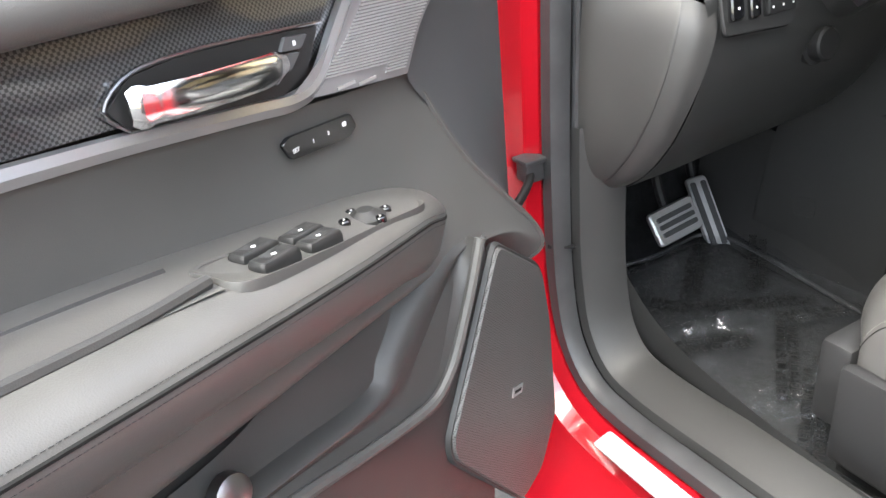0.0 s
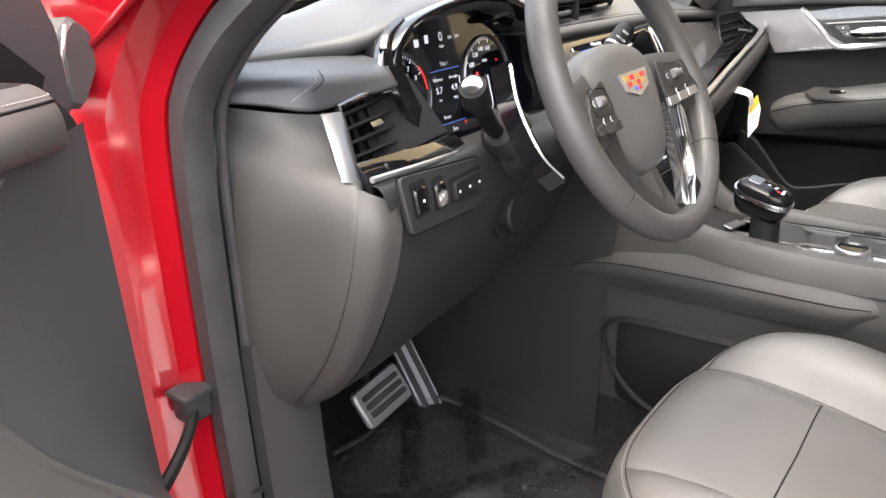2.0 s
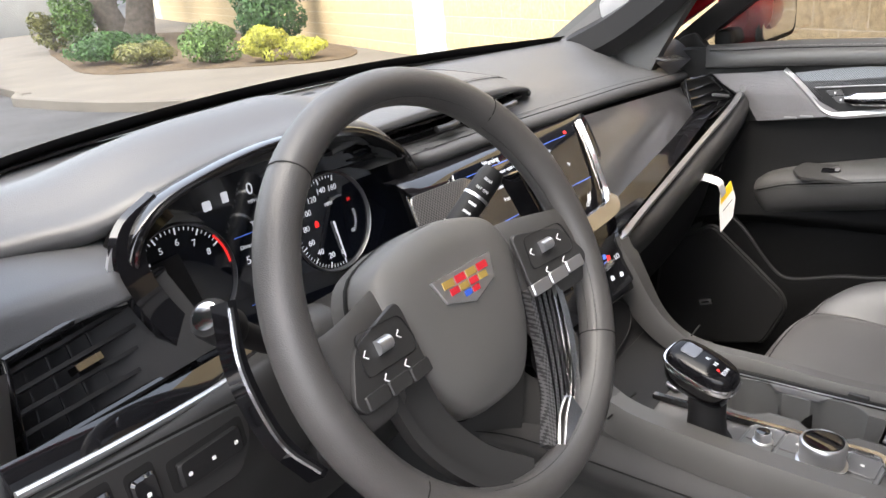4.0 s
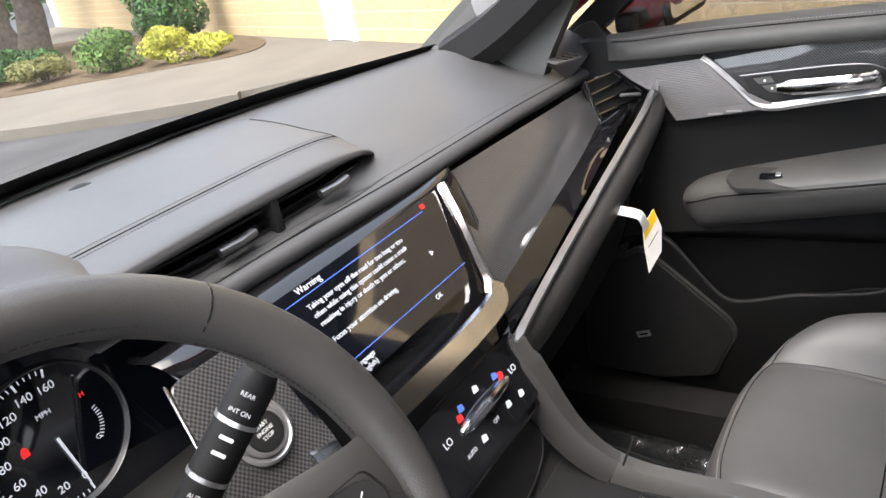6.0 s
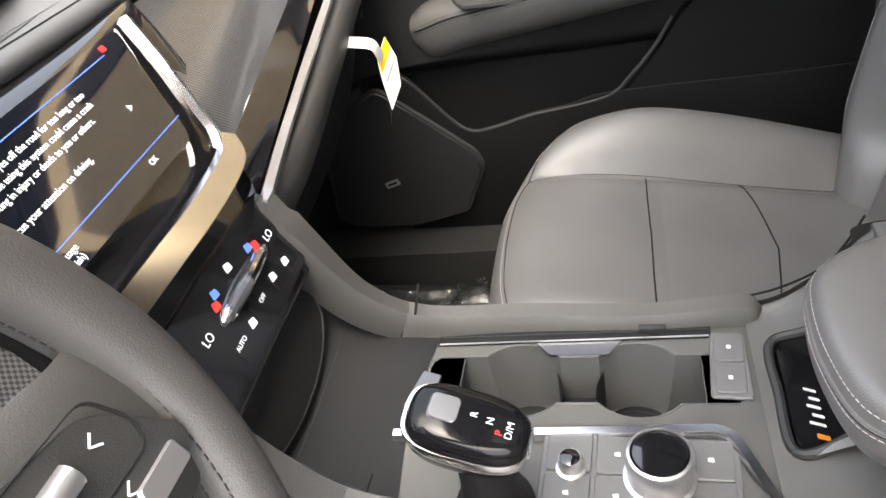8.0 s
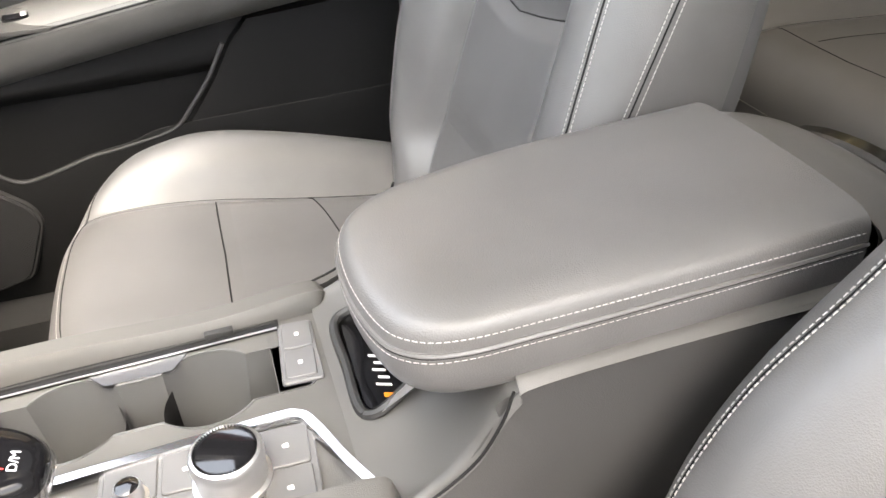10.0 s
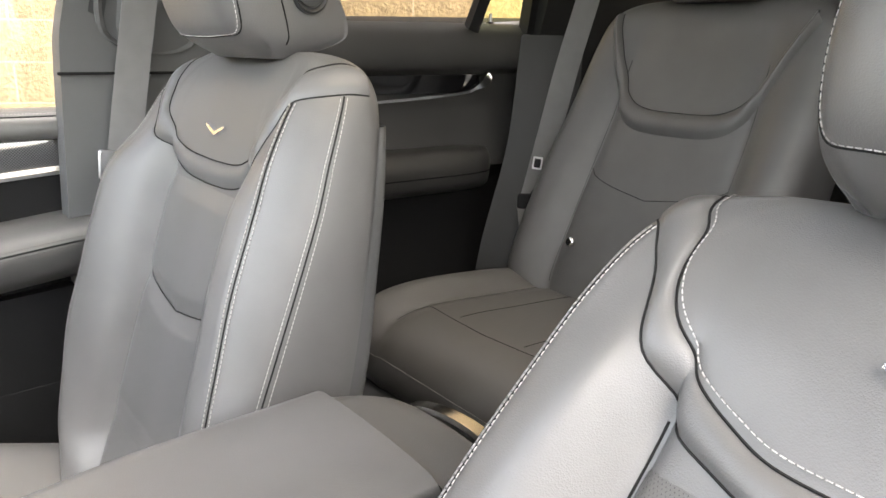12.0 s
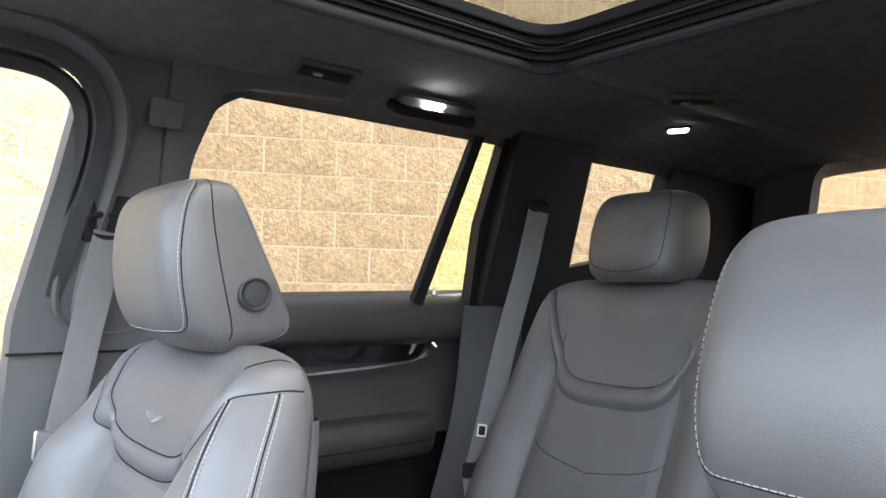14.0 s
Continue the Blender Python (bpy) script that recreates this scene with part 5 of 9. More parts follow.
# start button and carbon surround right of the wheel
CB = at_frame((-.165, .640, .995), (1, .05, 0), (-.05, -.86, .5))
part("carbon_insert", plate(CB @ Matrix.Translation((0, 0, .002)), rounded([(-.062, -.10), (.05, -.10), (.090, .035), (.06, .055), (-.035, .06)], .01), .005, .001), CARBON_P, dash, "woven carbon-fibre insert beside the instruments")
part("insert_trim", sweep([CB @ V(p) for p in ((-.060, -.09, .006), (-.048, 0, .006), (-.037, .062, .006))], ring(.0012, 8), up=(0, -.5, .8)), CHROME, dash)
bt = part("start_button", lathe(CB @ Matrix.Translation((.0, -.012, .007)), [(.0265, 0), (.0265, .004), (.024, .006), (.0215, .004), (.0205, .001), (.0200, .006), (.018, .0075), (.003, .0075)], 36), SATIN, dash, "silver-ringed engine start button")
part("button_face", lathe(CB @ Matrix.Translation((.0, -.012, .0148)), [(.0165, 0), (.0160, .0006), (.002, .0006)], 30), DARKPL, bt)
for s, y in (("START", .005), ("ENGINE", 0), ("STOP", -.005)):
    lettering(s, CB @ Matrix.Translation((0, -.012 + y, .0157)), .0045, WHITE, bt)

# passenger side fascia
FT, FB = [(.193, .677, 1.057), (.35, .692, 1.045), (.55, .713, 1.028), (.775, .742, 1.006)], [(.150, .596, .944), (.33, .628, .950), (.53, .662, .957), (.735, .705, .965)]
part("carbon_fascia", sheet([[V(p) + V((0, .004, 0)) for p in FT], [mix(a, b, .5) + V((0, -.004, -.002)) for a, b in zip(FT, FB)], FB], 33, 9), CARBON_P, dash, "lacquered carbon-fibre fascia panel")
gl_lo = [(.128, .572, .912), (.32, .600, .928), (.53, .630, .950), (.742, .655, .984)]
part("fascia_lower", sheet([FB, [mix(a, b, .5) + V((0, -.003, -.002)) for a, b in zip(FB, gl_lo)], gl_lo], 33, 7), PIANO, dash, "gloss black lower fascia strip")
part("fascia_chrome", sweep(curve([(.126, .566, .905), (.22, .580, .913), (.40, .598, .935), (.58, .612, .960), (.70, .618, .982), (.762, .624, .996)], 40), [(-.005, -.005), (.004, -.006), (.006, .0), (.003, .005), (-.005, .004)], up=(0, -.6, .8), scale=[.35] + [1] * 38 + [.9]), SATIN, dash, "satin silver strip along the fascia")
PV = at_frame((.765, .69, .992), (.75, -.62, .02), (-.45, -.72, .35))
mouth = [(-.053, .033), (.012, .040), (.040, .008), (.058, -.014), (-.012, -.056), (-.050, -.034)]
pvt = part("side_vent", plate(PV @ Matrix.Translation((0, 0, -.012)), rounded(mouth, .006), .006), DARKPL, dash, "black passenger corner air vent")
part("vent_frame", tube([PV @ V((a, b, .005)) for a, b in rounded(mouth, .006) + [mouth[0]]], .0032, 8), PIANO, pvt)
for (a, b), (c, d) in (((-.046, .012), (.026, .024)), ((-.046, -.006), (.042, .006)), ((-.046, -.024), (.052, -.012)), ((-.030, -.044), (.030, -.030))):
    part("slat", sweep([PV @ V((a, b, .002)), PV @ V((c, d, .002))], [(-.0012, -.010), (.0012, -.010), (.0014, .002), (-.0014, .002)], up=PV.to_3x3() @ V((0, 0, 1))), PIANO, pvt)
part("thumb_tab", sweep([PV @ V((.006, -.003, .006)), PV @ V((.044, -.010, .006))], ring(.0032, 8)), SATIN, pvt, "satin thumb tab")
part("vent_chrome", sweep(curve([(.765, .622, .993), (.80, .632, 1.002), (.812, .66, 1.012)], 12), ring(.007, 8), up=(0, -.3, 1)), CHROME, dash)
# soft wing below the strip, then glove box
wr = []
for x, y, z in ((.118, .580, .895), (.25, .583, .900), (.42, .596, .920), (.60, .608, .945), (.72, .616, .968), (.80, .632, .985), (.835, .70, .995)):
    wr.append([(x, y + .012, z + .006), (x + .004, y - .006, z), (x + .008, y - .010, z - .022), (x + .012, y + .004, z - .055), (x + .012, y + .035, z - .075), (x + .01, y + .08, z - .085)])
part("knee_wing", Loft(wr).bm(31, 41), VINYL, dash, "padded black vinyl wing under the fascia strip")
gr = []
for y, z in ((.65, .885), (.64, .85), (.655, .76), (.70, .66), (.76, .60), (.86, .575), (1.0, .56)):
    gr.append([(.145, y + .02, z - .02), (.30, y, z), (.50, y, z + .01), (.70, y + .01, z + .03), (.775, y + .05, z + .04)])
part("glove_box", sheet(gr, 25, 31), DARKPL, dash, "dark glove box below the passenger fascia")
part("dash_underside", sheet([[(-.74, .78, .69), (-.1, .83, .72), (.15, .86, .60), (.76, .88, .59)], [(-.74, 1.12, .66), (-.1, 1.12, .66), (.15, 1.12, .60), (.76, 1.12, .60)]], 21, 7), DARKPL, dash)
part("right_end_cap", sheet([[(.80, .64, .97), (.81, .72, .99), (.80, .80, 1.05), (.80, 1.0, 1.06)], [(.79, .66, .85), (.80, .75, .85), (.80, .85, .85), (.80, 1.0, .85)], [(.775, .72, .62), (.79, .8, .62), (.79, .9, .62), (.79, 1.0, .62)]], 17, 17), VINYL, dash)

# ---- hanging tag on the glove box ----
tag = thing("hang_tag", (.53, .565, .79), "white paper tag with a yellow band hanging on a string", "tag")
TF = at_frame((.535, .566, .826), (.85, .1, .05), (-.35, -.9, .15))
part("card", plate(TF, rounded([(-.020, -.040), (.018, -.024), (.034, .010), (.030, .044), (-.002, .030), (-.012, .0)], .002), .0006), PAPER, tag)
part("yellow_band", plate(TF @ Matrix.Translation((0, 0, .0008)), [(-.006, .010), (.030, .026), (.030, .044), (-.002, .030)], .0003), YELLOW, tag)
part("print_line", plate(TF @ Matrix.Translation((0, 0, .0008)), [(-.004, -.004), (.024, .008), (.024, .0092), (-.004, -.0028)], .0003), BLACKINK, tag)
part("strap", sweep(curve([(.535, .567, .852), (.522, .566, .868), (.512, .570, .884), (.505, .60, .893)], 12), [(-.007, -.0004), (.007, -.0004), (.007, .0004), (-.007, .0004)], up=(-.4, -.9, .1)), PAPER, tag)
part("string", tube([(.516, .565, .790), (.511, .566, .778), (.508, .567, .768)], .0008, 5), SEAM, tag)

# ---- pedals ----
def pedal(name, frame_, w, h, bars, label, arm):
    root = thing(name, frame_.translation, label, "pedal", "pedals")
    part("rim", plate(frame_, rounded([(-w, -h), (w, -h), (w, h), (-w, h)], .012), .012, .004), SATIN, root, "brushed metal pedal face")
    for k in range(bars):
        y = (-h + .02) + (2 * h - .04) * k / max(1, bars - 1) if w > h else 0
        x = 0 if w > h else (-w * .5 + w * k / max(1, bars - 1))
        part("rubber_bar", plate(frame_ @ Matrix.Translation((x, y, .0115)), rect(w * 1.6 if w > h else w * .5, .010 if w > h else h * 1.7, .004), .004, .001), SEAL, root)
    part("arm", tube(arm, .010, 8, 12), DARKPL, root)


pedal("brake_pedal", at_frame((-.370, .905, .470), (.96, .02, .10), (-.05, -.82, .50)), .058, .036, 3, "brushed metal brake pedal with black rubber bars", [(-.37, .92, .47), (-.36, .97, .55), (-.355, 1.0, .70)])
pedal("accelerator_pedal", at_frame((-.205, .968, .412), (.90, -.30, .1), (-.30, -.70, .60)), .024, .088, 2, "long brushed metal accelerator pedal with rubber strips", [(-.18, 1.03, .44), (-.175, 1.06, .52), (-.17, 1.09, .62)])

# ---- steering wheel ----
WC = V((-.373, .4515, 1.051))
WN = V((.035, -.90, .439)).normalized()
WF = at_frame(WC, (1, 0, 0), WN) @ Matrix.Diagonal((1.0415, 1.0415, 1.0, 1.0))
wheel = thing("steering_wheel", WC, "black leather steering wheel with carbon and chrome spokes", "steering wheel")
RW = .1685
n = 96


def rim_section(i, p):
    a = 2 * math.pi * i / n
    c = WF @ V((RW * math.cos(a), RW * math.sin(a) * .985, 0))
    rad = (c - WC).normalized()
    grip = 1 + .10 * max(0, math.cos(2 * (a - radians(25)))) * (1 if math.cos(a) else 1)
    return [c + rad * (.0155 * grip * math.cos(q)) + WN * (.0175 * math.sin(q)) for q in [6.283 * j / 14 for j in range(14)]]


part("rim", hoop(range(n), rim_section), mat("rim_leather", (0.054, 0.052, 0.051), 0.44, 0, 0.10, 14, 0.25, 1000, "voronoi", spec=0.5, dist=0.0006), wheel, "black leather-wrapped rim")
for a0, a1 in ((-38, 48), (132, 218)):
    inner_edge = []
    for k in range(41):
        c = V(rim_section((a0 + (a1 - a0) * k / 40) * n / 360, None)[7])
        inner_edge.append(c + (WC - c).normalized() * .0003)
    part("rim_stitching", stitches(inner_edge, tuple(WN), .0060, .0042, .0008, .0008), PLASTIC, wheel, "dark stitching along the inside of the rim")
for deg in (48, 132, 218, 322):
    a = radians(deg)
    c = WF @ V((RW * math.cos(a), RW * math.sin(a) * .985, 0))
    rad = (c - WC).normalized()
    part("rim_seam", hoop(range(18), lambda i, p: [c + rad * ((.0152 * 1.05 + .0004 * math.cos(q)) * math.cos(6.283 * i / 18)) + WN * ((.0176 + .0004 * math.cos(q)) * math.sin(6.283 * i / 18)) + rad.cross(WN) * (.0006 * math.sin(q)) for q in [6.283 * j / 5 for j in range(5)]]), SEAM, wheel)
ring_pts = [WF @ V(((RW - .0125) * math.cos(a), (RW - .0125) * math.sin(a) * .985, .0085)) for a in [6.283 * k / 220 for k in range(221)]]
part("rim_stitching", stitches(ring_pts, WN, .0075, .0055, .0009), PLASTIC, wheel)
HUB = rounded([(-.066, -.060), (-.034, -.096), (.034, -.096), (.066, -.060), (.092, .012), (.078, .046), (.030, .060), (-.030, .060), (-.078, .046), (-.092, .012)], .028, 3)
part("airbag_cover", Loft([[WF @ V((x * k, y * k - .004, h)) for x, y in HUB] for k, h in ((.97, -.064), (1.0, -.040), (.975, -.022), (.90, -.009), (.66, .0), (.25, .003))], True).bm(72, 22, True), TRIM, wheel, "soft black airbag cover")
part("cover_gap", hoop([WF @ V((x * 1.01, y * 1.01 - .004, -.040)) for x, y in HUB], lambda i, p: [p + WN * (.002 * math.sin(q)) + V((.002 * math.cos(q), 0, 0)) for q in [6.283 * j / 5 for j in range(5)]]), SEAM, wheel)
part("cover_mark", plate(WF @ Matrix.Translation((.030, -.050, -.0075)), rect(.016, .0035, .001), .0008), PLASTIC, wheel)
for sd in (-1, 1):
    part("spoke", Loft([[WF @ V((sd * x, y - .010 + dy * w, h + dh)) for dy, h in ((-.034, -.004), (-.036, .004), (0, .008), (.036, .004), (.034, -.004), (0, -.016))] for x, y, w, dh in ((.06, .0, 1.0, -.030), (.085, .0, 1.0, -.014), (.12, -.004, .95, -.002), (.145, -.006, .9, .0), (.164, -.008, .95, -.004))], True).bm(18, 12, True), VINYL, wheel, "black spoke with control keys")
    PADF = WF @ Matrix.Translation((sd * .108, -.011, .003)) @ Matrix.Rotation(radians(sd * -8), 4, "Y")
    sp_ = part("button_pad", plate(PADF, rounded([(-sd * .036, -.026), (sd * .038, -.028), (sd * .046, -.018), (sd * .026, .014), (-sd * .034, .028)][::sd], .009), .004, .001), PLASTIC, wheel, "black button pad")
    rim_ = [PADF @ V((x, y, .0041)) for x, y in rounded([(-.026, -.008), (.030, -.010), (.034, .0), (.028, .018), (-.022, .021)], .006)]
    part("key_outline", hoop(rim_, lambda i, p: [p + WN * (.0008 * math.sin(q)) + V((.0008 * math.cos(q), 0, .0003 * math.cos(q))) for q in [6.283 * j / 5 for j in range(5)]]), SEAM, sp_)
    part("roller", sweep([PADF @ V((-.007, .006, .0045)), PADF @ V((.007, .006, .0045))], ring(.0055, 12), up=WN), SATIN, sp_, "knurled silver roller")
    for x, y in ((-.019, .006), (.019, .006), (-.010, -.0145), (.014, -.0145)):
        for e in (-1, 1):
            part("symbol", sweep([PADF @ V((x - .002, y, .0042)), PADF @ V((x + .002, y + .003 * e, .0042))], [(-.0004, -.0002), (.0004, -.0002), (.0004, .0002), (-.0004, .0002)], up=WN), WHITE, sp_)
    for k in range(3):
        part("key_bar", plate(PADF @ Matrix.Translation((sd * (-.025 + .025 * k), -.0235 + .001 * k, .001)), rect(.0235, .0105, .002), .005, .001), SATIN if sd > 0 else PLASTIC, sp_)
    low = [WF @ V(p) for p in ((sd * .092, -.036, -.008), (sd * .082, -.080, -.012), (sd * .058, -.124, -.010), (sd * .022, -.158, -.004))]
    part("lower_spoke", sweep(curve(low, 16), [(-.018, -.006), (.018, -.006), (.018, .003), (0, .005), (-.018, .003)], up=WN), CARBON_P if sd > 0 else PLASTIC, wheel, "ribbed carbon-look lower spoke" if sd > 0 else "")
    for o in (-.012, -.004, .004, .012) if sd > 0 else ():
        part("spoke_rib", sweep([q + V((o, 0, 0)) + WN * .0048 for q in curve(low, 12)], [(-.0012, -.001), (.0012, -.001), (.0006, .0012), (-.0006, .0012)], up=WN), PIANO, wheel)
    edge_ = [WF @ V(p) for p in ((sd * .112, -.038, -.004), (sd * .102, -.082, -.006), (sd * .078, -.122, -.004), (sd * .046, -.150, .0), (sd * .026, -.163, .0))]
    part("spoke_chrome", sweep(curve(edge_, 22), [(-.0045, -.007), (.0045, -.007), (.0045, .004), (-.0045, .004)], up=WN), CHROME if sd > 0 else PLASTIC, wheel, "bright spoke edge" if sd > 0 else "")
    part("shift_paddle", sweep(curve([WF @ V(p) for p in ((sd * .172, .065, -.045), (sd * .182, .02, -.048), (sd * .180, -.03, -.046), (sd * .166, -.065, -.040))], 16), [(-.003, -.012), (.003, -.012), (.003, .012), (-.003, .012)], up=WN), PIANO, wheel, "gloss black shift paddle")
    part("paddle_edge", sweep(curve([WF @ V(p) for p in ((sd * .176, .06, -.032), (sd * .186, .02, -.035), (sd * .184, -.03, -.033), (sd * .170, -.06, -.028))], 16), ring(.0022, 6), up=WN), CHROME, wheel)
part("spoke_foot", plate(WF @ Matrix.Translation((.038, -.150, .0)) @ Matrix.Rotation(radians(38), 4, "Z"), rounded([(-.026, -.012), (.020, -.012), (.030, .012), (.010, .014), (-.022, .010)], .004), .008, .002), CHROME, wheel, "chrome spoke foot")
part("hub_back", lathe(at_frame(WC - WN * .06, (1, 0, 0), WN), [(.05, 0), (.058, .02), (.058, .040), (.04, .048)], 28), TRIM, wheel)
# crest badge as plain coloured shapes
EF = WF @ Matrix.Translation((0, .002, .0015)) @ Matrix.Diagonal((.95, .66, 1, 1))
crest = [(-.040, .0185), (.040, .0185), (.0325, -.0115), (0, -.0255), (-.0325, -.0115)]
cb_ = part("crest_badge", plate(EF, crest, .003, .0006), SATIN, wheel, "chrome-edged crest badge in coloured blocks")
BRED, BBLUE, BGOLD = mat("badge_red", (.42, .02, .03), .25, 0, .02, 9, 0), mat("badge_blue", (.03, .08, .40), .25, 0, .02, 9, 0), mat("badge_gold", (.48, .33, .09), .3, .5, .02, 9, 0)
for x0, x1, y0, y1, c in ((-.030, -.016, .004, .013, BGOLD), (-.014, -.001, .004, .013, BRED), (.001, .014, .004, .013, BGOLD), (.016, .030, .004, .013, BRED), (-.025, -.014, -.006, .002, BRED), (-.012, -.001, -.006, .002, BGOLD), (.001, .012, -.006, .002, BRED), (.014, .025, -.006, .002, BGOLD), (-.010, -.001, -.015, -.008, BBLUE), (.001, .010, -.015, -.008, BRED)):
    part("badge_block", plate(EF @ Matrix.Translation((0, 0, .003)), [(x0, y0), (x1, y0), (x1, y1), (x0, y1)], .0005), c, cb_)
# ---- centre console ----
con = thing("centre_console", (.02, .2, .34), "black centre console with cup holders, gear selector surround and silver trim", "console")
for sd, x in ((-1, -.098), (1, .142)):
    dp, slim = (.020, .74) if sd > 0 else (0, 1)
    rail = curve([(x + sd * -.010, .575, .905), (x + sd * -.012, .55, .865 - dp * .3), (x + sd * -.012, .51, .808 - dp * .8), (x + sd * -.006, .455, .775 - dp), (x, .36, .768 - dp), (x, .25, .764 - dp), (x + sd * .004, .175, .768 - dp), (x + sd * .006, .150, .764 - dp)], 44)
    fore = [.55] + [.8] * 3 + [1 - (1 - slim) * min(1, k / 12) for k in range(14)]
    part("rail_front", sweep(rail[:18], [(-.018, -.030), (.018, -.030), (.019, .0), (.012, .012), (-.012, .012), (-.019, .0)], up=(0, .35, 1), scale=fore), VINYL, con, "black front end of the console rail")
    part("rail", sweep(rail[17:], [(-.018, -.030), (.018, -.030), (.019, .0), (.012, .012), (-.012, .012), (-.019, .0)], up=(0, .35, 1), scale=fore[17:] + [slim] * 23 + [.9 * slim, .7 * slim, .35 * slim]), TRIM, con, "padded black console side rail")
    part("rail_joint", sweep([(x + sd * -.034, .452, .7855), (x + sd * .020, .462, .775)], ring(.0014, 5)), SEAM, con)
# side skins
for sd, x in ((-1, -.105), (1, .150)):
    part("side_panel", sheet([[(x, .60, .80), (x, .45, .755), (x, .30, .745), (x, .165, .750), (x, .115, .776), (x, .088, .812), (x, .055, .836), (x, -.24, .842)],
                              [(x + sd * .010, .66, .70), (x + sd * .012, .46, .695), (x + sd * .012, .3, .69), (x + sd * .010, .16, .70), (x + sd * .009, .10, .725), (x + sd * .008, .06, .745), (x + sd * .006, .0, .76), (x, -.26, .77)],
                              [(x + sd * .004, .74, .62), (x + sd * .004, .5, .625), (x + sd * .002, .3, .63), (x, .14, .62), (x, .09, .62), (x, .05, .62), (x, -.03, .60), (x, -.26, .58)],
                              [(x, .92, .33), (x, .6, .33), (x, .3, .33), (x, .14, .33), (x, .09, .33), (x, .05, .33), (x, -.05, .33), (x, -.26, .33)]], 51, 25), VINYL, con, "black console side panel")
    part("side_pad", sheet([[(x + sd * .002, .735, .668), (x + sd * .004, .66, .705), (x + sd * .004, .56, .735), (x + sd * .004, .40, .744), (x + sd * .004, .25, .745), (x + sd * .003, .205, .735)],
                            [(x + sd * .006, .74, .652), (x + sd * .016, .68, .676), (x + sd * .024, .58, .699), (x + sd * .026, .40, .705), (x + sd * .024, .25, .705), (x + sd * .010, .19, .712)],
                            [(x + sd * .002, .735, .645), (x + sd * .008, .68, .652), (x + sd * .010, .58, .662), (x + sd * .014, .40, .668), (x + sd * .012, .25, .672), (x + sd * .004, .20, .692)]], 31, 15), VINYL, con, "stitched soft pad on the console side")
    part("pad_seam", tube([(x + sd * .008, .735, .656), (x + sd * .0165, .68, .682), (x + sd * .0235, .58, .710), (x + sd * .0255, .40, .716), (x + sd * .024, .26, .716), (x + sd * .012, .20, .715)], .0011, 5, 24), SEAM, con)
    part("body_seam", tube([(x + sd * .003, .078, .838), (x + sd * .004, .086, .815), (x + sd * .003, .103, .786), (x + sd * .004, .135, .764), (x + sd * .006, .165, .752)], .0011, 5, 24), SEAM, con)
# open shelf under the console
part("shelf_opening", block((-.128, .28, .44), (.165, .58, .612), .03), DARKPL, con)
part("shelf_rim", hoop(curve([(-.126, .585, .60), (-.130, .56, .50), (-.130, .46, .445), (-.126, .30, .46), (-.126, .28, .60), (-.130, .44, .618)], 40, True), lambda i, p: [p + V((.003 * math.cos(q), .004 * math.sin(q), .004 * math.cos(q))) for q in [6.283 * j / 6 for j in range(6)]]), DARKPL, con)

# top deck with openings: built as a plate of strips round the wells
DZ = .738
DK = Matrix.Translation((0, 0, DZ - .006))
for x0, x1, y0, y1 in ((-.092, .022, .155, .50), (.022, .132, .412, .50), (.022, .140, .155, .206), (.121, .138, .206, .412)):
    part("deck", plate(DK, [(x0, y0), (x1, y0), (x1, y1), (x0, y1)], .006), TRIM, con)
# deck climbs under the armrest
ramp = sheet([[(-.107, .165, .746), (-.100, .165, .750), (-.085, .165, .7445), (-.02, .165, .7412), (.05, .165, .7412), (.128, .165, .7412), (.146, .165, .744), (.150, .165, .738)],
              [(-.108, .130, .762), (-.101, .130, .768), (-.085, .130, .763), (-.02, .130, .7505), (.05, .130, .7485), (.128, .130, .753), (.146, .130, .760), (.151, .130, .752)],
              [(-.109, .100, .786), (-.102, .100, .795), (-.085, .100, .793), (-.02, .100, .776), (.05, .100, .769), (.128, .100, .780), (.146, .100, .790), (.151, .100, .780)],
              [(-.109, .075, .825), (-.102, .075, .834), (-.085, .075, .834), (-.02, .075, .822), (.05, .075, .812), (.128, .075, .820), (.146, .075, .826), (.151, .075, .815)],
              [(-.108, .040, .838), (-.100, .040, .843), (-.085, .040, .843), (-.02, .040, .838), (.05, .040, .836), (.128, .040, .840), (.146, .040, .838), (.151, .040, .83)],
              [(-.108, -.25, .838), (-.100, -.25, .841), (-.085, -.25, .841), (-.02, -.25, .836), (.05, -.25, .836), (.128, -.25, .840), (.146, -.25, .838), (.151, -.25, .83)]], 71, 81)
slot_in = [f for f in ramp.faces if -.006 < f.calc_center_median().x < .106 and .085 < f.calc_center_median().y < .1505]
bmesh.ops.delete(ramp, geom=slot_in, context="FACES")
part("deck_ramp", ramp, TRIM, con, "grained black shoulder under the armrest")
# cup holders: two round wells with a pocket between them
CX, CY, CR = .0715, .309, .0425


def cup_edge(a):
    c, s_ = abs(math.cos(a)), abs(math.sin(a))
    d2 = CR ** 2 - (.051 * s_) ** 2
    far = .051 * c + math.sqrt(d2) if d2 > 0 else 0
    r = max(far, .027 / max(s_, .2))
    return r * math.sin(a), r * math.cos(a)


def box_edge(a):
    c, s_ = math.cos(a), math.sin(a)
    r = min(.0500 / max(abs(s_), 1e-6), .1035 / max(abs(c), 1e-6))
    return r * s_, r * c


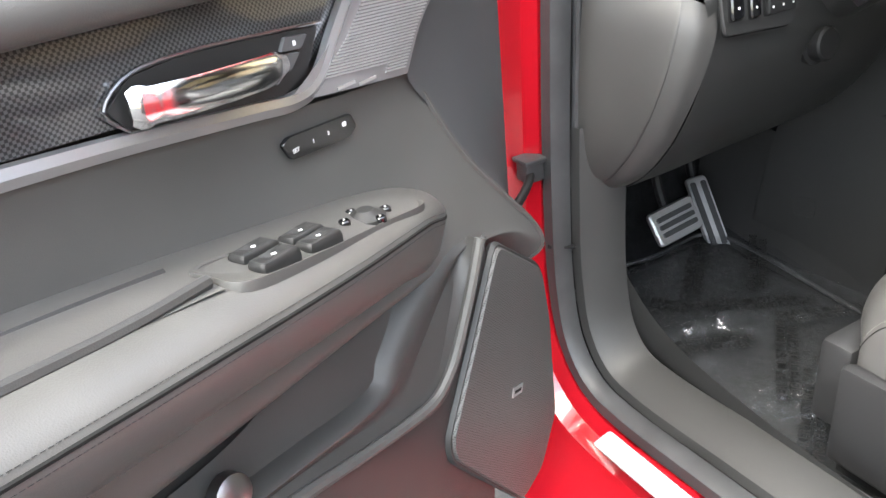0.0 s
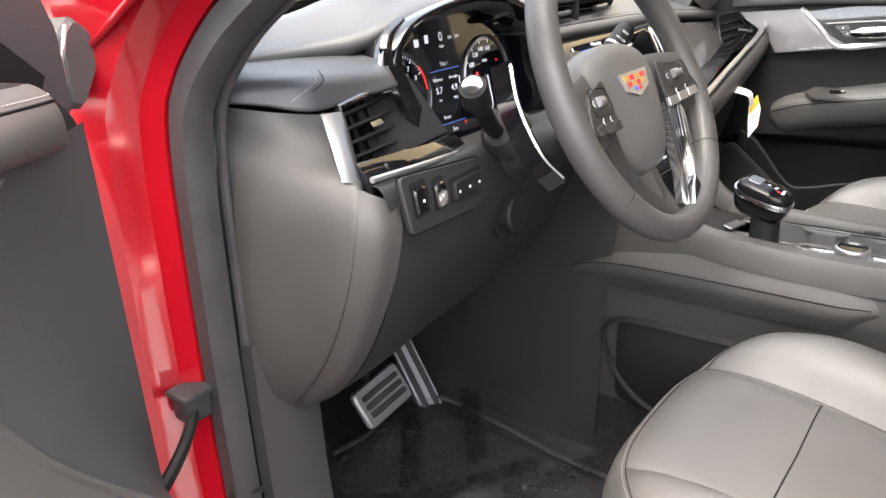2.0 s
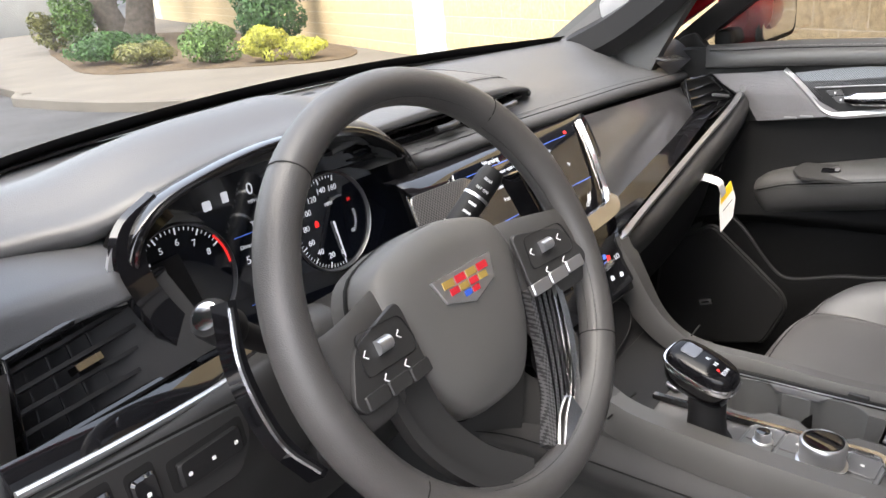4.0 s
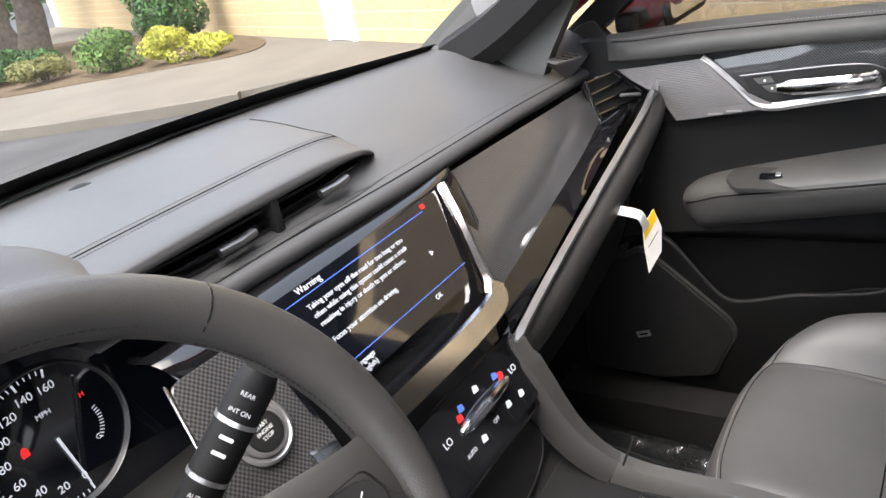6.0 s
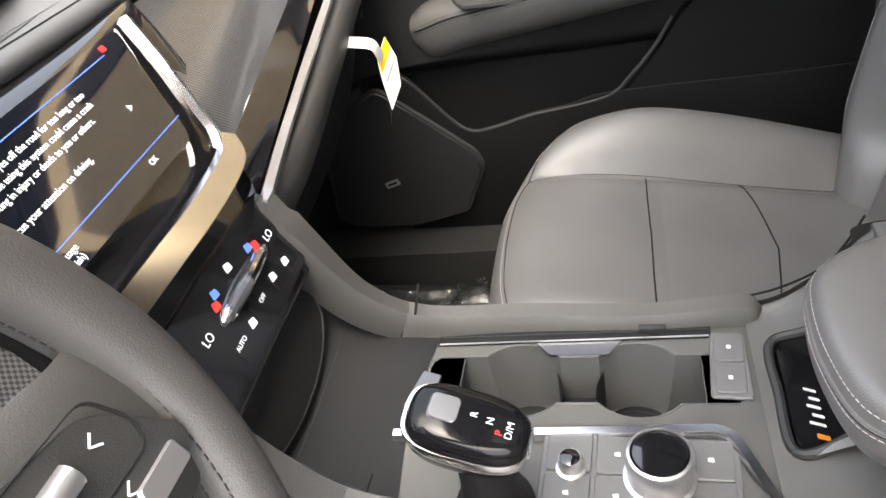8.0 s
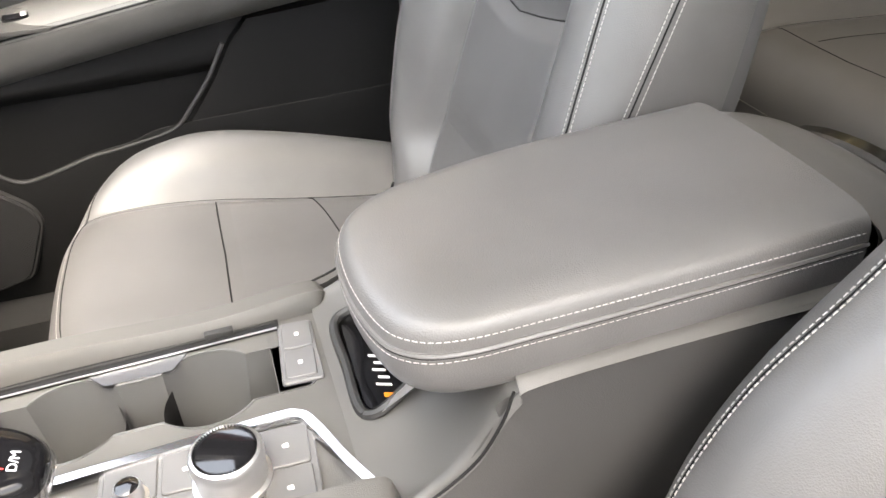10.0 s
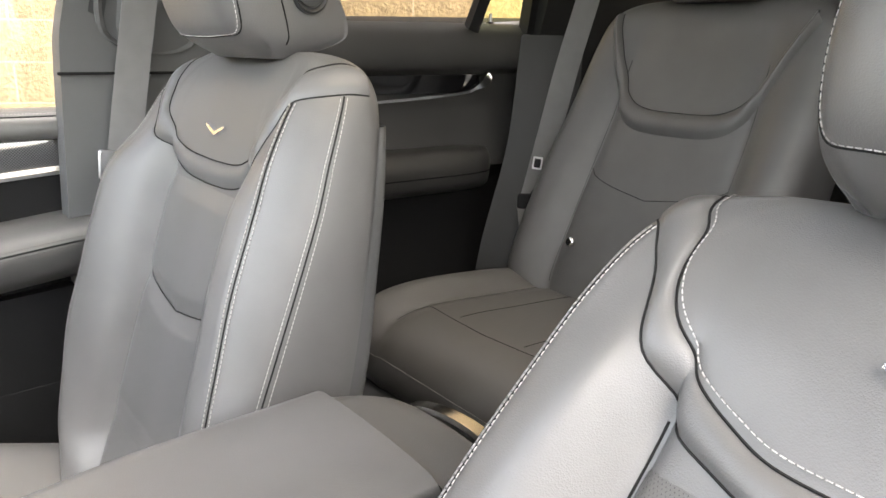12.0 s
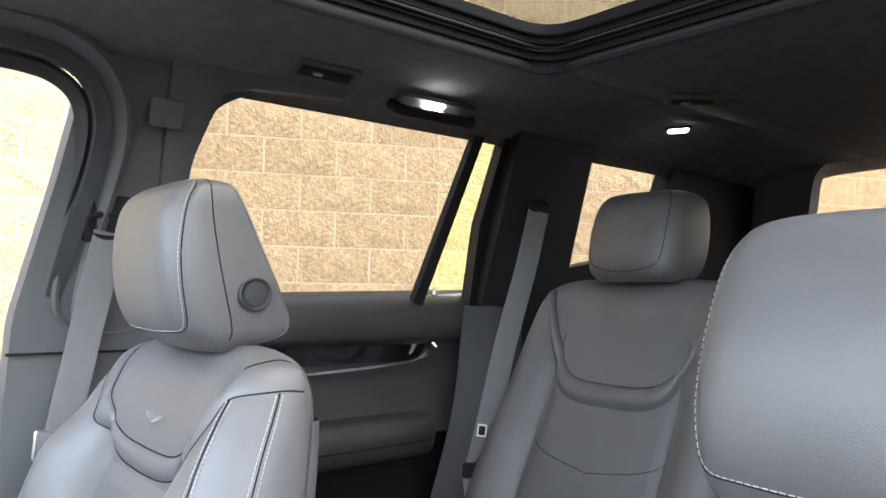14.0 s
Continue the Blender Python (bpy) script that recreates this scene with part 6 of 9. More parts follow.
CN = 120
rim = [cup_edge(6.2832 * k / CN) for k in range(CN)]
edge = [box_edge(6.2832 * k / CN) for k in range(CN)]
for x, y in ((.05, .1035), (.05, -.1035), (-.05, -.1035), (-.05, .1035)):
    edge[round(math.atan2(x, y) / 6.2832 * CN) % CN] = (x, y)
dk = bmesh.new()
loops = [[dk.verts.new((CX + x * k, CY + y * k, z)) for x, y in pts] for pts, k, z in ((edge, 1, DZ), (rim, 1.015, DZ), (rim, .99, DZ - .002))]
for a_, b_ in zip(loops, loops[1:]):
    for k in range(CN):
        dk.faces.new((a_[k], a_[(k + 1) % CN], b_[(k + 1) % CN], b_[k]))
part("cup_surround", dk, TRIM, con)
cw = bmesh.new()
loops = [[cw.verts.new((CX + x * k, CY + y * k, z)) for x, y in rim] for k, z in ((.99, DZ - .001), (.96, DZ - .03), (.91, DZ - .07), (.86, DZ - .078))]
for a_, b_ in zip(loops, loops[1:]):
    for k in range(CN):
        cw.faces.new((a_[k], a_[(k + 1) % CN], b_[(k + 1) % CN], b_[k]))
cw.faces.new(loops[-1])
cup = part("cup_holder", cw, GREYPL, con, "pair of round black cup wells joined by a pocket")
for sy in (-1, 1):
    part("cup_floor", lathe(Matrix.Translation((CX, CY + sy * .048, DZ - .0778)), [(.036, 0), (.035, .002), (.030, .002), (.029, .001), (.002, .001)], 32), DARKPL, cup)
    part("pocket_wall", sheet([[(CX + .026 * f, CY + sy * (.014 + .007 * abs(f) ** 2), z) for f in (-1, -.5, 0, .5, 1)] for z in (DZ - .018, DZ - .076)], 9, 3), DARKPL, cup)
part("pocket_floor", plate(Matrix.Translation((CX, CY, DZ - .055)), rect(.050, .030, .002), .002), DARKPL, cup)
part("cup_rim", hoop([V((CX + x * 1.002, CY + y * 1.002, DZ)) for x, y in rim], lambda i, p: [p + (p - V((CX, CY, DZ))).normalized() * (.0014 * math.cos(q)) + V((0, 0, .0011 * math.sin(q))) for q in [6.283 * j / 6 for j in range(6)]]), GREYPL, cup)
part("cup_bridge", plate(Matrix.Translation((0, 0, DZ - .001)), rounded([(.0995, .283), (.1185, .270), (.1185, .350), (.0995, .335)], .004), .0022, .0006), TRIM_SILVER, con, "satin bar between the cups")
part("tambour_slot", plate(Matrix.Translation((0, 0, .7385)), [(.119, .195), (.142, .195), (.134, .44), (.113, .44)], .0025), DARKPL, con)
for o in (.006, .013):
    part("tambour_line", sweep([(.121 + o, .197, .7415), (.114 + o, .438, .7415)], [(-.0008, 0), (.0008, 0), (.0006, .0014), (-.0006, .0014)]), PLASTIC, con)
part("tambour_edge", sweep([(.1195, .197, .7405), (.1130, .438, .7405)], [(-.0006, 0), (.0006, 0), (.0005, .0012), (-.0005, .0012)]), SATIN, con)
part("tambour_clip", block((.124, .232, .7405), (.134, .256, .7465), .001), PLASTIC, con)
# silver trim round the control field
part("control_chrome", sweep(curve([(.006, .46, .7425), (.008, .36, .7425), (.014, .225, .7425), (.012, .197, .7425), (-.004, .186, .7425), (-.04, .172, .7425), (-.072, .158, .744)], 40), [(-.0055, -.002), (.0055, -.002), (.0035, .0035), (-.0035, .0035)]), CHROME, con, "chrome strip round the control field")
CP = Matrix.Translation((-.030, .263, DZ)) @ Matrix.Rotation(radians(-3), 4, "Z")
pad = part("control_pad", plate(CP, rect(.078, .146, .008), .004, .001), PAD, con, "dark grey control keys round a metal dial")
for x0, x1, y0, y1 in ((-.036, -.001, .034, .069), (.001, .036, .034, .069), (-.036, -.001, -.001, .031), (.001, .036, -.001, .031), (-.036, -.001, -.069, -.036), (.001, .036, -.069, -.036)):
    k = part("key", plate(CP @ Matrix.Translation((0, 0, .0035)), rounded([(x0, y0), (x1, y0), (x1, y1), (x0, y1)], .003), .0025, .0008), PAD, pad)
    part("symbol", plate(CP @ Matrix.Translation(((x0 + x1) / 2, (y0 + y1) / 2, .0061)), rounded([(-.002, -.0024), (.002, -.0018), (.0012, .0024), (-.0018, .0018)], .0006), .0003), WHITE, k)
dial = part("control_dial", lathe(Matrix.Translation((-.030, .247, DZ + .004)), [(.0265, 0), (.0265, .003), (.0235, .004), (.0235, .018), (.0245, .021), (.0245, .027), (.0232, .0295), (.0212, .0305), (.0205, .029)], 48, True, False), SATIN, con, "knurled silver rotary dial with a glossy top")
part("dial_top", lathe(Matrix.Translation((-.030, .247, DZ + .0310)), [(.0206, 0), (.0202, .0026), (.010, .0031), (.001, .0031)], 40), PIANO, dial)
kn = bmesh.new()
for k in range(60):
    plate(Matrix.Translation((-.030, .247, DZ + .0338)) @ Matrix.Rotation(6.283 * k / 60, 4, "Z") @ Matrix.Translation((.0192, 0, 0)), [(0, -.0006), (.0016, -.0004), (.0016, .0004), (0, .0006)], .0012, 0, kn)
part("knurling", kn, PIANO, dial, smooth=0)
md = part("mode_knob", lathe(Matrix.Translation((-.024, .312, DZ + .004)), [(.0115, 0), (.0115, .003), (.0090, .004), (.0090, .013), (.0080, .015)], 32), SATIN, con, "small silver knob with a glossy top")
part("knob_top", lathe(Matrix.Translation((-.024, .312, DZ + .0192)), [(.0078, 0), (.006, .001), (.001, .001)], 24), PIANO, md)
# seat heater keys and phone slot
BP = Matrix.Translation((.087, .187, DZ)) @ Matrix.Rotation(radians(-4), 4, "Z")
bp_ = part("button_plate", plate(BP, rounded([(-.038, -.020), (.036, -.016), (.036, .012), (-.038, .013)], .004), .003, .001), PAD, con)
for x in (-.018, .017):
    k = part("key", plate(BP @ Matrix.Translation((x, -.003, .0025)), rect(.032, .024, .003), .002, .0007), PAD, bp_)
    part("symbol", plate(BP @ Matrix.Translation((x, -.003, .0046)), rect(.004, .0035, .0008), .0003), WHITE, k)
slot_rim = curve([(-.006, .150, .7435), (.05, .152, .7425), (.104, .150, .7445), (.108, .120, .757), (.106, .086, .795), (.05, .084, .792), (-.004, .086, .800), (-.008, .118, .762)], 72, True)
well = bmesh.new()
loops = [[well.verts.new((.05 + (p.x - .05) * k, .120 + (p.y - .120) * k, p.z - d)) for p in slot_rim] for k, d in ((1.02, -.0012), (.97, .004), (.93, .030), (.90, .050))]
for a_, b_ in zip(loops, loops[1:]):
    for k in range(72):
        well.faces.new((a_[k], a_[(k + 1) % 72], b_[(k + 1) % 72], b_[k]))
well.faces.new(loops[-1])
slot = part("phone_slot", well, DARKPL, con, "dark slot ahead of the lid")
part("slot_rim", tube([(q.x, q.y, q.z + .0005) for q in slot_rim] + [slot_rim[0]], .0042, 8), PLASTIC, slot, "grey rim round the slot")
SL = at_frame((.045, .127, .7385), (1, -.02, .01), (0, -.35, .94))
part("slot_floor", plate(SL, rounded([(-.049, -.020), (.053, -.020), (.053, .022), (-.049, .022)], .006), .001), PIANO, slot)
for k, w in enumerate((.016, .012, .014, .011, .013)):
    part("print_line", plate(SL @ Matrix.Translation((-.022 + .0085 * k, .002 - .002 * (k % 2), .0012)), rect(.0028, w * .8, .001), .0003), WHITE, slot)
part("orange_mark", plate(SL @ Matrix.Translation((-.034, .000, .0012)), rect(.005, .010, .001), .0003), mat("orange_print", (.8, .25, .02), .5, 0, .02, 9, 0), slot)
part("slot_trim", sheet([[(-.0085, .140, .7500), (-.0095, .118, .7680), (-.006, .098, .7875), (.0, .082, .812)], [(-.0145, .139, .7515), (-.020, .117, .7715), (-.026, .098, .7920), (-.034, .082, .818)]], 15, 7), SATIN, con, "satin trim beside the slot")
# bin ahead of the selector
part("front_bin", Loft([[(.02 + w * math.cos(a) * (1 if abs(math.cos(a)) < .9 else 1), y + h * .35 * math.sin(a), z + h * math.sin(a)) for a in [6.283 * j / 14 for j in range(14)]] for w, y, z, h in ((.098, .548, .800, .038), (.092, .552, .798, .034), (.085, .62, .785, .03), (.06, .66, .78, .02))], True).bm(36, 14, True), DARKPL, con, "open bin ahead of the gear selector")
part("bin_surround", sheet([[(-.100, .575, .845), (.02, .580, .845), (.140, .575, .845)], [(-.100, .575, .80), (.02, .590, .79), (.140, .575, .80)], [(-.098, .525, .757), (.02, .535, .752), (.136, .525, .757)], [(-.095, .44, .740), (.02, .45, .739), (.132, .44, .740)]], 21, 17), DARKPL, con)
part("bin_stitching", stitches(curve([(-.07, .522, .775), (.02, .523, .768), (.11, .522, .775)], 20), (0, -.6, .6), .006, .004, .0006), PLASTIC, con)
part("bin_chrome", plate(at_frame((.050, .442, .7445), (1, -.25, 0), (0, -.15, 1)), rect(.045, .018, .003), .004, .001), TRIM_SILVER, con)

# ---- gear selector ----
gs = thing("gear_selector", (-.05, .375, .742), "gloss black gear selector with chrome edge on a dark boot", "gear selector")
part("boot", lathe(Matrix.Translation((-.058, .366, .742)), [(.030, 0), (.029, .008), (.023, .018), (.021, .04), (.022, .085)], 28), DARKPL, gs)
GF = at_frame((-.064, .376, .848), (.12, 1, .25), (-.22, -.25, 1)) @ Matrix.Translation((-.0055, .004, 0))
egg = [(.0415 * math.copysign(abs(math.cos(a)) ** .62, math.cos(a)) - .002, math.copysign(abs(math.sin(a)) ** .62, math.sin(a)) * (1 - .12 * (math.cos(a) < 0) * abs(math.cos(a)))) for a in [6.283 * (j + .5) / 24 for j in range(24)]]
head = Loft([[GF @ V((x * k, w * y, h)) for x, y in egg] for w, h, k in ((.012, -.040, .7), (.019, -.030, .88), (.0238, -.012, .99), (.0250, .0, 1.0), (.0232, .009, .96), (.019, .0145, .84), (.010, .0172, .55), (.003, .0178, .2))], True)
part("head", head.bm(48, 22, True), SELECTOR, gs, "gloss black selector head")
part("chrome_edge", hoop([head.at(24 * k / 60, 2.9) for k in range(60)], lambda i, p: [p + (p - GF.translation).normalized() * (.0020 * math.cos(q)) + V((0, 0, .0045 * math.sin(q))) for q in [6.283 * j / 6 for j in range(6)]]), CHROME, gs, "chrome band round the head")
part("release_button", plate(GF @ Matrix.Translation((.0150, -.001, .0150)), rect(.021, .019, .005), .0032, .001), TRIM_SILVER, gs, "silver unlock button")
for s, x, y, c in (("R", -.003, -.0015, GLOW_W), ("N", -.0138, .0, GLOW_W), ("P", -.021, .0065, GLOW_R), ("D/M", -.027, .003, GLOW_W)):
    lettering(s, GF @ Matrix.Translation((x - .002, y, .0178)) @ Matrix.Rotation(radians(-90), 4, "Z"), .0068, c, gs)

# ---- armrest ----
arm = thing("armrest", (0, 0, .83), "wide padded black leather armrest with double white stitching", "armrest")


def arm_outline(k, dy=0.0):
    base = [(-.097, -.170), (-.100, -.06), (-.102, .06), (-.101, .106), (-.092, .132), (-.070, .147), (-.02, .154), (.03, .148), (.055, .125), (.070, .085), (.088, 0), (.104, -.170)]
    return [(x * k, -.17 + (y + .17) * (1 + dy / .324)) for x, y in base]


al = []
for k, z, dy in ((.92, .832, -.016), (.965, .838, -.008), (.993, .850, -.002), (1.0, .862, .0), (1.0, .868, .0), (.996, .872, -.001), (.988, .880, -.003), (.962, .8865, -.007), (.915, .890, -.014), (.80, .8930, -.032), (.60, .8945, -.062), (.40, .8955, -.092), (.20, .8960, -.122), (.0, .8960, -.150)):
    al.append([(x, y, z - .12 * max(0, y - .06) ** 2) for x, y in arm_outline(k, dy)])
AL = Loft(al)
part("pad", AL.bm(77, 79), SEAT, arm, "padded black leather lid", 180)
# near-black strip painted as the shade between the pad and the rear lid
part("pad_gap_shade", sheet([[(-.106, -.170, .866), (-.09, -.170, .887), (0, -.170, .893), (.09, -.170, .887), (.103, -.170, .866)], [(-.107, -.172, .86), (-.09, -.174, .884), (0, -.174, .890), (.09, -.174, .884), (.103, -.172, .86)]], 21, 3), SEAM, arm)
part("piping", tube([AL.at(11 * k / 120, 4.75) for k in range(121)], .0018, 6), SEAT, arm)
part("piping_groove", tube([AL.at(11 * k / 120, 4.35) for k in range(121)], .0010, 5), SEAM, arm)
for v in (3.6, 5.75):
    part("stitching", stitches([AL.at(.05 + 10.9 * k / 160, v) for k in range(161)], (0, 0, 1) if v > 5 else (-.6, .2, .4), .0068, .0048, .0007, .0012), THREAD, arm, "pale double stitching")
part("rear_lid", sheet([[(-.107, -.174, .835), (-.106, -.174, .862), (-.09, -.174, .884), (0, -.174, .889), (.09, -.174, .884), (.103, -.174, .862), (.104, -.174, .835)], [(-.104, -.225, .83), (-.103, -.225, .852), (-.088, -.225, .872), (0, -.225, .877), (.088, -.225, .872), (.100, -.225, .852), (.101, -.225, .83)], [(-.09, -.250, .825), (-.088, -.252, .840), (-.075, -.256, .856), (0, -.258, .862), (.075, -.256, .856), (.088, -.252, .840), (.09, -.250, .825)], [(-.085, -.258, .80), (-.08, -.262, .80), (-.06, -.266, .80), (0, -.268, .80), (.06, -.266, .80), (.08, -.262, .80), (.085, -.258, .80)]], 31, 17), SEAT, arm, "leather rear end of the console lid")
part("rear_chrome", sweep(curve([(.075, -.262, .856), (.05, -.268, .862), (.0, -.271, .866), (-.06, -.269, .862)], 16), [(-.007, -.003), (.007, -.003), (.007, .003), (-.007, .003)]), CHROME, arm, "chrome vent trim behind the lid")
part("rear_vent", block((-.08, -.285, .60), (.08, -.262, .80), .008), DARKPL, con)
# ---- seats ----
SIDE_SEAT = mat("seat_side_plastic", (0.018, 0.018, 0.019), 0.55, 0, 0.1, 8, 0.2, 900)


def back_section(cx, v, spec):
    """Half-mirrored section of a backrest at one height: points run from the front centre round to the back centre."""
    y0, z, w, bol, thick, valley = spec
    half = [(0, 0), (.075 * w / .245, .001), (.118 * w / .245, .0), (.138 * w / .245, -valley), (.165 * w / .245, bol * .55), (.196 * w / .245, bol), (.228 * w / .245, bol * .72), (.243 * w / .245, bol * .1 - .012), (w, -.055), (w * .985, -thick * .75), (w * .90, -thick * .97), (w * .5, -thick), (0, -thick * 1.02)]
    pts = [(cx - x, y0 + d, z) for x, d in reversed(half)] + [(cx + x, y0 + d, z) for x, d in half[1:-1]]
    return pts


def flank_section(cx, spec, door):
    """A front backrest's section at one height, from the back centre round the front: a flat insert, a raised bolster, two stitched edges and a flat
    flank. The bolster on the door's side (door: +1 or -1) stands a little wider."""
    z, yc, o1, y1, o2, y2, yb = spec
    k = min(1, o1 / .19)

    m = min(1, max(0, (1.10 - z) / .06))  # the yoke above is smooth: no valley, no wider bolster
    rise = y1 - yc

    def half(w, d):
        w, d = w * m, d * m
        e = rise + d
        flat_ = [(0, 0), (.06 * k, .001), (.108 * k, -.001), (.122 * k, -.008), (.145 * k, e * .5 + .006), (o1 + w - .040 * k, e + .007), (o1 + w - .016 * k, e + .006)]
        soft_ = [(0, 0), (.06 * k, .10 * e), (.108 * k, .32 * e), (.122 * k, .42 * e), (.145 * k, .60 * e), (o1 - .034 * k, .80 * e), (o1 - .014 * k, .95 * e)]
        return [(p[0] * m + q[0] * (1 - m), yc + p[1] * m + q[1] * (1 - m)) for p, q in zip(flat_, soft_)] + [(o1 + w, y1 + d),
                ((o1 + o2 + w) / 2 + .005, (y1 + d + y2) / 2 + .002), (o2 + w, y2), (o2 + .003, y2 * .6 + yb * .4), (o2, yb + .012), (o2 - .018, yb), (o2 * .5, yb - .005), (0, yb - .005)]

    lo, hi = half(*((.020, .022) if door < 0 else (0, 0))), half(*((.020, .022) if door > 0 else (0, 0)))
    return [(cx - x, y, z) for x, y in reversed(lo)] + [(cx + x, y, z) for x, y in hi[1:-1]]


def front_seat(name, cx, dy, dz, label, inner, recline=0.0, insert=SEAT, shift=(0, 0), drop=0.0):
    """inner: +1 when the console lies on the seat's right, -1 on its left."""
    root = thing(name, (cx, .1 + dy, .36), label, "car seat", "front seats")
    tilt = Matrix.Translation((0, -.05 + dy + shift[0], .68 + dz + shift[1])) @ Matrix.Rotation(radians(recline), 4, "X") @ Matrix.Translation((0, .05 - dy, -.68 - dz))
    # backrest: height, front centre, first and second stitched edge, back
    S = [(.60, -.020, .130, -.030, .145, -.065, -.15), (.66, -.040, .160, -.040, .175, -.075, -.17), (.70, -.060, .190, -.047, .205, -.080, -.19), (.76, -.085, .210, -.062, .232, -.094, -.21), (.83, -.108, .215, -.077, .240, -.114, -.230), (.90, -.131, .209, -.098, .240, -.140, -.245), (.97, -.154, .204, -.119, .237, -.168, -.256), (1.04, -.176, .199, -.146, .232, -.196, -.268), (1.09, -.190, .194, -.166, .225, -.214, -.276), (1.13, -.203, .188, -.188, .216, -.231, -.282), (1.155, -.215, .179, -.208, .205, -.243, -.284), (1.175, -.233, .160, -.229, .184, -.254, -.282), (1.187, -.248, .120, -.246, .140, -.260, -.276), (1.191, -.258, .050, -.258, .060, -.263, -.268)]
    L = Loft([[tilt @ (V(q) + V((0, dy, dz))) for q in flank_section(cx, r, -inner)] for r in S], True)
    part("backrest", L.bm(112, 60, True), SEAT, root, "black leather backrest with raised bolsters")
    C = 14
    heights = [r[0] for r in S]

    def vz(z):
        """The row index at a height of the upright backrest."""
        for i, (p, q) in enumerate(zip(heights, heights[1:])):
            if z <= q:
                return i + (z - p) / (q - p)
        return len(heights) - 1

    def line(a_v, r=.0008, m=SEAM, nm="seam"):
        return part(nm, tube([L.at(a, v) for a, v in a_v], r, 5), m, root)

    face = 1 if (L.at(C + .15, 5) - L.at(C - .15, 5)).cross(L.at(C, 5.1) - L.at(C, 4.9)).y > 0 else -1

    def normal(a, v):
        n_ = (L.at(a + .15, v) - L.at(a - .15, v)).cross(L.at(a, v + .1) - L.at(a, v - .1)).normalized()
        return n_ * face

    for s in (-1, 1):
        line([(C + s * 3.0, vz(.72 + (.345 - drop) * k / 40)) for k in range(41)], .0010)
        for at_, top in ((7.0, 1.143), (9.0, 1.150)):
            vs = [vz(.70 + (top - .70) * k / 110) for k in range(111)]
            line([(C + s * at_, v) for v in vs], .0010)
            for o in (-.16, .16):
                part("stitching", stitches([L.at(C + s * (at_ + o), v) for v in vs], normal(C + s * (at_ + o), 5), .0072, .0052, .0011, .0005), THREAD, root, "pale stitching")
    # shoulder yoke: a wide V, with a raised padded band under it
    vee = [(10.4, 1.176), (9.0, 1.179), (7.3, 1.175), (6.2, 1.162), (5.2, 1.141), (4.3, 1.117), (2.9, 1.094), (1.9, 1.078), (1.2, 1.069), (.3, 1.066)]
    low = [(10.6, 1.150), (9.0, 1.152), (7.2, 1.146), (6.4, 1.132), (5.6, 1.111), (4.6, 1.087), (3.1, 1.067), (1.9, 1.052), (1.2, 1.044), (.3, 1.041)]
    inset = .85 if drop else 0
    vee, low = [[(a - inset * min(1, max(0, (7.3 - a) / 1.1), max(0, (a - .3) / 3.2)), vz(z - drop * min(1, max(0, (7 - a) / 3)))) for a, z in p] for p in (vee, low)]
    vv = curve([(C - a, v, 0) for a, v in vee] + [(C + a, v, 0) for a, v in reversed(vee)], 130)
    lv = curve([(C - a, v, 0) for a, v in low] + [(C + a, v, 0) for a, v in reversed(low)], 130)
    yk = bmesh.new()
    g = []
    for p, q in zip(vv, lv):
        r = []
        for j in range(9):
            f = j / 8
            a_, v_ = p.x * (1 - f) + q.x * f, p.y * (1 - f) + q.y * f
            r.append(yk.verts.new(L.at(a_, v_) + normal(a_, v_) * (.0060 * math.sin(math.pi * f) ** .6 - .001)))
        g.append(r)
    for a, b in zip(g, g[1:]):
        for j in range(8):
            yk.faces.new((a[j], a[j + 1], b[j + 1], b[j]))
    part("yoke_band", yk, SEAT, root, "padded leather band below the shoulder yoke")
    part("yoke_seam", tube([L.at(p.x, p.y) + normal(p.x, p.y) * .0002 for p in vv], .0009, 5), SEAM, root)
    part("band_seam", tube([L.at(p.x, p.y) + normal(p.x, p.y) * .0001 for p in lv], .0009, 5), SEAM, root)
    if inner > 0:
        part("yoke_stitching", stitches([L.at(p.x * .985 + C * .015, p.y + .12) + normal(p.x, p.y) * .0008 for p in vv], (0, .93, .3), .0072, .0052, .0010), THREAD, root, "pale stitching")
    # insert, two padded panels that meet in a shallow V
    ins = bmesh.new()
    g = []
    for i in range(101):
        r = []
        for j in range(33):
            f = -1 + 2 * j / 32
            z = .73 + (1.040 - drop - .73) * i / 100
            waist = .926 - .032 * (1 - abs(f)) ** .8
            d = min(1, (1 - abs(f)) * 5, i / 10.0, (100 - i) / 7.5) * min(1, .1 + abs(z - waist) * 45)
            r.append(ins.verts.new(L.at(C + 2.95 * f, vz(z)) + V((0, .0065 * d - .0008, 0))))
        g.append(r)
    for a, b in zip(g, g[1:]):
        for j in range(32):
            ins.faces.new((a[j], a[j + 1], b[j + 1], b[j]))
    part("back_insert", ins, insert, root, "leather backrest insert")
    line([(C + 2.95 * f, vz(.926 - .032 * (1 - abs(f)) ** .8)) for f in [-1 + 2 * k / 40 for k in range(41)]], .0011, SEAM, "waist_seam")
    # chevron mark
    o = L.at(C, vz(1.100)) + V((0, .0015, 0))
    for s in (-1, 1):
        part("chevron_mark", sweep([o + V((s * -.001, .002, -.004)), o + V((s * .027, .001, .0050))], [(-.0032, -.0030), (.0032, -.0030), (.0022, .0030), (-.0022, .0030)], up=(0, 1, .2), scale=[1, .7]), CHROME, root, "small chrome chevron")
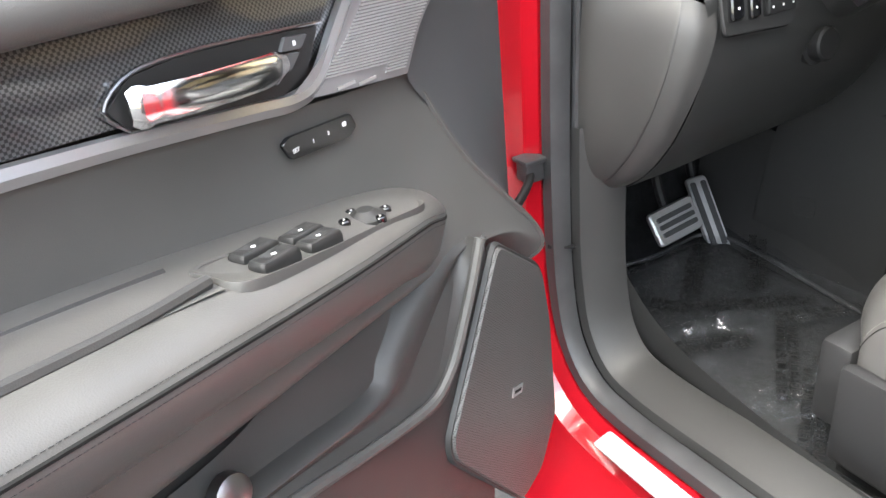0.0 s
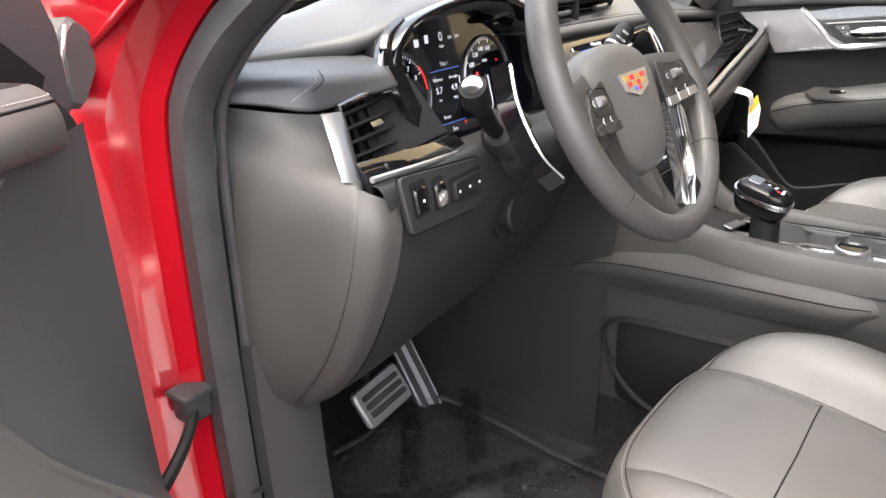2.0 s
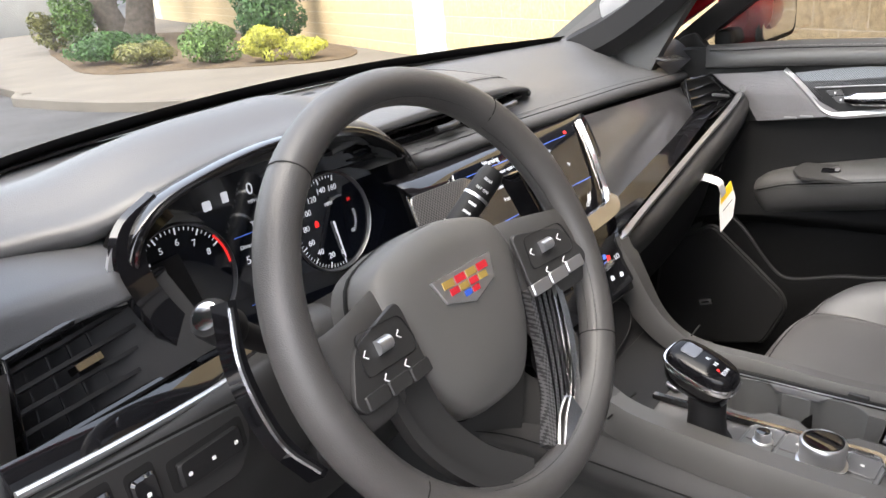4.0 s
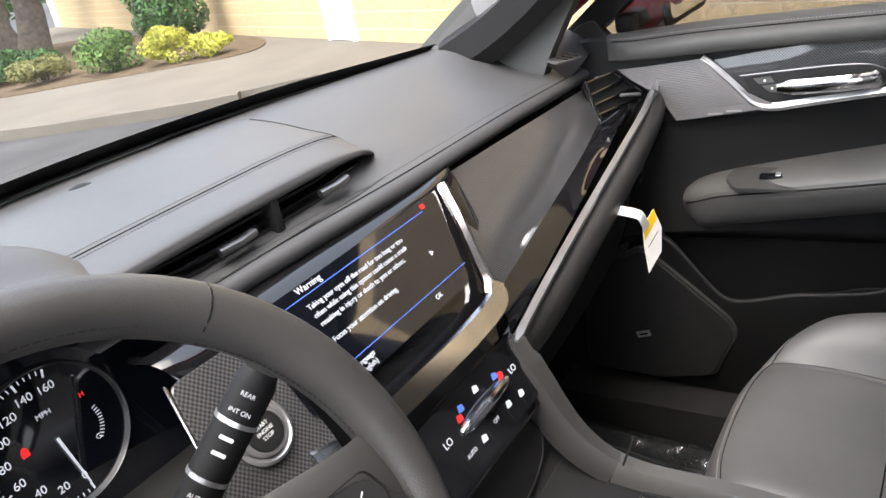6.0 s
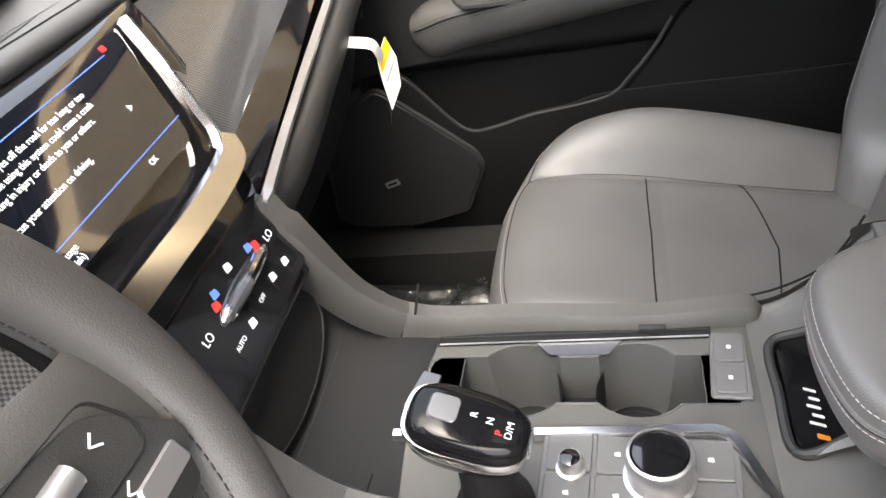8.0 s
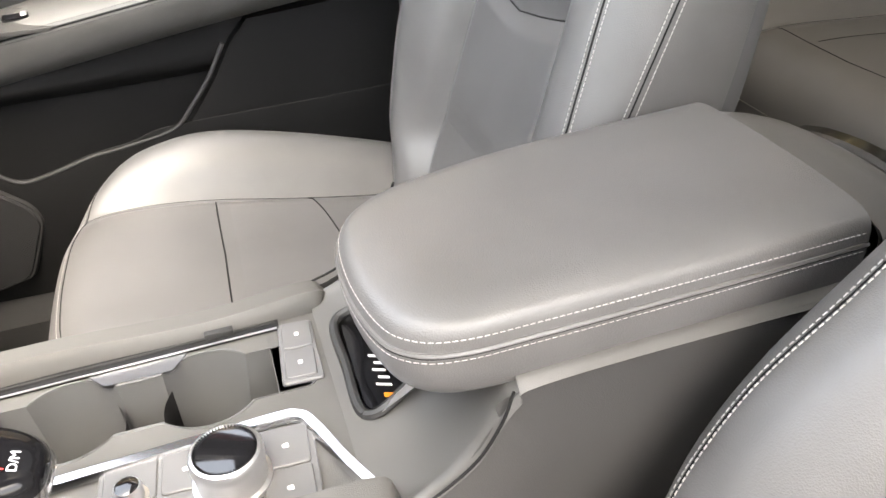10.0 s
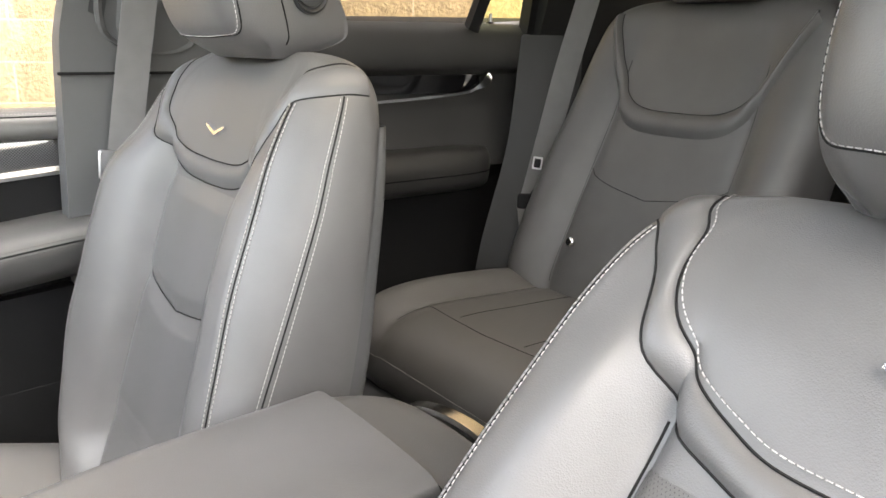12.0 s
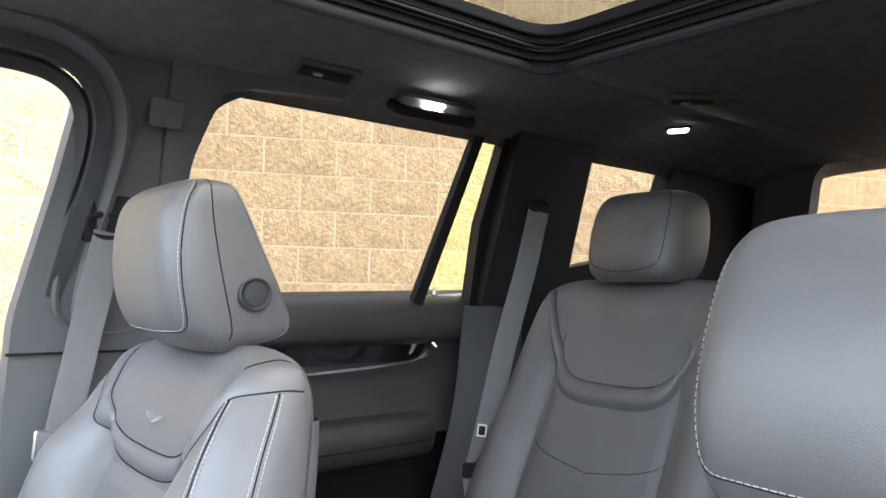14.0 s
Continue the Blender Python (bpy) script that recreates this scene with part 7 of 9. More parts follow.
    # hard back shell, seen as a pale edge behind the flank
    part("back_shell", sheet([[L.at(C + 10.75 + 6.5 * j / 12, vz(.74 + .38 * i / 10)) + V((0, -.007, 0)) for j in range(13)] for i in range(11)], 33, 25), GREYPL, root, "grey plastic back shell")
    # cushion: sections across, from the front edge backwards
    K = [(.425, .575, .20, .0, .03), (.440, .615, .232, .0, .06), (.425, .655, .244, .008, .10), (.385, .672, .250, .022, .13), (.32, .672, .252, .034, .14), (.24, .662, .252, .044, .14), (.14, .642, .252, .046, .14), (.04, .624, .250, .038, .13), (-.05, .612, .244, .024, .12), (-.10, .605, .235, .010, .11)]
    crow = []
    for y, z, w, b, h in K:
        half = [(0, 0), (.08, .001), (.125, .0), (.142, -.004 if b > .02 else 0), (.166, b * .8), (.196, b * 1.35), (.228, b * 1.2), (.246, b * .4 - .010), (w + .006, -.05), (w, -h), (w * .8, -h * 1.02), (0, -h * 1.02)]
        half = [(min(x, w + .006), d) for x, d in half]
        ring_ = [(-x, d) for x, d in reversed(half)] + half[1:-1]
        fore = min(1, max(0, (y - .18) / .24))
        crow.append([(cx + x * (1 - .05 * fore), y + dy - fore * (.008 + .075 * (abs(x) / .25) ** 3), z + dz + d) for x, d in ring_])
    Q = Loft(crow, True)
    part("cushion", Q.bm(66, 40, True), SEAT, root, "black leather seat cushion with raised bolsters")
    E = 11
    for s in (-1, 1):
        part("seam", tube([Q.at(E + s * 3, 2.4 + 6.2 * k / 40) for k in range(41)], .0007, 5), SEAM, root)
        part("seam", tube([Q.at(E + s * 7.2, .9 + 7.5 * k / 50) for k in range(51)], .0007, 5), SEAM, root)
        part("stitching", stitches([Q.at(E + s * 7.0, .9 + 7.5 * k / 90) for k in range(91)], (s * .4, 0, .9), .0075, .005, .0008, .0003), THREAD, root, "pale stitching")
    for base, sag in ((5.0, .05), (6.2, .30)):
        part("seam", tube([Q.at(E + 2.8 * f, base + sag * (1 - abs(f))) + V((0, 0, .0034 * min(1, (1 - abs(f)) * 6) if base > 5.5 else 0)) for f in [-1 + 2 * k / 40 for k in range(41)]], .0011, 5), SEAM, root)
    part("front_seam", tube([Q.at(E + 6.6 * f, 2.25 + .35 * abs(f)) for f in [-1 + 2 * k / 40 for k in range(41)]], .0008, 5), SEAM, root)
    part("front_stitching", stitches([Q.at(E + 6.6 * f, 2.12 + .35 * abs(f)) for f in [-1 + 2 * k / 80 for k in range(81)]], (0, .6, .8), .0075, .005, .0008, .0004), THREAD, root, "pale stitching")
    ci = bmesh.new()
    g = []
    for i in range(15):
        r = []
        for j in range(15):
            f = -1 + 2 * j / 14
            v = 5.1 + (.05 * (1 - abs(f))) + 3.4 * i / 14
            d = min(1, (1 - abs(f)) * 6, i / 1.5)
            r.append(ci.verts.new(Q.at(E + 2.75 * f, v) + V((0, 0, .004 * d - .0008))))
        g.append(r)
    for a, b in zip(g, g[1:]):
        for j in range(14):
            ci.faces.new((a[j], a[j + 1], b[j + 1], b[j]))
    part("cushion_insert", ci, SEAT, root, "smooth leather cushion insert")
    # headrest: height, front, half width, side seam, back
    H = [(1.182, -.215, .080, -.226, -.250), (1.199, -.188, .098, -.236, -.298), (1.216, -.170, .104, -.234, -.307), (1.25, -.158, .107, -.225, -.294), (1.29, -.154, .107, -.216, -.275), (1.33, -.157, .106, -.209, -.256), (1.355, -.165, .102, -.208, -.245), (1.370, -.180, .093, -.209, -.238), (1.378, -.198, .066, -.211, -.228)]
    hrow = []
    for z, f_, w, m_, b in H:
        half = [(0, f_), (w * .55, f_ - .002), (w * .80, f_ - .008), (w * .93, f_ - .022), (w * .985, (f_ + m_) / 2 - .006), (w, m_), (w, m_ * .45 + b * .55), (w * .985, b + .006), (w * .9, b), (0, b - .004)]
        hrow.append([tilt @ V((cx + x, y + dy, z + dz)) for x, y in half + [(-x, y) for x, y in reversed(half[1:-1])]])
    R = Loft(hrow, True)
    part("headrest", R.bm(90, 44, True), SEAT, root, "black leather headrest with a stitched front panel")
    fr = [(-2.55, 7.2), (-3.0, 6.0), (-3.05, 4.0), (-2.95, 2.4), (-2.3, 1.6), (-1.2, 1.40), (0, 1.30), (1.2, 1.40), (2.3, 1.6), (2.95, 2.4), (3.05, 4.0), (3.0, 6.0), (2.55, 7.2)]
    fc = curve([(a, v, 0) for a, v in fr], 90)
    part("headrest_seam", tube([R.at(p.x, p.y) for p in fc], .0009, 5), SEAM, root)
    part("headrest_stitching", stitches([R.at(p.x * .95, p.y + .05) for p in fc], (0, 1, 0), .0075, .0055, .0009, .0006), THREAD, root, "pale stitching")
    for s in (-1, 1):
        part("headrest_side_seam", tube([R.at(s * 5.0, .9 + 6.6 * k / 40) for k in range(41)], .0009, 5), SEAM, root)
        part("headrest_post", tube([tilt @ V((cx + s * .05, -.245 + dy, 1.13 + dz)), tilt @ V((cx + s * .05, -.248 + dy, 1.22 + dz))], .007, 10), SATIN, root)
    bpz = R.at(inner * 5.85, 2.95)
    bf = at_frame(bpz + V((inner * .001, 0, 0)), (0, 1, 0), (inner, .05, 0))
    part("release_button", lathe(bf, [(.0195, -.004), (.0195, .0035), (.0175, .0055), (.0150, .0030), (.0138, .0030), (.0130, .0050), (.009, .0055), (.002, .005)], 36), PLASTIC, root, "round black headrest button")
    # base
    part("side_valance", block((cx - .262, -.10 + dy, .43 + dz), (cx - .236, .37 + dy, .585 + dz), .010), SIDE_SEAT, root)
    part("side_valance", block((cx + .236, -.10 + dy, .43 + dz), (cx + .262, .37 + dy, .585 + dz), .010), SIDE_SEAT, root)
    part("front_valance", block((cx - .225, .375 + dy, .45 + dz), (cx + .225, .425 + dy, .585 + dz), .012), SIDE_SEAT, root)
    for s in (-.19, .19):
        part("slide_rail", block((cx + s - .02, -.2 + dy, .33), (cx + s + .02, .38 + dy, .44 + dz), .004), DARKPL, root)
    part("recline_trim", sweep(curve([(cx - inner * .258, -.02 + dy, .60 + dz), (cx - inner * .262, -.07 + dy, .635 + dz), (cx - inner * .262, -.12 + dy, .685 + dz)], 10), [(-.012, -.006), (.012, -.006), (.012, .006), (-.012, .006)], up=(1, 0, 0)), SATIN, root, "silver hinge trim beside the cushion")
    return root


front_seat("passenger_seat", .37, 0.0, 0.0, "black leather front passenger seat with pale stitching", -1)
front_seat("driver_seat", -.37, -.010, -.038, "black leather driver's seat with pale double stitching", 1, 21.0, LEATHER_P, (.094, .068), .030)


def rear_seat(name, cx, label):
    root = thing(name, (cx, -.7, .40), label, "car seat", "second-row seats")
    S = [(-.80, .74, .215, .010, .10, .003), (-.825, .80, .245, .030, .13, .004), (-.865, .88, .250, .036, .14, .005), (-.915, .98, .250, .034, .14, .005), (-.965, 1.08, .246, .024, .13, .004), (-1.008, 1.185, .238, .012, .12, .0), (-1.034, 1.250, .218, .004, .10, .0), (-1.058, 1.277, .165, .0, .06, .0), (-1.078, 1.284, .05, .0, .02, .0)]
    L = Loft([back_section(cx, i, s) for i, s in enumerate(S)], True)
    part("backrest", L.bm(66, 40, True), SEAT, root, "black leather rear backrest")
    C = 12
    nrm = V((0, .9, .42))
    for s in (-1, 1):
        part("seam", tube([L.at(C + s * 3, .8 + 4.1 * k / 40) for k in range(41)], .0007, 5), SEAM, root)
    for base in (3.05,):
        part("seam", tube([L.at(C + 3 * f, base - .35 * (1 - abs(f))) for f in [-1 + 2 * k / 40 for k in range(41)]], .0007, 5), SEAM, root)
    vee = [(-5.6, 6.2), (-4.4, 5.4), (-3.2, 4.75), (-1.4, 4.22), (0, 4.12), (1.4, 4.22), (3.2, 4.75), (4.4, 5.4), (5.6, 6.2)]
    vv = curve([(C + a, v, 0) for a, v in vee], 60)
    yk = bmesh.new()
    g = []
    for p in vv:
        r = []
        for j in range(6):
            f = j / 5
            r.append(yk.verts.new(L.at(p.x, p.y - .38 * f) + nrm * (.013 * math.sin(math.pi * f) ** .6 - .001)))
        g.append(r)
    for a, b in zip(g, g[1:]):
        for j in range(5):
            yk.faces.new((a[j], a[j + 1], b[j + 1], b[j]))
    part("yoke_band", yk, SEAT, root)
    part("yoke_seam", tube([L.at(p.x, p.y) + nrm * .0004 for p in vv], .0007, 5), SEAM, root)
    K = [(-.475, .66, .20, 0, .03), (-.455, .69, .235, 0, .05), (-.460, .735, .246, .004, .08), (-.485, .768, .25, .010, .10), (-.53, .785, .252, .016, .12), (-.60, .788, .252, .020, .18), (-.70, .782, .25, .022, .18), (-.80, .776, .245, .018, .18), (-.84, .77, .23, .01, .17)]
    crow = []
    for y, z, w, b, h in K:
        half = [(0, 0), (.08, 0), (.13, 0), (.15, -.003), (.18, b * .6), (.21, b), (.235, b * .6), (.248, -.02), (w + .004, -.05), (w, -h), (w * .8, -h), (0, -h)]
        half = [(min(x, w + .004), d) for x, d in half]
        crow.append([(cx - x, y, z + d) for x, d in reversed(half)] + [(cx + x, y, z + d) for x, d in half[1:-1]])
    Q = Loft(crow, True)
    part("cushion", Q.bm(60, 34, True), SEAT, root, "black leather rear cushion")
    E = 11
    for s in (-1, 1):
        part("seam", tube([Q.at(E + s * 3, 3.4 + 4.2 * k / 30) for k in range(31)], .0007, 5), SEAM, root)
        part("seam", tube([Q.at(E + s * .9, 4.6 + 3.0 * k / 30) for k in range(31)], .0007, 5), SEAM, root)
    part("seam", tube([Q.at(E + 3 * f, 4.55 - .2 * (1 - abs(f))) for f in [-1 + 2 * k / 30 for k in range(31)]], .0007, 5), SEAM, root)
    part("front_stitching", stitches([Q.at(E + 7 * f, 1.8) for f in [-1 + 2 * k / 90 for k in range(91)]], (0, 1, .3), .0075, .005, .0007, .0003), THREAD, root)
    H = [(1.276, .078, .045), (1.292, .092, .065), (1.325, .098, .075), (1.38, .098, .075), (1.424, .092, .062), (1.442, .072, .04), (1.447, .03, .01)]
    hy = -1.065
    R = Loft([[(cx + x, hy - (z - 1.3) * .2 + y, z) for x, y in ((0, d), (w * .55, d * .98), (w * .88, d * .8), (w, d * .3), (w * .98, -d * .5), (w * .8, -d * .9), (0, -d), (-w * .8, -d * .9), (-w * .98, -d * .5), (-w, d * .3), (-w * .88, d * .8), (-w * .55, d * .98))] for z, w, d in H], True)
    part("headrest", R.bm(48, 30, True), SEAT, root, "black leather rear headrest")
    fc = curve([(a, v, 0) for a, v in ((-1.7, 5.0), (-1.8, 3.4), (-1.6, 1.8), (-.9, 1.3), (0, 1.1), (.9, 1.3), (1.6, 1.8), (1.8, 3.4), (1.7, 5.0))], 50)
    part("headrest_seam", tube([R.at(p.x, p.y) for p in fc], .0007, 5), SEAM, root)
    part("headrest_stitching", stitches([R.at(p.x * .95, p.y + .04) for p in fc], (0, 1, 0), .0075, .005, .0006, .0004), GREYPL, root)
    for s in (-1, 1):
        part("headrest_post", tube([(cx + s * .055, hy, 1.235), (cx + s * .055, hy - .005, 1.29)], .006, 10), SATIN, root)
    part("base", block((cx - .22, -.82, .38), (cx + .22, -.54, .66), .02), DARKPL, root)
    part("hinge_bolt", lathe(at_frame((cx + .108, -.846, .862), (1, 0, 0), (0, 1, .2)), [(.009, 0), (.009, .006), (.006, .009), (.001, .009)], 16), CHROME, root, "small bright bolt")
    return root


rear_seat("rear_seat", .315, "black leather second-row seat with chevron yoke")
rear_seat("rear_seat", -.34, "black leather second-row seat on the driver's side")
# ---- doors ----
DO, DU, DN = V((-.915, .665, 0)), V((-.875, -.484, 0)), V((.484, -.875, 0))


class Side:
    """Places on a door's trim: s metres from its front edge, d proud of it, z up."""

    def __init__(self, o, u, n):
        self.o, self.u, self.n = V(o), V(u), V(n)

    def p(self, s, z, d=0.0):
        return self.o + self.u * s + self.n * d + V((0, 0, z))

    def f(self, s, z, d=0.0, right=None):
        """A frame on the trim: x along the door to its rear, y up, z out of the trim."""
        x = self.u
        nn = self.n
        y = V((0, 0, 1))
        o = self.p(s, z, d)
        return Matrix(((x[0], y[0], nn[0], o[0]), (x[1], y[1], nn[1], o[1]), (x[2], y[2], nn[2], o[2]), (0, 0, 0, 1)))


LINE = mat("pale_raised_line", (0.50, 0.49, 0.49), 0.35, 0.5, 0.05, 20, 0.05, 1500)


def door_trim(name, sd, label, weave, detail, lmat, pad):
    root = thing(name, sd.p(.4, .42, -.04), label, "car door", "front doors")
    P = sd.p
    # hard shell of the door with its painted outer skin
    shell = plate(sd.f(0, 0, -.115), rounded([(-.03, .36), (.08, .33), (1.02, .35), (1.06, .6), (1.05, 1.0), (1.00, 1.10), (.06, 1.10), (-.03, 1.06)], .04, 4), .075, 0)
    part("outer_shell", shell, RED, root, "red painted door shell")
    # front end face and inner sheet
    inner = plate(sd.f(0, 0, -.041), rounded([(-.015, .37), (.08, .345), (1.0, .36), (1.04, .6), (1.03, 1.09), (.04, 1.135), (-.012, 1.10)], .03, 4), .030, .004)
    part("inner_panel", inner, PLASTIC, root, "grained dark inner panel")
    if detail:
        wing = [(.112, 1.090, .012, 1.092), (.184, 1.038, .011, 1.03), (.216, .988, .009, .98), (.180, .940, .010, .91), (.142, .868, .026, .85), (.092, .808, .041, .79), (.036, .750, .048, .745)]
        part("front_wing", sheet([[P(a, b, c), P(a * .45, b * .6 + e * .4, c * .3), P(-.010, e, -.009)] for a, b, c, e in wing], 13, 31), DASH, root, "soft black front end of the door trim")
    # belt pad
    rows = []
    for s, k in ((.040, -.5), (.046, .35), (.060, .56), (.105, .80), (.150, 1.02), (.175, 1.06), (.3, 1.0), (.6, 1.0), (.98, 1.0)) if detail else ((.105, .03), (.125, .35), (.17, .85), (.3, 1.0), (.6, 1.0), (.98, 1.0)):
        lift = .014 * min(1, max(0, (s - .05) / .3))
        lift -= .007 if detail else 0
        rows.append([P(s, 1.128 + lift, -.045), P(s, 1.137 + lift, -.015), P(s, 1.133 + lift, .012 * k), P(s, 1.120 + lift, .033 * k), P(s, 1.102 + lift, .036 * k), P(s, 1.092 + lift, .022 * k), P(s, 1.094 + lift, -.02)])
    BL = Loft(rows)
    part("belt_pad", BL.bm(31, 41), LEATHER, root, "stitched leather pad along the window ledge")
    part("pad_seam", tube([BL.at(2.55, .6 + 4.3 * k / 60) for k in range(61)], .0014, 5), SEAM, root)
    part("pad_stitching", stitches([BL.at(2.3, .6 + 4.3 * k / 120) for k in range(121)], (0, 0, 1), .0075, .005, .0008, .0006), THREAD, root, "pale stitching")
    # middle field: soft vinyl from under the trim band to the armrest
    mid = [[P(.20, .985, .002), P(.36, .998, .004), P(.6, 1.03, .005), P(1.0, 1.06, .005)],
           [P(.185, .955, .006), P(.36, .965, .0), P(.6, .98, .0), P(1.0, 1.0, .0)],
           [P(.150, .885, .022), P(.33, .905, .008), P(.6, .93, .004), P(1.0, .95, .004)],
           [P(.100, .820, .040), P(.28, .85, .03), P(.6, .88, .02), P(1.0, .90, .02)],
           [P(.040, .755, .050), P(.20, .80, .045), P(.6, .83, .03), P(1.0, .85, .03)],
           [P(.020, .715, .052), P(.17, .785, .046), P(.6, .80, .03), P(1.0, .82, .03)],
           [P(.030, .690, .030), P(.17, .765, .020), P(.6, .78, .01), P(1.0, .80, .01)]]
    ML = Loft(mid)
    # the passenger door gets a near-black copy: its shade is in the colour
    part("mid_panel", ML.bm(45, 37), TRIM if detail else SHADEPL, root, "smooth black vinyl door panel")
    part("panel_edge", tube([ML.at(0, v) for v in [6 * k / 30 for k in range(31)]], .0035, 6), TRIM if detail else SHADEPL, root)
    # speaker-line band at the front of the trim
    GL = Loft([[P(.118, 1.083, 0.016), P(.19, 1.087, 0.016), P(.274, 1.093, 0.013)], [P(.190, 1.037, 0.018), P(.252, 1.041, 0.018), P(.322, 1.045, 0.014)], [P(.222, .989, 0.014), P(.300, .998, 0.016), P(.386, 1.008, 0.012)]])
    band_ = part("line_grille", GL.bm(17, 17), ALU, root, "brushed grey grille with fine raised lines")
    for k in range(34):
        v, rear = .02 + 1.84 * k / 33, 1.74 if k < 31 else .55
        # passenger door's lines take the darker plate metal for their weaker reflection
        part("raised_line", sweep([GL.at(.10 + (rear - .10) * j / 10, v) + sd.n * .0004 for j in range(11)], [(-.0009, -.0006), (.0009, -.0006), (.0005, .0009 if detail else .0004), (-.0005, .0009 if detail else .0004)], up=sd.n), LINE if detail else ALU, band_)
    for k in range(2):
        part("maker_mark", plate(sd.f(.318 - .030 * k, 1.0045 - .004 * k, .0170), rect(.024, .0026), .0012), LINE, band_)
    # carbon insert with a bright frame
    part("carbon_insert", sheet([[P(.285, 1.086, .0), P(.45, 1.102, .0), P(1.0, 1.13, .0)], [P(.30, 1.06, .005), P(.5, 1.07, .006), P(1.0, 1.10, .006)], [P(.35, 1.022, .0), P(.55, 1.036, .002), P(1.0, 1.068, .002)]], 33, 9), weave, root, "glossy woven carbon-fibre insert")
    part("insert_frame", sweep(curve([P(1.0, 1.062, .006), P(.75, 1.044, .006), P(.56, 1.028, .007), P(.43, 1.013, .008), P(.375, 1.007, .009), P(.345, 1.016, .010), P(.318, 1.045, .010), P(.285, 1.078, .009), P(.268, 1.092, .008)], 60), [(-.007, -.003), (.006, -.003), (.007, .002), (.0, .006), (-.006, .003)], up=sd.n), SATIN, root, "satin silver frame round the insert")
    # handle in its recess under a ridge, its highlight drawn as a silver line
    part("handle_recess", plate(sd.f(0, 0, .0055), rounded([(.330, 1.057), (.404, 1.063), (.47, 1.067), (.515, 1.064), (.537, 1.048), (.525, 1.032), (.50, 1.026), (.43, 1.019), (.385, 1.013), (.352, 1.024)], .004, 3), .002, .0006), PLASTIC, root, "black recess behind the door handle")
    part("insert_ridge_highlight", tube([P(.327, 1.059, .0075), P(.404, 1.0645, .0075), P(.47, 1.0680, .0075), P(.516, 1.0650, .0075), P(.539, 1.048, .0075), P(.524, 1.031, .0075)], .0014, 6, 20), TRIM_SILVER, root)
    part("inner_handle", sweep(curve([P(.385, 1.040, .018), P(.43, 1.043, .028), P(.49, 1.046, .028), P(.527, 1.047, .016)], 24), [(-.011, -.004), (.011, -.004), (.012, .001), (.006, .005), (-.006, .005), (-.012, .001)], up=sd.n, scale=[.55, .7, .85] + [1] * 18 + [1.15, 1.15, .9]), CHROME, root, "polished inner door handle")
    for quad in (((.374, 1.057), (.347, 1.054), (.357, 1.0445), (.381, 1.047)), ((.382, 1.045), (.359, 1.0425), (.372, 1.031), (.390, 1.031))):
        lk = part("lock_switch", plate(sd.f(0, 0, .0075), rounded(quad, .002, 2), .003, .001), PAD, root)
        part("symbol", plate(sd.f(sum(q[0] for q in quad) / 4, sum(q[1] for q in quad) / 4, .0106), rect(.0035, .0040, .001), .0004), WHITE, lk)
    # armrest
    ar = []
    for s, zt, dd in ((.235, .866, .050), (.262, .882, .064), (.32, .898, .082), (.45, .922, .105), (.60, .948, .122), (.80, .975, .13), (.98, .995, .13)):
        k = 1 if s > .25 else .55
        ar.append([P(s, zt + .004, .0), P(s, zt + .006 * k, dd * .55), P(s, zt, dd * .85), P(s, zt - .014 * k, dd), P(s, zt - .034 * k, dd * .98), P(s, zt - .066 * k, dd * .80), P(s, zt - .088 * k, dd * .45), P(s, zt - .092 * k, .0)])
    AR = Loft(ar)
    part("armrest", AR.bm(41, 45), pad, root, "padded leather armrest with stitched edge")
    hem = [(3.55 - .40 * min(1, k / 40), .35 + 5.6 * k / 150) for k in range(151)]
    part("armrest_seam", tube([AR.at(a, v) for a, v in hem], .0016, 5), SEAM, root)
    for o in (-.30, .30):
        part("armrest_stitching", stitches([AR.at(a + o, v) for a, v in hem], (sd.n.x, sd.n.y, .8), .0060, .0042, .0007, .0005), PLASTIC, root, "dark stitching")
    part("armrest_tip", lathe(at_frame(P(.243, .842, .022), sd.u, (-sd.u.x, -sd.u.y, 0)), [(.030, -.02), (.028, 0), (.018, .012), (.002, .017)], 24), LEATHER, root)
    if detail:
        # window switches, pull cup, seat memory
        def deck(s, d, up=0.0):
            """A place on the switch plate, which climbs to the rear with the armrest."""
            return P(s, .8905 + (s - .292) * .215 + up, d)

        oval = [(.292, .062), (.31, .048), (.36, .042), (.46, .042), (.535, .046), (.542, .070), (.535, .096), (.47, .094), (.38, .082), (.31, .074)]
        wp = part("switch_plate", Loft([[deck(.42 + (s - .42) * (1 - k), .068 + (d - .068) * (1 - k), u) for s, d in oval] for u, k in ((-.02, .0), (.0015, .0), (.0025, .05), (.0005, .14), (.0005, .9))], True).bm(48, 14, True), TRIM, root, "dark grey window switch plate")
        for s, d0 in ((.496, .082), (.492, .059), (.446, .077), (.443, .057)):
            cap_ = Loft([[deck(s + x * k, d0 + y * k, u + (.003 if x < 0 else -.001) * (u > .003)) for x, y in rounded([(-.018, -.008), (.018, -.008), (.018, .008), (-.018, .008)], .004, 2)] for k, u in ((1, .0), (1, .005), (.8, .009), (.2, .008))], True)
            b = part("window_switch", cap_.bm(24, 8, True), PLASTIC, wp)
            part("symbol", plate(Matrix.Translation(deck(s, d0, .0092)), rect(.0035, .0025, .0008), .0004), WHITE, b)
        part("mirror_switch", lathe(Matrix.Translation(deck(.372, .062, .002)), [(.017, 0), (.017, .004), (.012, .006), (.007, .0095), (.002, .0095)], 28), PLASTIC, wp, "round mirror switch")
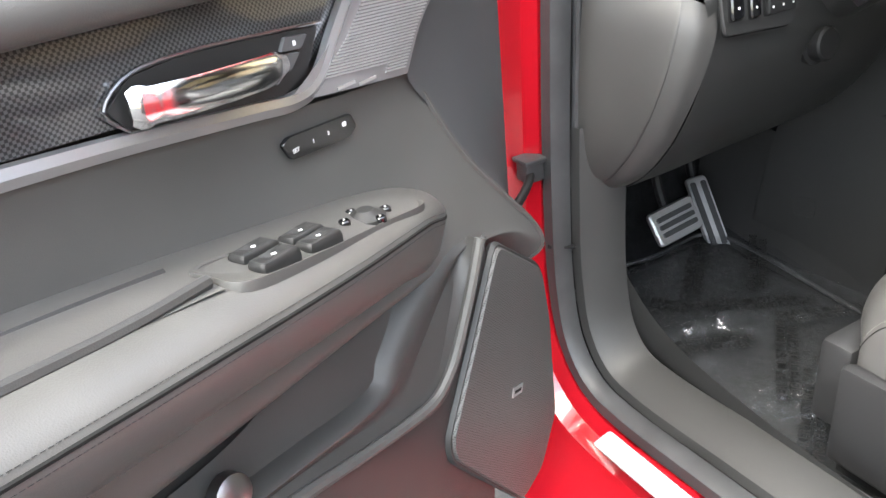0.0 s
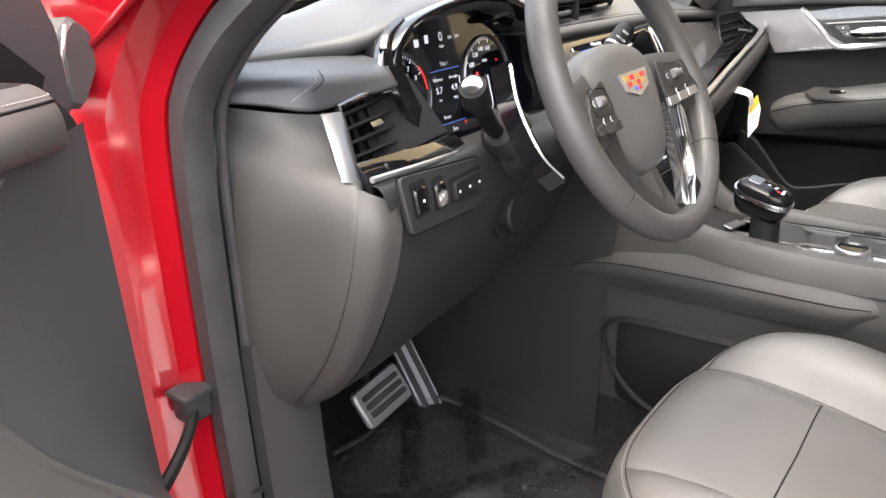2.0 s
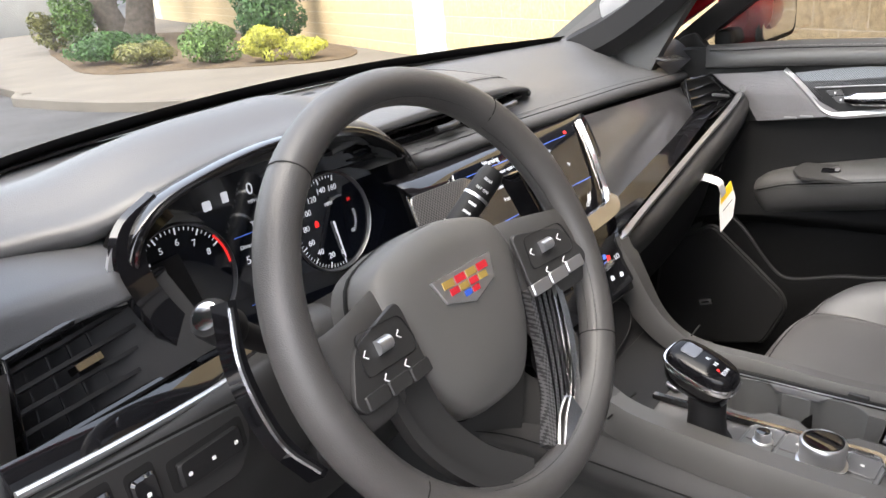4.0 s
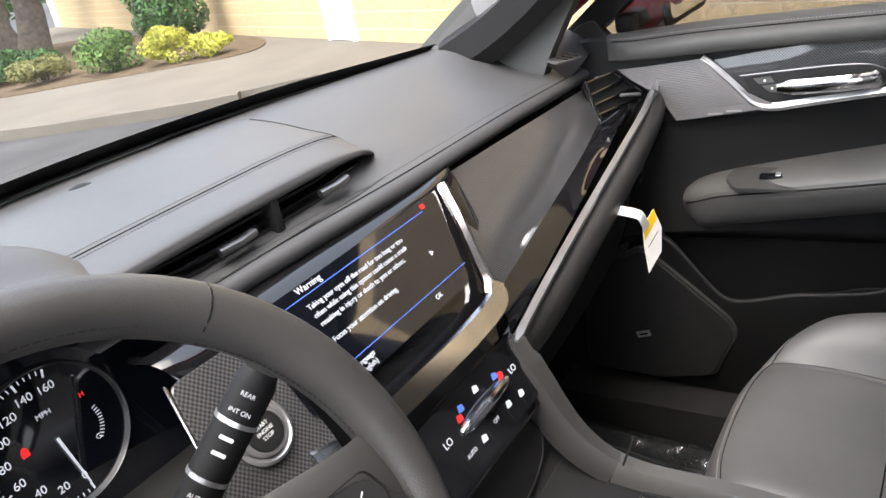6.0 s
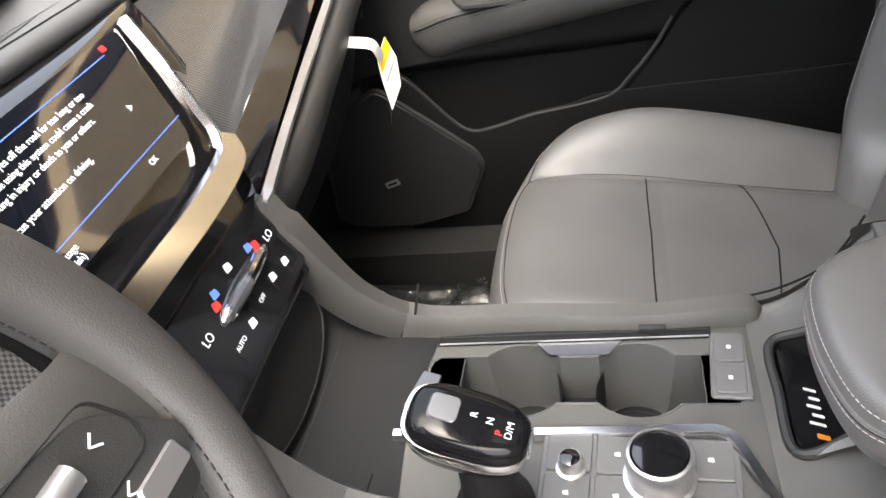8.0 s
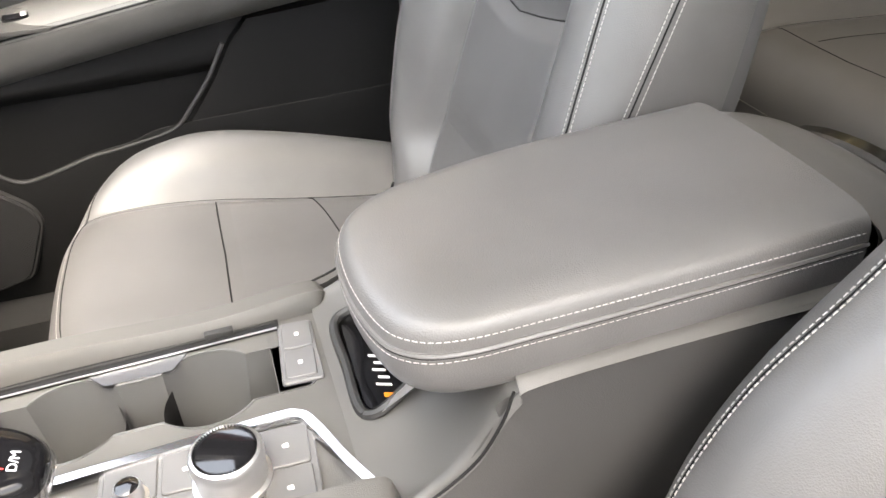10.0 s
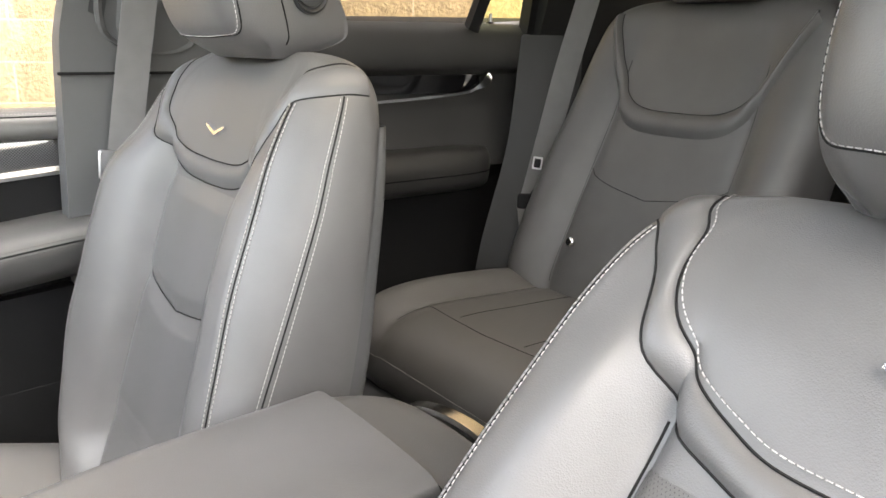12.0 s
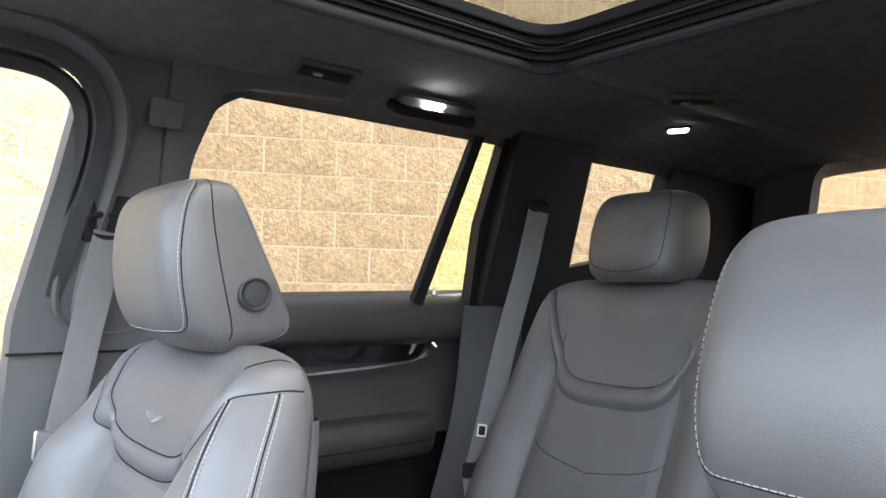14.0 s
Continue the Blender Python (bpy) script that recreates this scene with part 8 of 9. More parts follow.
        for a in range(4):
            q = deck(.372 + .027 * math.cos(a * 1.57), .062 + .015 * math.sin(a * 1.57), .003)
            k_ = part("mirror_key", plate(Matrix.Translation(q), rect(.009, .009, .003), .005, .001), PIANO, wp)
            part("symbol", plate(Matrix.Translation(q + V((0, 0, .0051))), rect(.0018, .0018, .0006), .0003), WHITE, k_)
        part("pull_cup", sheet([[P(.545, .947, .030), P(.65, .962, .030), P(.78, .975, .030)], [P(.545, .925, .055), P(.65, .938, .055), P(.78, .96, .055)], [P(.545, .945, .088), P(.65, .960, .088), P(.78, .977, .088)]], 17, 11), PLASTIC, root)
        part("pull_edge", tube([P(.548, .948, .075), P(.62, .956, .084), P(.72, .970, .088)], .005, 8, 14), VINYL, root)
        mem = part("memory_switch", plate(sd.f(.347, .968, .003), rounded([(-.048, -.006), (-.036, -.013), (.040, -.007), (.048, .008), (.040, .012), (-.042, .007)], .003), .004, .001), PIANO, root, "gloss black seat memory switch")
        for s, x in (("SET", .034), ("1", .012), ("2", -.008)):
            mm = sd.f(.347 + x, .968 - x * .02, .0075)
            mir = Matrix.Diagonal((-1, 1, 1, 1)) if mm.to_3x3().determinant() < 0 else Matrix.Identity(4)
            lettering(s, mm @ mir, .0052, WHITE, mem)
        part("symbol", plate(sd.f(.347 - .030, .969, .0072), rect(.005, .004, .001), .0004), WHITE, mem)
    # lower door: pocket and speaker
    low = [[P(.03, .68, .004), P(.2, .76, .006), P(.5, .79, .008), P(1.0, .81, .008)], [P(.015, .52, .006), P(.25, .60, .002), P(.5, .64, .002), P(1.0, .66, .002)], [P(.01, .42, .01), P(.25, .42, .015), P(.5, .42, .02), P(1.0, .43, .02)], [P(.03, .36, .0), P(.25, .355, .0), P(.5, .355, .0), P(1.0, .37, .0)]]
    # passenger side again in the copy darkened for shade
    part("lower_panel", sheet(low, 31, 21), PLASTIC if detail else SHADEPL, root, "grained black lower door panel")
    lip_o = [(.172, .793), (.205, .743), (.251, .683), (.292, .655), (.344, .662), (.416, .681), (.55, .712), (.80, .74), (1.0, .75)]
    lip_i = [(.186, .800), (.262, .778), (.322, .747), (.362, .717), (.405, .715), (.46, .725), (.58, .745), (.80, .765), (1.0, .775)]
    lip_b = [(.235, .818), (.33, .80), (.42, .789), (.47, .780), (.51, .772), (.56, .770), (.64, .775), (.80, .785), (1.0, .79)]
    if detail:
        pk = Loft([[P(s, z, .050) for s, z in lip_o], [P(s, z + .006, .058) for s, z in lip_o], [P(s, z, .040) for s, z in lip_i], [P(s, z, .012) for s, z in lip_b]])
        part("pocket_lip", pk.bm(41, 15), VINYL, root, "black map pocket lip")
    else:
        lip_o = [(.170, .800), (.199, .783), (.228, .755), (.275, .695), (.307, .669), (.347, .672), (.414, .690), (.478, .699), (.544, .714)]
        rise = [(.544, .714), (.576, .745), (.610, .786), (.639, .834)]
        # lip in a lighter plastic than the panels, as a painted edge highlight
        part("pocket_lip", tube([P(s, z, .054) for s, z in lip_o + rise[1:]], .0034, 8, 60), PLASTIC, root, "thin lip of the map pocket, paler for its edge highlight")
        part("rear_panel", plate(sd.f(0, 0, .030), [(.552, .700), (.584, .738), (.618, .782), (.650, .834), (.68, .865), (1.0, .89), (1.0, .70)], .022, .003), SHADEPL, root, "flat black panel behind the map pocket")
        lip_o = lip_o + [(.80, .72), (1.0, .73)]
    part("pocket_wall", sheet([[P(s, z, .050) for s, z in lip_o], [P(s, z - .006, .056) for s, z in lip_o], [P(s * .98, .42 + (z - .42) * .5, .054) for s, z in lip_o], [P(s * .9, .375, .03) for s, z in lip_o]], 33, 17), PLASTIC if detail else SHADEPL, root, "outer wall of the map pocket")
    spk = [(.160, .784), (.052, .699), (.034, .616), (.024, .447), (.075, .385), (.135, .378), (.285, .575), (.288, .605), (.225, .690)]
    if not detail:
        spk = [(.155, .765), (.052, .699), (.034, .616), (.024, .50), (.076, .486), (.173, .485), (.274, .508), (.317, .600), (.308, .630), (.227, .702)]
    spb = part("speaker_grille", plate(sd.f(0, 0, .058), rounded(spk, .015, 4), .008, .003), lmat, root, "perforated dark speaker grille")
    part("maker_plate", plate(sd.f(.137 if detail else .147, .567 if detail else .580, .066) @ Matrix.Rotation(radians(18), 4, "Z"), rect(.028, .013, .001), .0012, .0003), SATIN, spb, "small silver maker's plate")
    part("plate_mark", plate(sd.f(.137 if detail else .147, .567 if detail else .580, .0673) @ Matrix.Rotation(radians(18), 4, "Z"), rect(.018, .004), .0003), DARKPL, spb)
    part("speaker_frame", hoop([P(s, z, .057) for s, z in rounded(spk, .015, 4)], lambda i, q: [q + sd.n * (.006 * math.sin(a)) + (q - P(.15, .58, .048)).normalized() * (.006 * math.cos(a)) for a in [6.283 * j / 6 for j in range(6)]]), PLASTIC, root)
    if detail:
        # dished panel between the pocket and the speaker, with a raised rim
        rim_o = [(.199, .811), (.222, .765), (.246, .725), (.266, .696), (.290, .677), (.315, .671), (.36, .678), (.42, .692), (.497, .713), (.60, .735)]
        rim_i = [(.189, .803), (.228, .800), (.267, .788), (.300, .772), (.325, .756), (.345, .742), (.362, .724), (.40, .722), (.46, .730), (.56, .745)]
        # rim lighter than the dish: the ridge's highlight is put into its colour
        part("pocket_rim", tube([P(s, z, .066 - .012 * k / 9) for k, (s, z) in enumerate(rim_o)], .006, 8, 50), TRIM, root, "rim between the pocket and the speaker, greyed for its highlight")
        part("pocket_dish", Loft([[P(s, z, .062 - .012 * k / 9) for k, (s, z) in enumerate(rim_o)], [P((s + u) / 2, (z + w) / 2, .046) for (s, z), (u, w) in zip(rim_o, rim_i)], [P(s, z, .050) for s, z in rim_i], [P(s + .02, z + .012, .020) for s, z in rim_i]]).bm(41, 17), VINYL, root, "dished black panel beside the speaker")
    # window frame and glass above the ledge
    glass = plate(sd.f(0, 0, -.07), [(.03, 1.10), (1.0, 1.12), (.98, 1.60), (.72, 1.60)] if detail else [(.03, 1.10), (1.08, 1.12), (1.07, 1.68), (.74, 1.68)], .004)
    go = part("window_glass", glass, GLASS_S, root, "clear side glass")
    go.visible_shadow = False
    part("window_frame", sweep([P(.0, 1.11, -.06), P(.35, 1.38, -.06), P(.69, 1.615, -.06)] + ([P(.80, 1.63, -.06), P(1.01, 1.62, -.06), P(1.03, 1.12, -.06)] if detail else []), [(-.022, -.025), (.022, -.025), (.022, .025), (-.022, .025)], up=sd.n), DARKPL, root, "black window frame")
    if detail:
        part("mirror_sail", plate(sd.f(0, 0, -.075), rounded([(.060, 1.09), (.057, 1.21), (.09, 1.27), (-.03, 1.22), (-.056, 1.16), (-.056, 1.09)], .006), .030, .004), DASH, root, "dark grey mirror corner panel")
        cap_ = part("mirror_base", plate(sd.f(0, 0, -.080), rounded([(-.064, 1.092), (-.082, 1.088), (-.112, 1.118), (-.120, 1.150), (-.092, 1.168), (-.070, 1.155)], .006), .028, .005), GREYPL, root, "grey cover at the mirror's foot")
        part("bright_edge", tube([P(-.062, 1.098, -.055), P(-.063, 1.125, -.053), P(-.064, 1.150, -.055)], .0022, 6, 8), SATIN, cap_)
        part("bright_edge", tube([P(-.057, 1.128, -.050), P(-.070, 1.146, -.052), P(-.082, 1.160, -.055)], .0020, 6, 8), SATIN, cap_)
    else:
        part("mirror_sail", plate(sd.f(0, 0, -.052), rounded([(-.01, 1.10), (.10, 1.125), (.07, 1.165), (.035, 1.155)], .01), .022, .004), PLASTIC, root)
    return root


SPK = dotted(mat("speaker_mesh", (.085, .083, .081), .5, .2, .1, 8, 0), .0040, 1.0, .35, (0, 0, -29))
# same mesh for the passenger door, darkened to stand for its shade
SPK2 = dotted(mat("speaker_mesh_shaded", (.016, .016, .017), .55, .2, .1, 8, 0), .0045, 1.0, .1, (0, 0, 90))
ld = Side(DO, DU, DN)
left_door = door_trim("front_door", ld, "open front door with black trim, carbon insert and red skin", CARBON_D, True, SPK, LEATHER)
# hinge side: check strap in the jamb
ck = thing("door_check", (-.815, .755, .745), "grey door check bracket with a black strap", "door check")
part("bracket", block((-.832, .746, .732), (-.800, .776, .766), .004), SEAL, ck)
part("bracket_roof", block((-.836, .742, .761), (-.797, .780, .769), .003), SEAL, ck)
part("strap", tube([(-.815, .76, .748), (-.84, .735, .738), (-.875, .715, .722), (-.92, .70, .70)], .007, 8, 14), DARKPL, ck)
# bright screw on the pull handle's end
part("pull_end", lathe(at_frame(ld.p(.553, .757, .035), ld.u, (ld.n.x, ld.n.y, .2)), [(.017, 0), (.017, .012), (.011, .016), (.002, .017)], 24), TRIM_SILVER, left_door)

rd = Side((.812, .82, -.055), (0.0, -1.0, 0), (-1.0, 0.0, 0))
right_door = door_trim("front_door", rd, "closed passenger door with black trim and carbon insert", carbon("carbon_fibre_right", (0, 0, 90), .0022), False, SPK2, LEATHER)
wsw = part("window_switch_plate", plate(at_frame((.742, .437, .851), (0, 1, -.12), (-.25, 0, 1)), rounded([(-.082, -.022), (.055, -.030), (.070, .0), (.050, .032), (-.075, .036), (-.090, .010)], .010), .006, .002), VINYL, right_door, "raised black switch pod on the armrest")
part("window_switch", plate(at_frame((.737, .434, .857), (0, 1, -.12), (-.25, 0, 1)), rect(.036, .013, .003), .004, .001), PIANO, wsw)
part("switch_tip", plate(at_frame((.7365, .424, .8625), (0, 1, -.12), (-.25, 0, 1)), rect(.008, .010, .002), .0012, .0004), SATIN, wsw)

# rear passenger door
rr = thing("rear_door", (.78, -.6, .42), "closed rear door with black trim, armrest and tinted window", "car door")
R2 = Side((.80, -.315, 0), (0, -1, 0), (-1, 0, 0))
Pp = R2.p
part("outer_shell", plate(R2.f(0, 0, -.09), rounded([(.0, .36), (.62, .36), (.65, .9), (.66, 1.2), (.0, 1.2)], .05), .06), RED, rr, "red painted door shell")
rrows = []
for s in (-.01, .1, .3, .5, .68, .78):
    rrows.append([Pp(s, 1.236 + .02 * s, -.03), Pp(s, 1.240 + .02 * s, .005), Pp(s, 1.225, .045), Pp(s, 1.190, .062), Pp(s, 1.155, .058), Pp(s, 1.140, .035)])
part("panel_backing", block((.792, -1.30, .40), (.806, -.32, 1.13), .002), DARKPL, rr)
part("belt_pad", Loft(rrows).bm(21, 25), VINYL, rr, "padded window ledge")
part("mid_panel", sheet([[Pp(s, 1.145, .030) for s in (-.01, .2, .4, .6, .80)], [Pp(s, 1.08, .022) for s in (-.01, .2, .4, .6, .80)], [Pp(s, 1.02, .03) for s in (-.01, .2, .4, .6, .80)], [Pp(s, .95, .05) for s in (-.01, .2, .4, .6, .80)]], 21, 13), VINYL, rr)
part("handle_recess", plate(R2.f(.36, 1.118, .027), rounded([(-.35, -.012), (.22, -.016), (.26, .022), (-.35, .022)], .008), .002), PIANO, rr)
part("trim_strip", sweep(curve([Pp(.0, 1.078, .034), Pp(.3, 1.088, .036), Pp(.52, 1.100, .040), Pp(.575, 1.115, .048), Pp(.600, 1.140, .052)], 34), [(-.004, -.003), (.004, -.003), (.004, .004), (-.004, .004)], up=(-1, 0, 0), scale=[.7] * 24 + [1, 1.3, 1.6, 1.9, 2.2, 2.4, 2.4, 2.2, 2, 1.6]), CHROME, rr, "bright door handle strip")
arows = []
for s, k in ((-.01, 1), (.2, 1), (.4, 1), (.53, .95), (.585, .7), (.61, .2)):
    arows.append([Pp(s, .985 + .012 * k, .02), Pp(s, .985 + .010 * k, .02 + .06 * k), Pp(s, .975, .02 + .085 * k), Pp(s, .950, .02 + .088 * k), Pp(s, .915, .02 + .07 * k), Pp(s, .895, .02)])
AA = Loft(arows)
part("armrest", AA.bm(25, 25), VINYL, rr, "padded rear armrest")
part("armrest_seam", tube([AA.at(3.1, 4.6 * k / 40) for k in range(41)], .0014, 5), SEAM, rr)
part("lower_panel", sheet([[Pp(s, .92, .03) for s in (-.01, .3, .6, .82)], [Pp(s, .75, .02) for s in (-.01, .3, .6, .82)], [Pp(s, .55, .04) for s in (-.01, .3, .6, .82)], [Pp(s, .38, .02) for s in (-.01, .3, .6, .82)]], 15, 15), DARKPL, rr)
part("speaker_edge", tube([Pp(.10, .86, .026), Pp(.14, .83, .032), Pp(.155, .78, .036), Pp(.15, .70, .04)], .004, 6, 16), PLASTIC, rr)
part("window_glass", sheet([[V((.775, -.31, 1.22)), V((.775, -.60, 1.23)), V((.775, -.875, 1.24))], [V((.705, -.31, 1.64)), V((.705, -.7, 1.645)), V((.705, -1.015, 1.65))]], 9, 5), GLASS_R, rr, "dark tinted rear door glass")
part("quarter_glass", sheet([[V((.775, -.885, 1.24)), V((.775, -1.04, 1.25))], [V((.705, -1.02, 1.65)), V((.705, -1.10, 1.65))]], 3, 3), thin_glass("green_tint_glass", (.26, .265, .18)), rr, "greenish fixed quarter glass")
part("glass_divider", sweep([(.762, -.875, 1.225), (.705, -1.015, 1.64)], [(-.013, -.010), (.013, -.010), (.013, .010), (-.013, .010)], up=(1, 0, 0)), DARKPL, rr, "black window divider bar")
part("window_frame_rear", sweep([(.755, -1.03, 1.22), (.745, -1.05, 1.40), (.70, -1.095, 1.63)], [(-.020, -.015), (.020, -.015), (.020, .015), (-.020, .015)], up=(1, 0, 0)), DARKPL, rr)
part("lock_pin", lathe(Matrix.Translation((.752, -.918, 1.243)), [(.0035, 0), (.0035, .014), (.002, .017)], 12), SATIN, rr)
part("lock_pin_base", lathe(Matrix.Translation((.752, -.918, 1.241)), [(.008, 0), (.006, .003), (.003, .003)], 12), DARKPL, rr)
# front-corner radius of the rear window
wc_ = part("window_corner", plate(at_frame((0, 0, 0), (0, 1, 0), (1, 0, 0)), [(-.30, 1.66), (-.30, 1.38), (-.345, 1.44), (-.362, 1.53), (-.39, 1.575), (-.44, 1.592), (-.62, 1.605), (-.62, 1.66)], .02), GREYPL, rr)
for v in wc_.data.vertices:
    v.co.x += .735 - max(0, v.co.z - 1.22) * .20

# passenger door mirror outside
mi = thing("door_mirror", (.90, .80, 1.08), "red painted door mirror with dark glass", "mirror")
part("housing", Loft([[(x, .78 + d * math.cos(a), 1.135 + h * math.sin(a)) for a in [6.283 * j / 12 for j in range(12)]] for x, d, h in ((.93, .03, .045), (.96, .055, .075), (1.02, .065, .088), (1.09, .06, .085), (1.14, .04, .06), (1.155, .01, .02))], True).bm(28, 18, True), RED, mi, "red mirror housing")
part("mirror_glass", plate(at_frame((1.045, .722, 1.135), (1, -.15, 0), (-.12, -1, 0)), rounded([(-.085, -.062), (.085, -.055), (.08, .062), (-.08, .066)], .025), .004, .001), mat("mirror_silver", (.85, .85, .86), .03, 1, .01, 9, 0, rvar=.01), mi, "mirror glass")
part("bezel", plate(at_frame((1.045, .728, 1.135), (1, -.15, 0), (-.12, -1, 0)), rounded([(-.098, -.074), (.10, -.066), (.094, .074), (-.092, .078)], .03), .006, .002), DARKPL, mi)
part("stalk", block((.86, .76, 1.075), (.95, .80, 1.11), .01), DARKPL, mi)
mi.location.y -= .08
# ---- seat belts ----
def belt(pts, w, up, parent, n=24):
    return part("webbing", sweep(curve(pts, n), [(-w, -.0007), (w, -.0007), (w, .0007), (-w, .0007)], up=up), WEB, parent, "grey woven webbing")


fb = thing("seat_belt", (.70, -.21, 1.33), "grey front seat belt hanging from the centre pillar", "seat belt", "seat belts")
belt([(.690, -.225, 1.335), (.700, -.205, 1.22), (.704, -.18, 1.08), (.700, -.15, .92), (.690, -.12, .78)], .024, (-1, 0, 0), fb)
part("guide_ring", hoop([V((.698 + .004 * math.sin(a), -.222 + .030 * math.cos(a), 1.345 + .018 * math.sin(a))) for a in [6.283 * k / 24 for k in range(24)]], lambda i, p: [p + V((.006 * math.cos(q), 0, .006 * math.sin(q))) for q in [6.283 * j / 6 for j in range(6)]]), DARKPL, fb, "black belt guide")
part("guide_cover", block((.705, -.275, 1.32), (.722, -.19, 1.395), .006), DARKPL, fb)
part("tongue", plate(at_frame((.690, -.155, 1.018), (0, 1, .2), (-1, 0, 0)), rounded([(-.028, -.022), (.028, -.022), (.022, .022), (-.022, .022)], .006), .006, .002), SATIN, fb, "bright belt tongue")
part("belt_slot", hoop(curve([(.7335, -.165, 1.21), (.7335, -.30, 1.20), (.715, -.30, 1.39), (.715, -.20, 1.40)], 40, True), lambda i, p: [p + V((.004 * math.cos(q), .006 * math.sin(q), .004 * math.cos(q))) for q in [6.283 * j / 6 for j in range(6)]]), GREYPL, fb)
part("pillar_cap", plate(at_frame((.658, -.292, 1.525), (0, 1, 0), (-1, 0, -.26)), rect(.052, .044, .008), .003, .001), GREYPL, fb)
part("pillar_joint", block((.729, -.305, 1.148), (.7345, -.098, 1.152)), SEAM, fb)

rb = thing("seat_belt", (.66, -1.10, 1.42), "grey rear seat belt on the dark pillar", "seat belt", "seat belts")
belt([(.672, -1.16, 1.44), (.655, -1.10, 1.30), (.64, -1.03, 1.15), (.63, -.965, .97), (.62, -.90, .80)], .024, (-.75, .6, 0), rb)
part("guide_ring", hoop([V((.676, -1.165 + .030 * math.cos(a), 1.455 + .014 * math.sin(a))) for a in [6.283 * k / 24 for k in range(24)]], lambda i, p: [p + V((.005 * math.cos(q), 0, .005 * math.sin(q))) for q in [6.283 * j / 6 for j in range(6)]]), DARKPL, rb)
part("label_patch", plate(at_frame((.6275, -.950, .968), (.6, .75, .12), (-.75, .6, .1)), rect(.020, .026, .002), .001), WHITE, rb)
part("label_mark", plate(at_frame((.6265, -.949, .968), (.6, .75, .12), (-.75, .6, .1)), rect(.013, .018, .002), .001), DARKPL, rb)
part("tongue", plate(at_frame((.60, -.90, .90), (.5, .8, 0), (-.8, .6, 0)), rect(.04, .03, .006), .008, .002), DARKPL, rb)
belt([(.60, -.90, .895), (.575, -.885, .84), (.57, -.87, .76)], .020, (-.8, .6, 0), rb, 10)
tagged(part("pillar_trim_lower", sheet([[V((.735, -.99, 1.22)), V((.66, -1.10, 1.22))], [V((.70, -.93, 1.0)), V((.60, -1.02, 1.0))], [V((.67, -.84, .80)), V((.57, -.92, .80))], [V((.66, -.80, .62)), V((.55, -.86, .62))]], 7, 15), PLASTIC), "dark plastic lower pillar trim beside the rear seat", "pillar trim", kind="structure")

# ---- ceiling fittings ----
def ceiling_vent(x, y, turn, w):
    v = thing("ceiling_vent", (x, y, liner_z(x, y) - .01), "dark roof air vent with a small bright tab", "air vent", "roof air vents")
    f = at_frame((x, y, liner_z(x, y) - .008), (math.sin(turn), math.cos(turn), 0), (-.45 if x > .5 else 0, 0, -1))
    part("frame", plate(f, rect(w, .05, .008), .008, .002), GREYPL, v)
    part("mouth", plate(f @ Matrix.Translation((0, 0, .0075)), rect(w * .8, .026, .004), .001), DARKPL, v)
    part("slat", plate(f @ Matrix.Translation((0, .002, .008)) @ Matrix.Rotation(.5, 4, "X"), rect(w * .76, .012), .002), PLASTIC, v)
    part("tab", plate(f @ Matrix.Translation((w * .12, 0, .010)), rect(.018, .006, .001), .003), SATIN, v)


ceiling_vent(.607, -.545, 0.0, .13)
ceiling_vent(.33, -1.25, .75, .11)
gh = thing("grab_handle", (.615, -.80, 1.60), "dark folding grab handle with a lit reading lamp", "grab handle")
part("grip", tube([(.628, -.70, 1.607), (.606, -.715, 1.592), (.592, -.76, 1.588), (.592, -.84, 1.588), (.606, -.885, 1.592), (.628, -.90, 1.607)], .011, 10, 30), DARKPL, gh)
part("base", plate(at_frame((.612, -.80, 1.618), (0, 1, 0), (-.45, 0, -1)), rect(.19, .036, .012), .010, .003), GREYPL, gh)
part("lens", plate(at_frame((.600, -.785, 1.609), (0, 1, 0), (-.45, 0, -1)), rect(.042, .022, .004), .006, .002), LAMP, gh, "lit white lamp lens")
part("coat_hook", tube([(.612, -.855, 1.606), (.600, -.855, 1.592), (.606, -.855, 1.584)], .004, 6, 8), SATIN, gh)
rl = thing("reading_lamp", (.50, -1.46, liner_z(.5, -1.46)), "small lit rear reading lamp", "lamp")
f = at_frame((.50, -1.46, liner_z(.50, -1.46) - .006), (.7, .7, 0), (-.1, 0, -1))
part("frame", plate(f, rect(.06, .038, .006), .006, .002), DARKPL, rl)
part("lens", plate(f @ Matrix.Translation((0, 0, .005)), rect(.046, .026, .005), .004, .001), LAMP, rl, "lit white lamp lens")

# ---- floor: mat under a printed protective film ----
FILM.use_nodes = True
nt = FILM.node_tree
fb_ = principled(FILM)
tr_ = nt.nodes.new("ShaderNodeBsdfTransparent")
tr_.inputs[0].default_value = (.90, .91, .93, 1)
gl_ = nt.nodes.new("ShaderNodeBsdfGlossy")
gl_.inputs["Roughness"].default_value = .06
no_ = nt.nodes.new("ShaderNodeTexNoise")
no_.inputs["Scale"].default_value = 26
no_.inputs["Detail"].default_value = 4
no_.inputs["Distortion"].default_value = 1.2
tcn = nt.nodes.new("ShaderNodeTexCoord")
nt.links.new(tcn.outputs["Object"], no_.inputs["Vector"])
bu_ = nt.nodes.new("ShaderNodeBump")
bu_.inputs["Strength"].default_value, bu_.inputs["Distance"].default_value = .9, .01
nt.links.new(no_.outputs["Fac"], bu_.inputs["Height"])
nt.links.new(bu_.outputs["Normal"], gl_.inputs["Normal"])
mx_ = nt.nodes.new("ShaderNodeMixShader")
mx_.inputs[0].default_value = .16
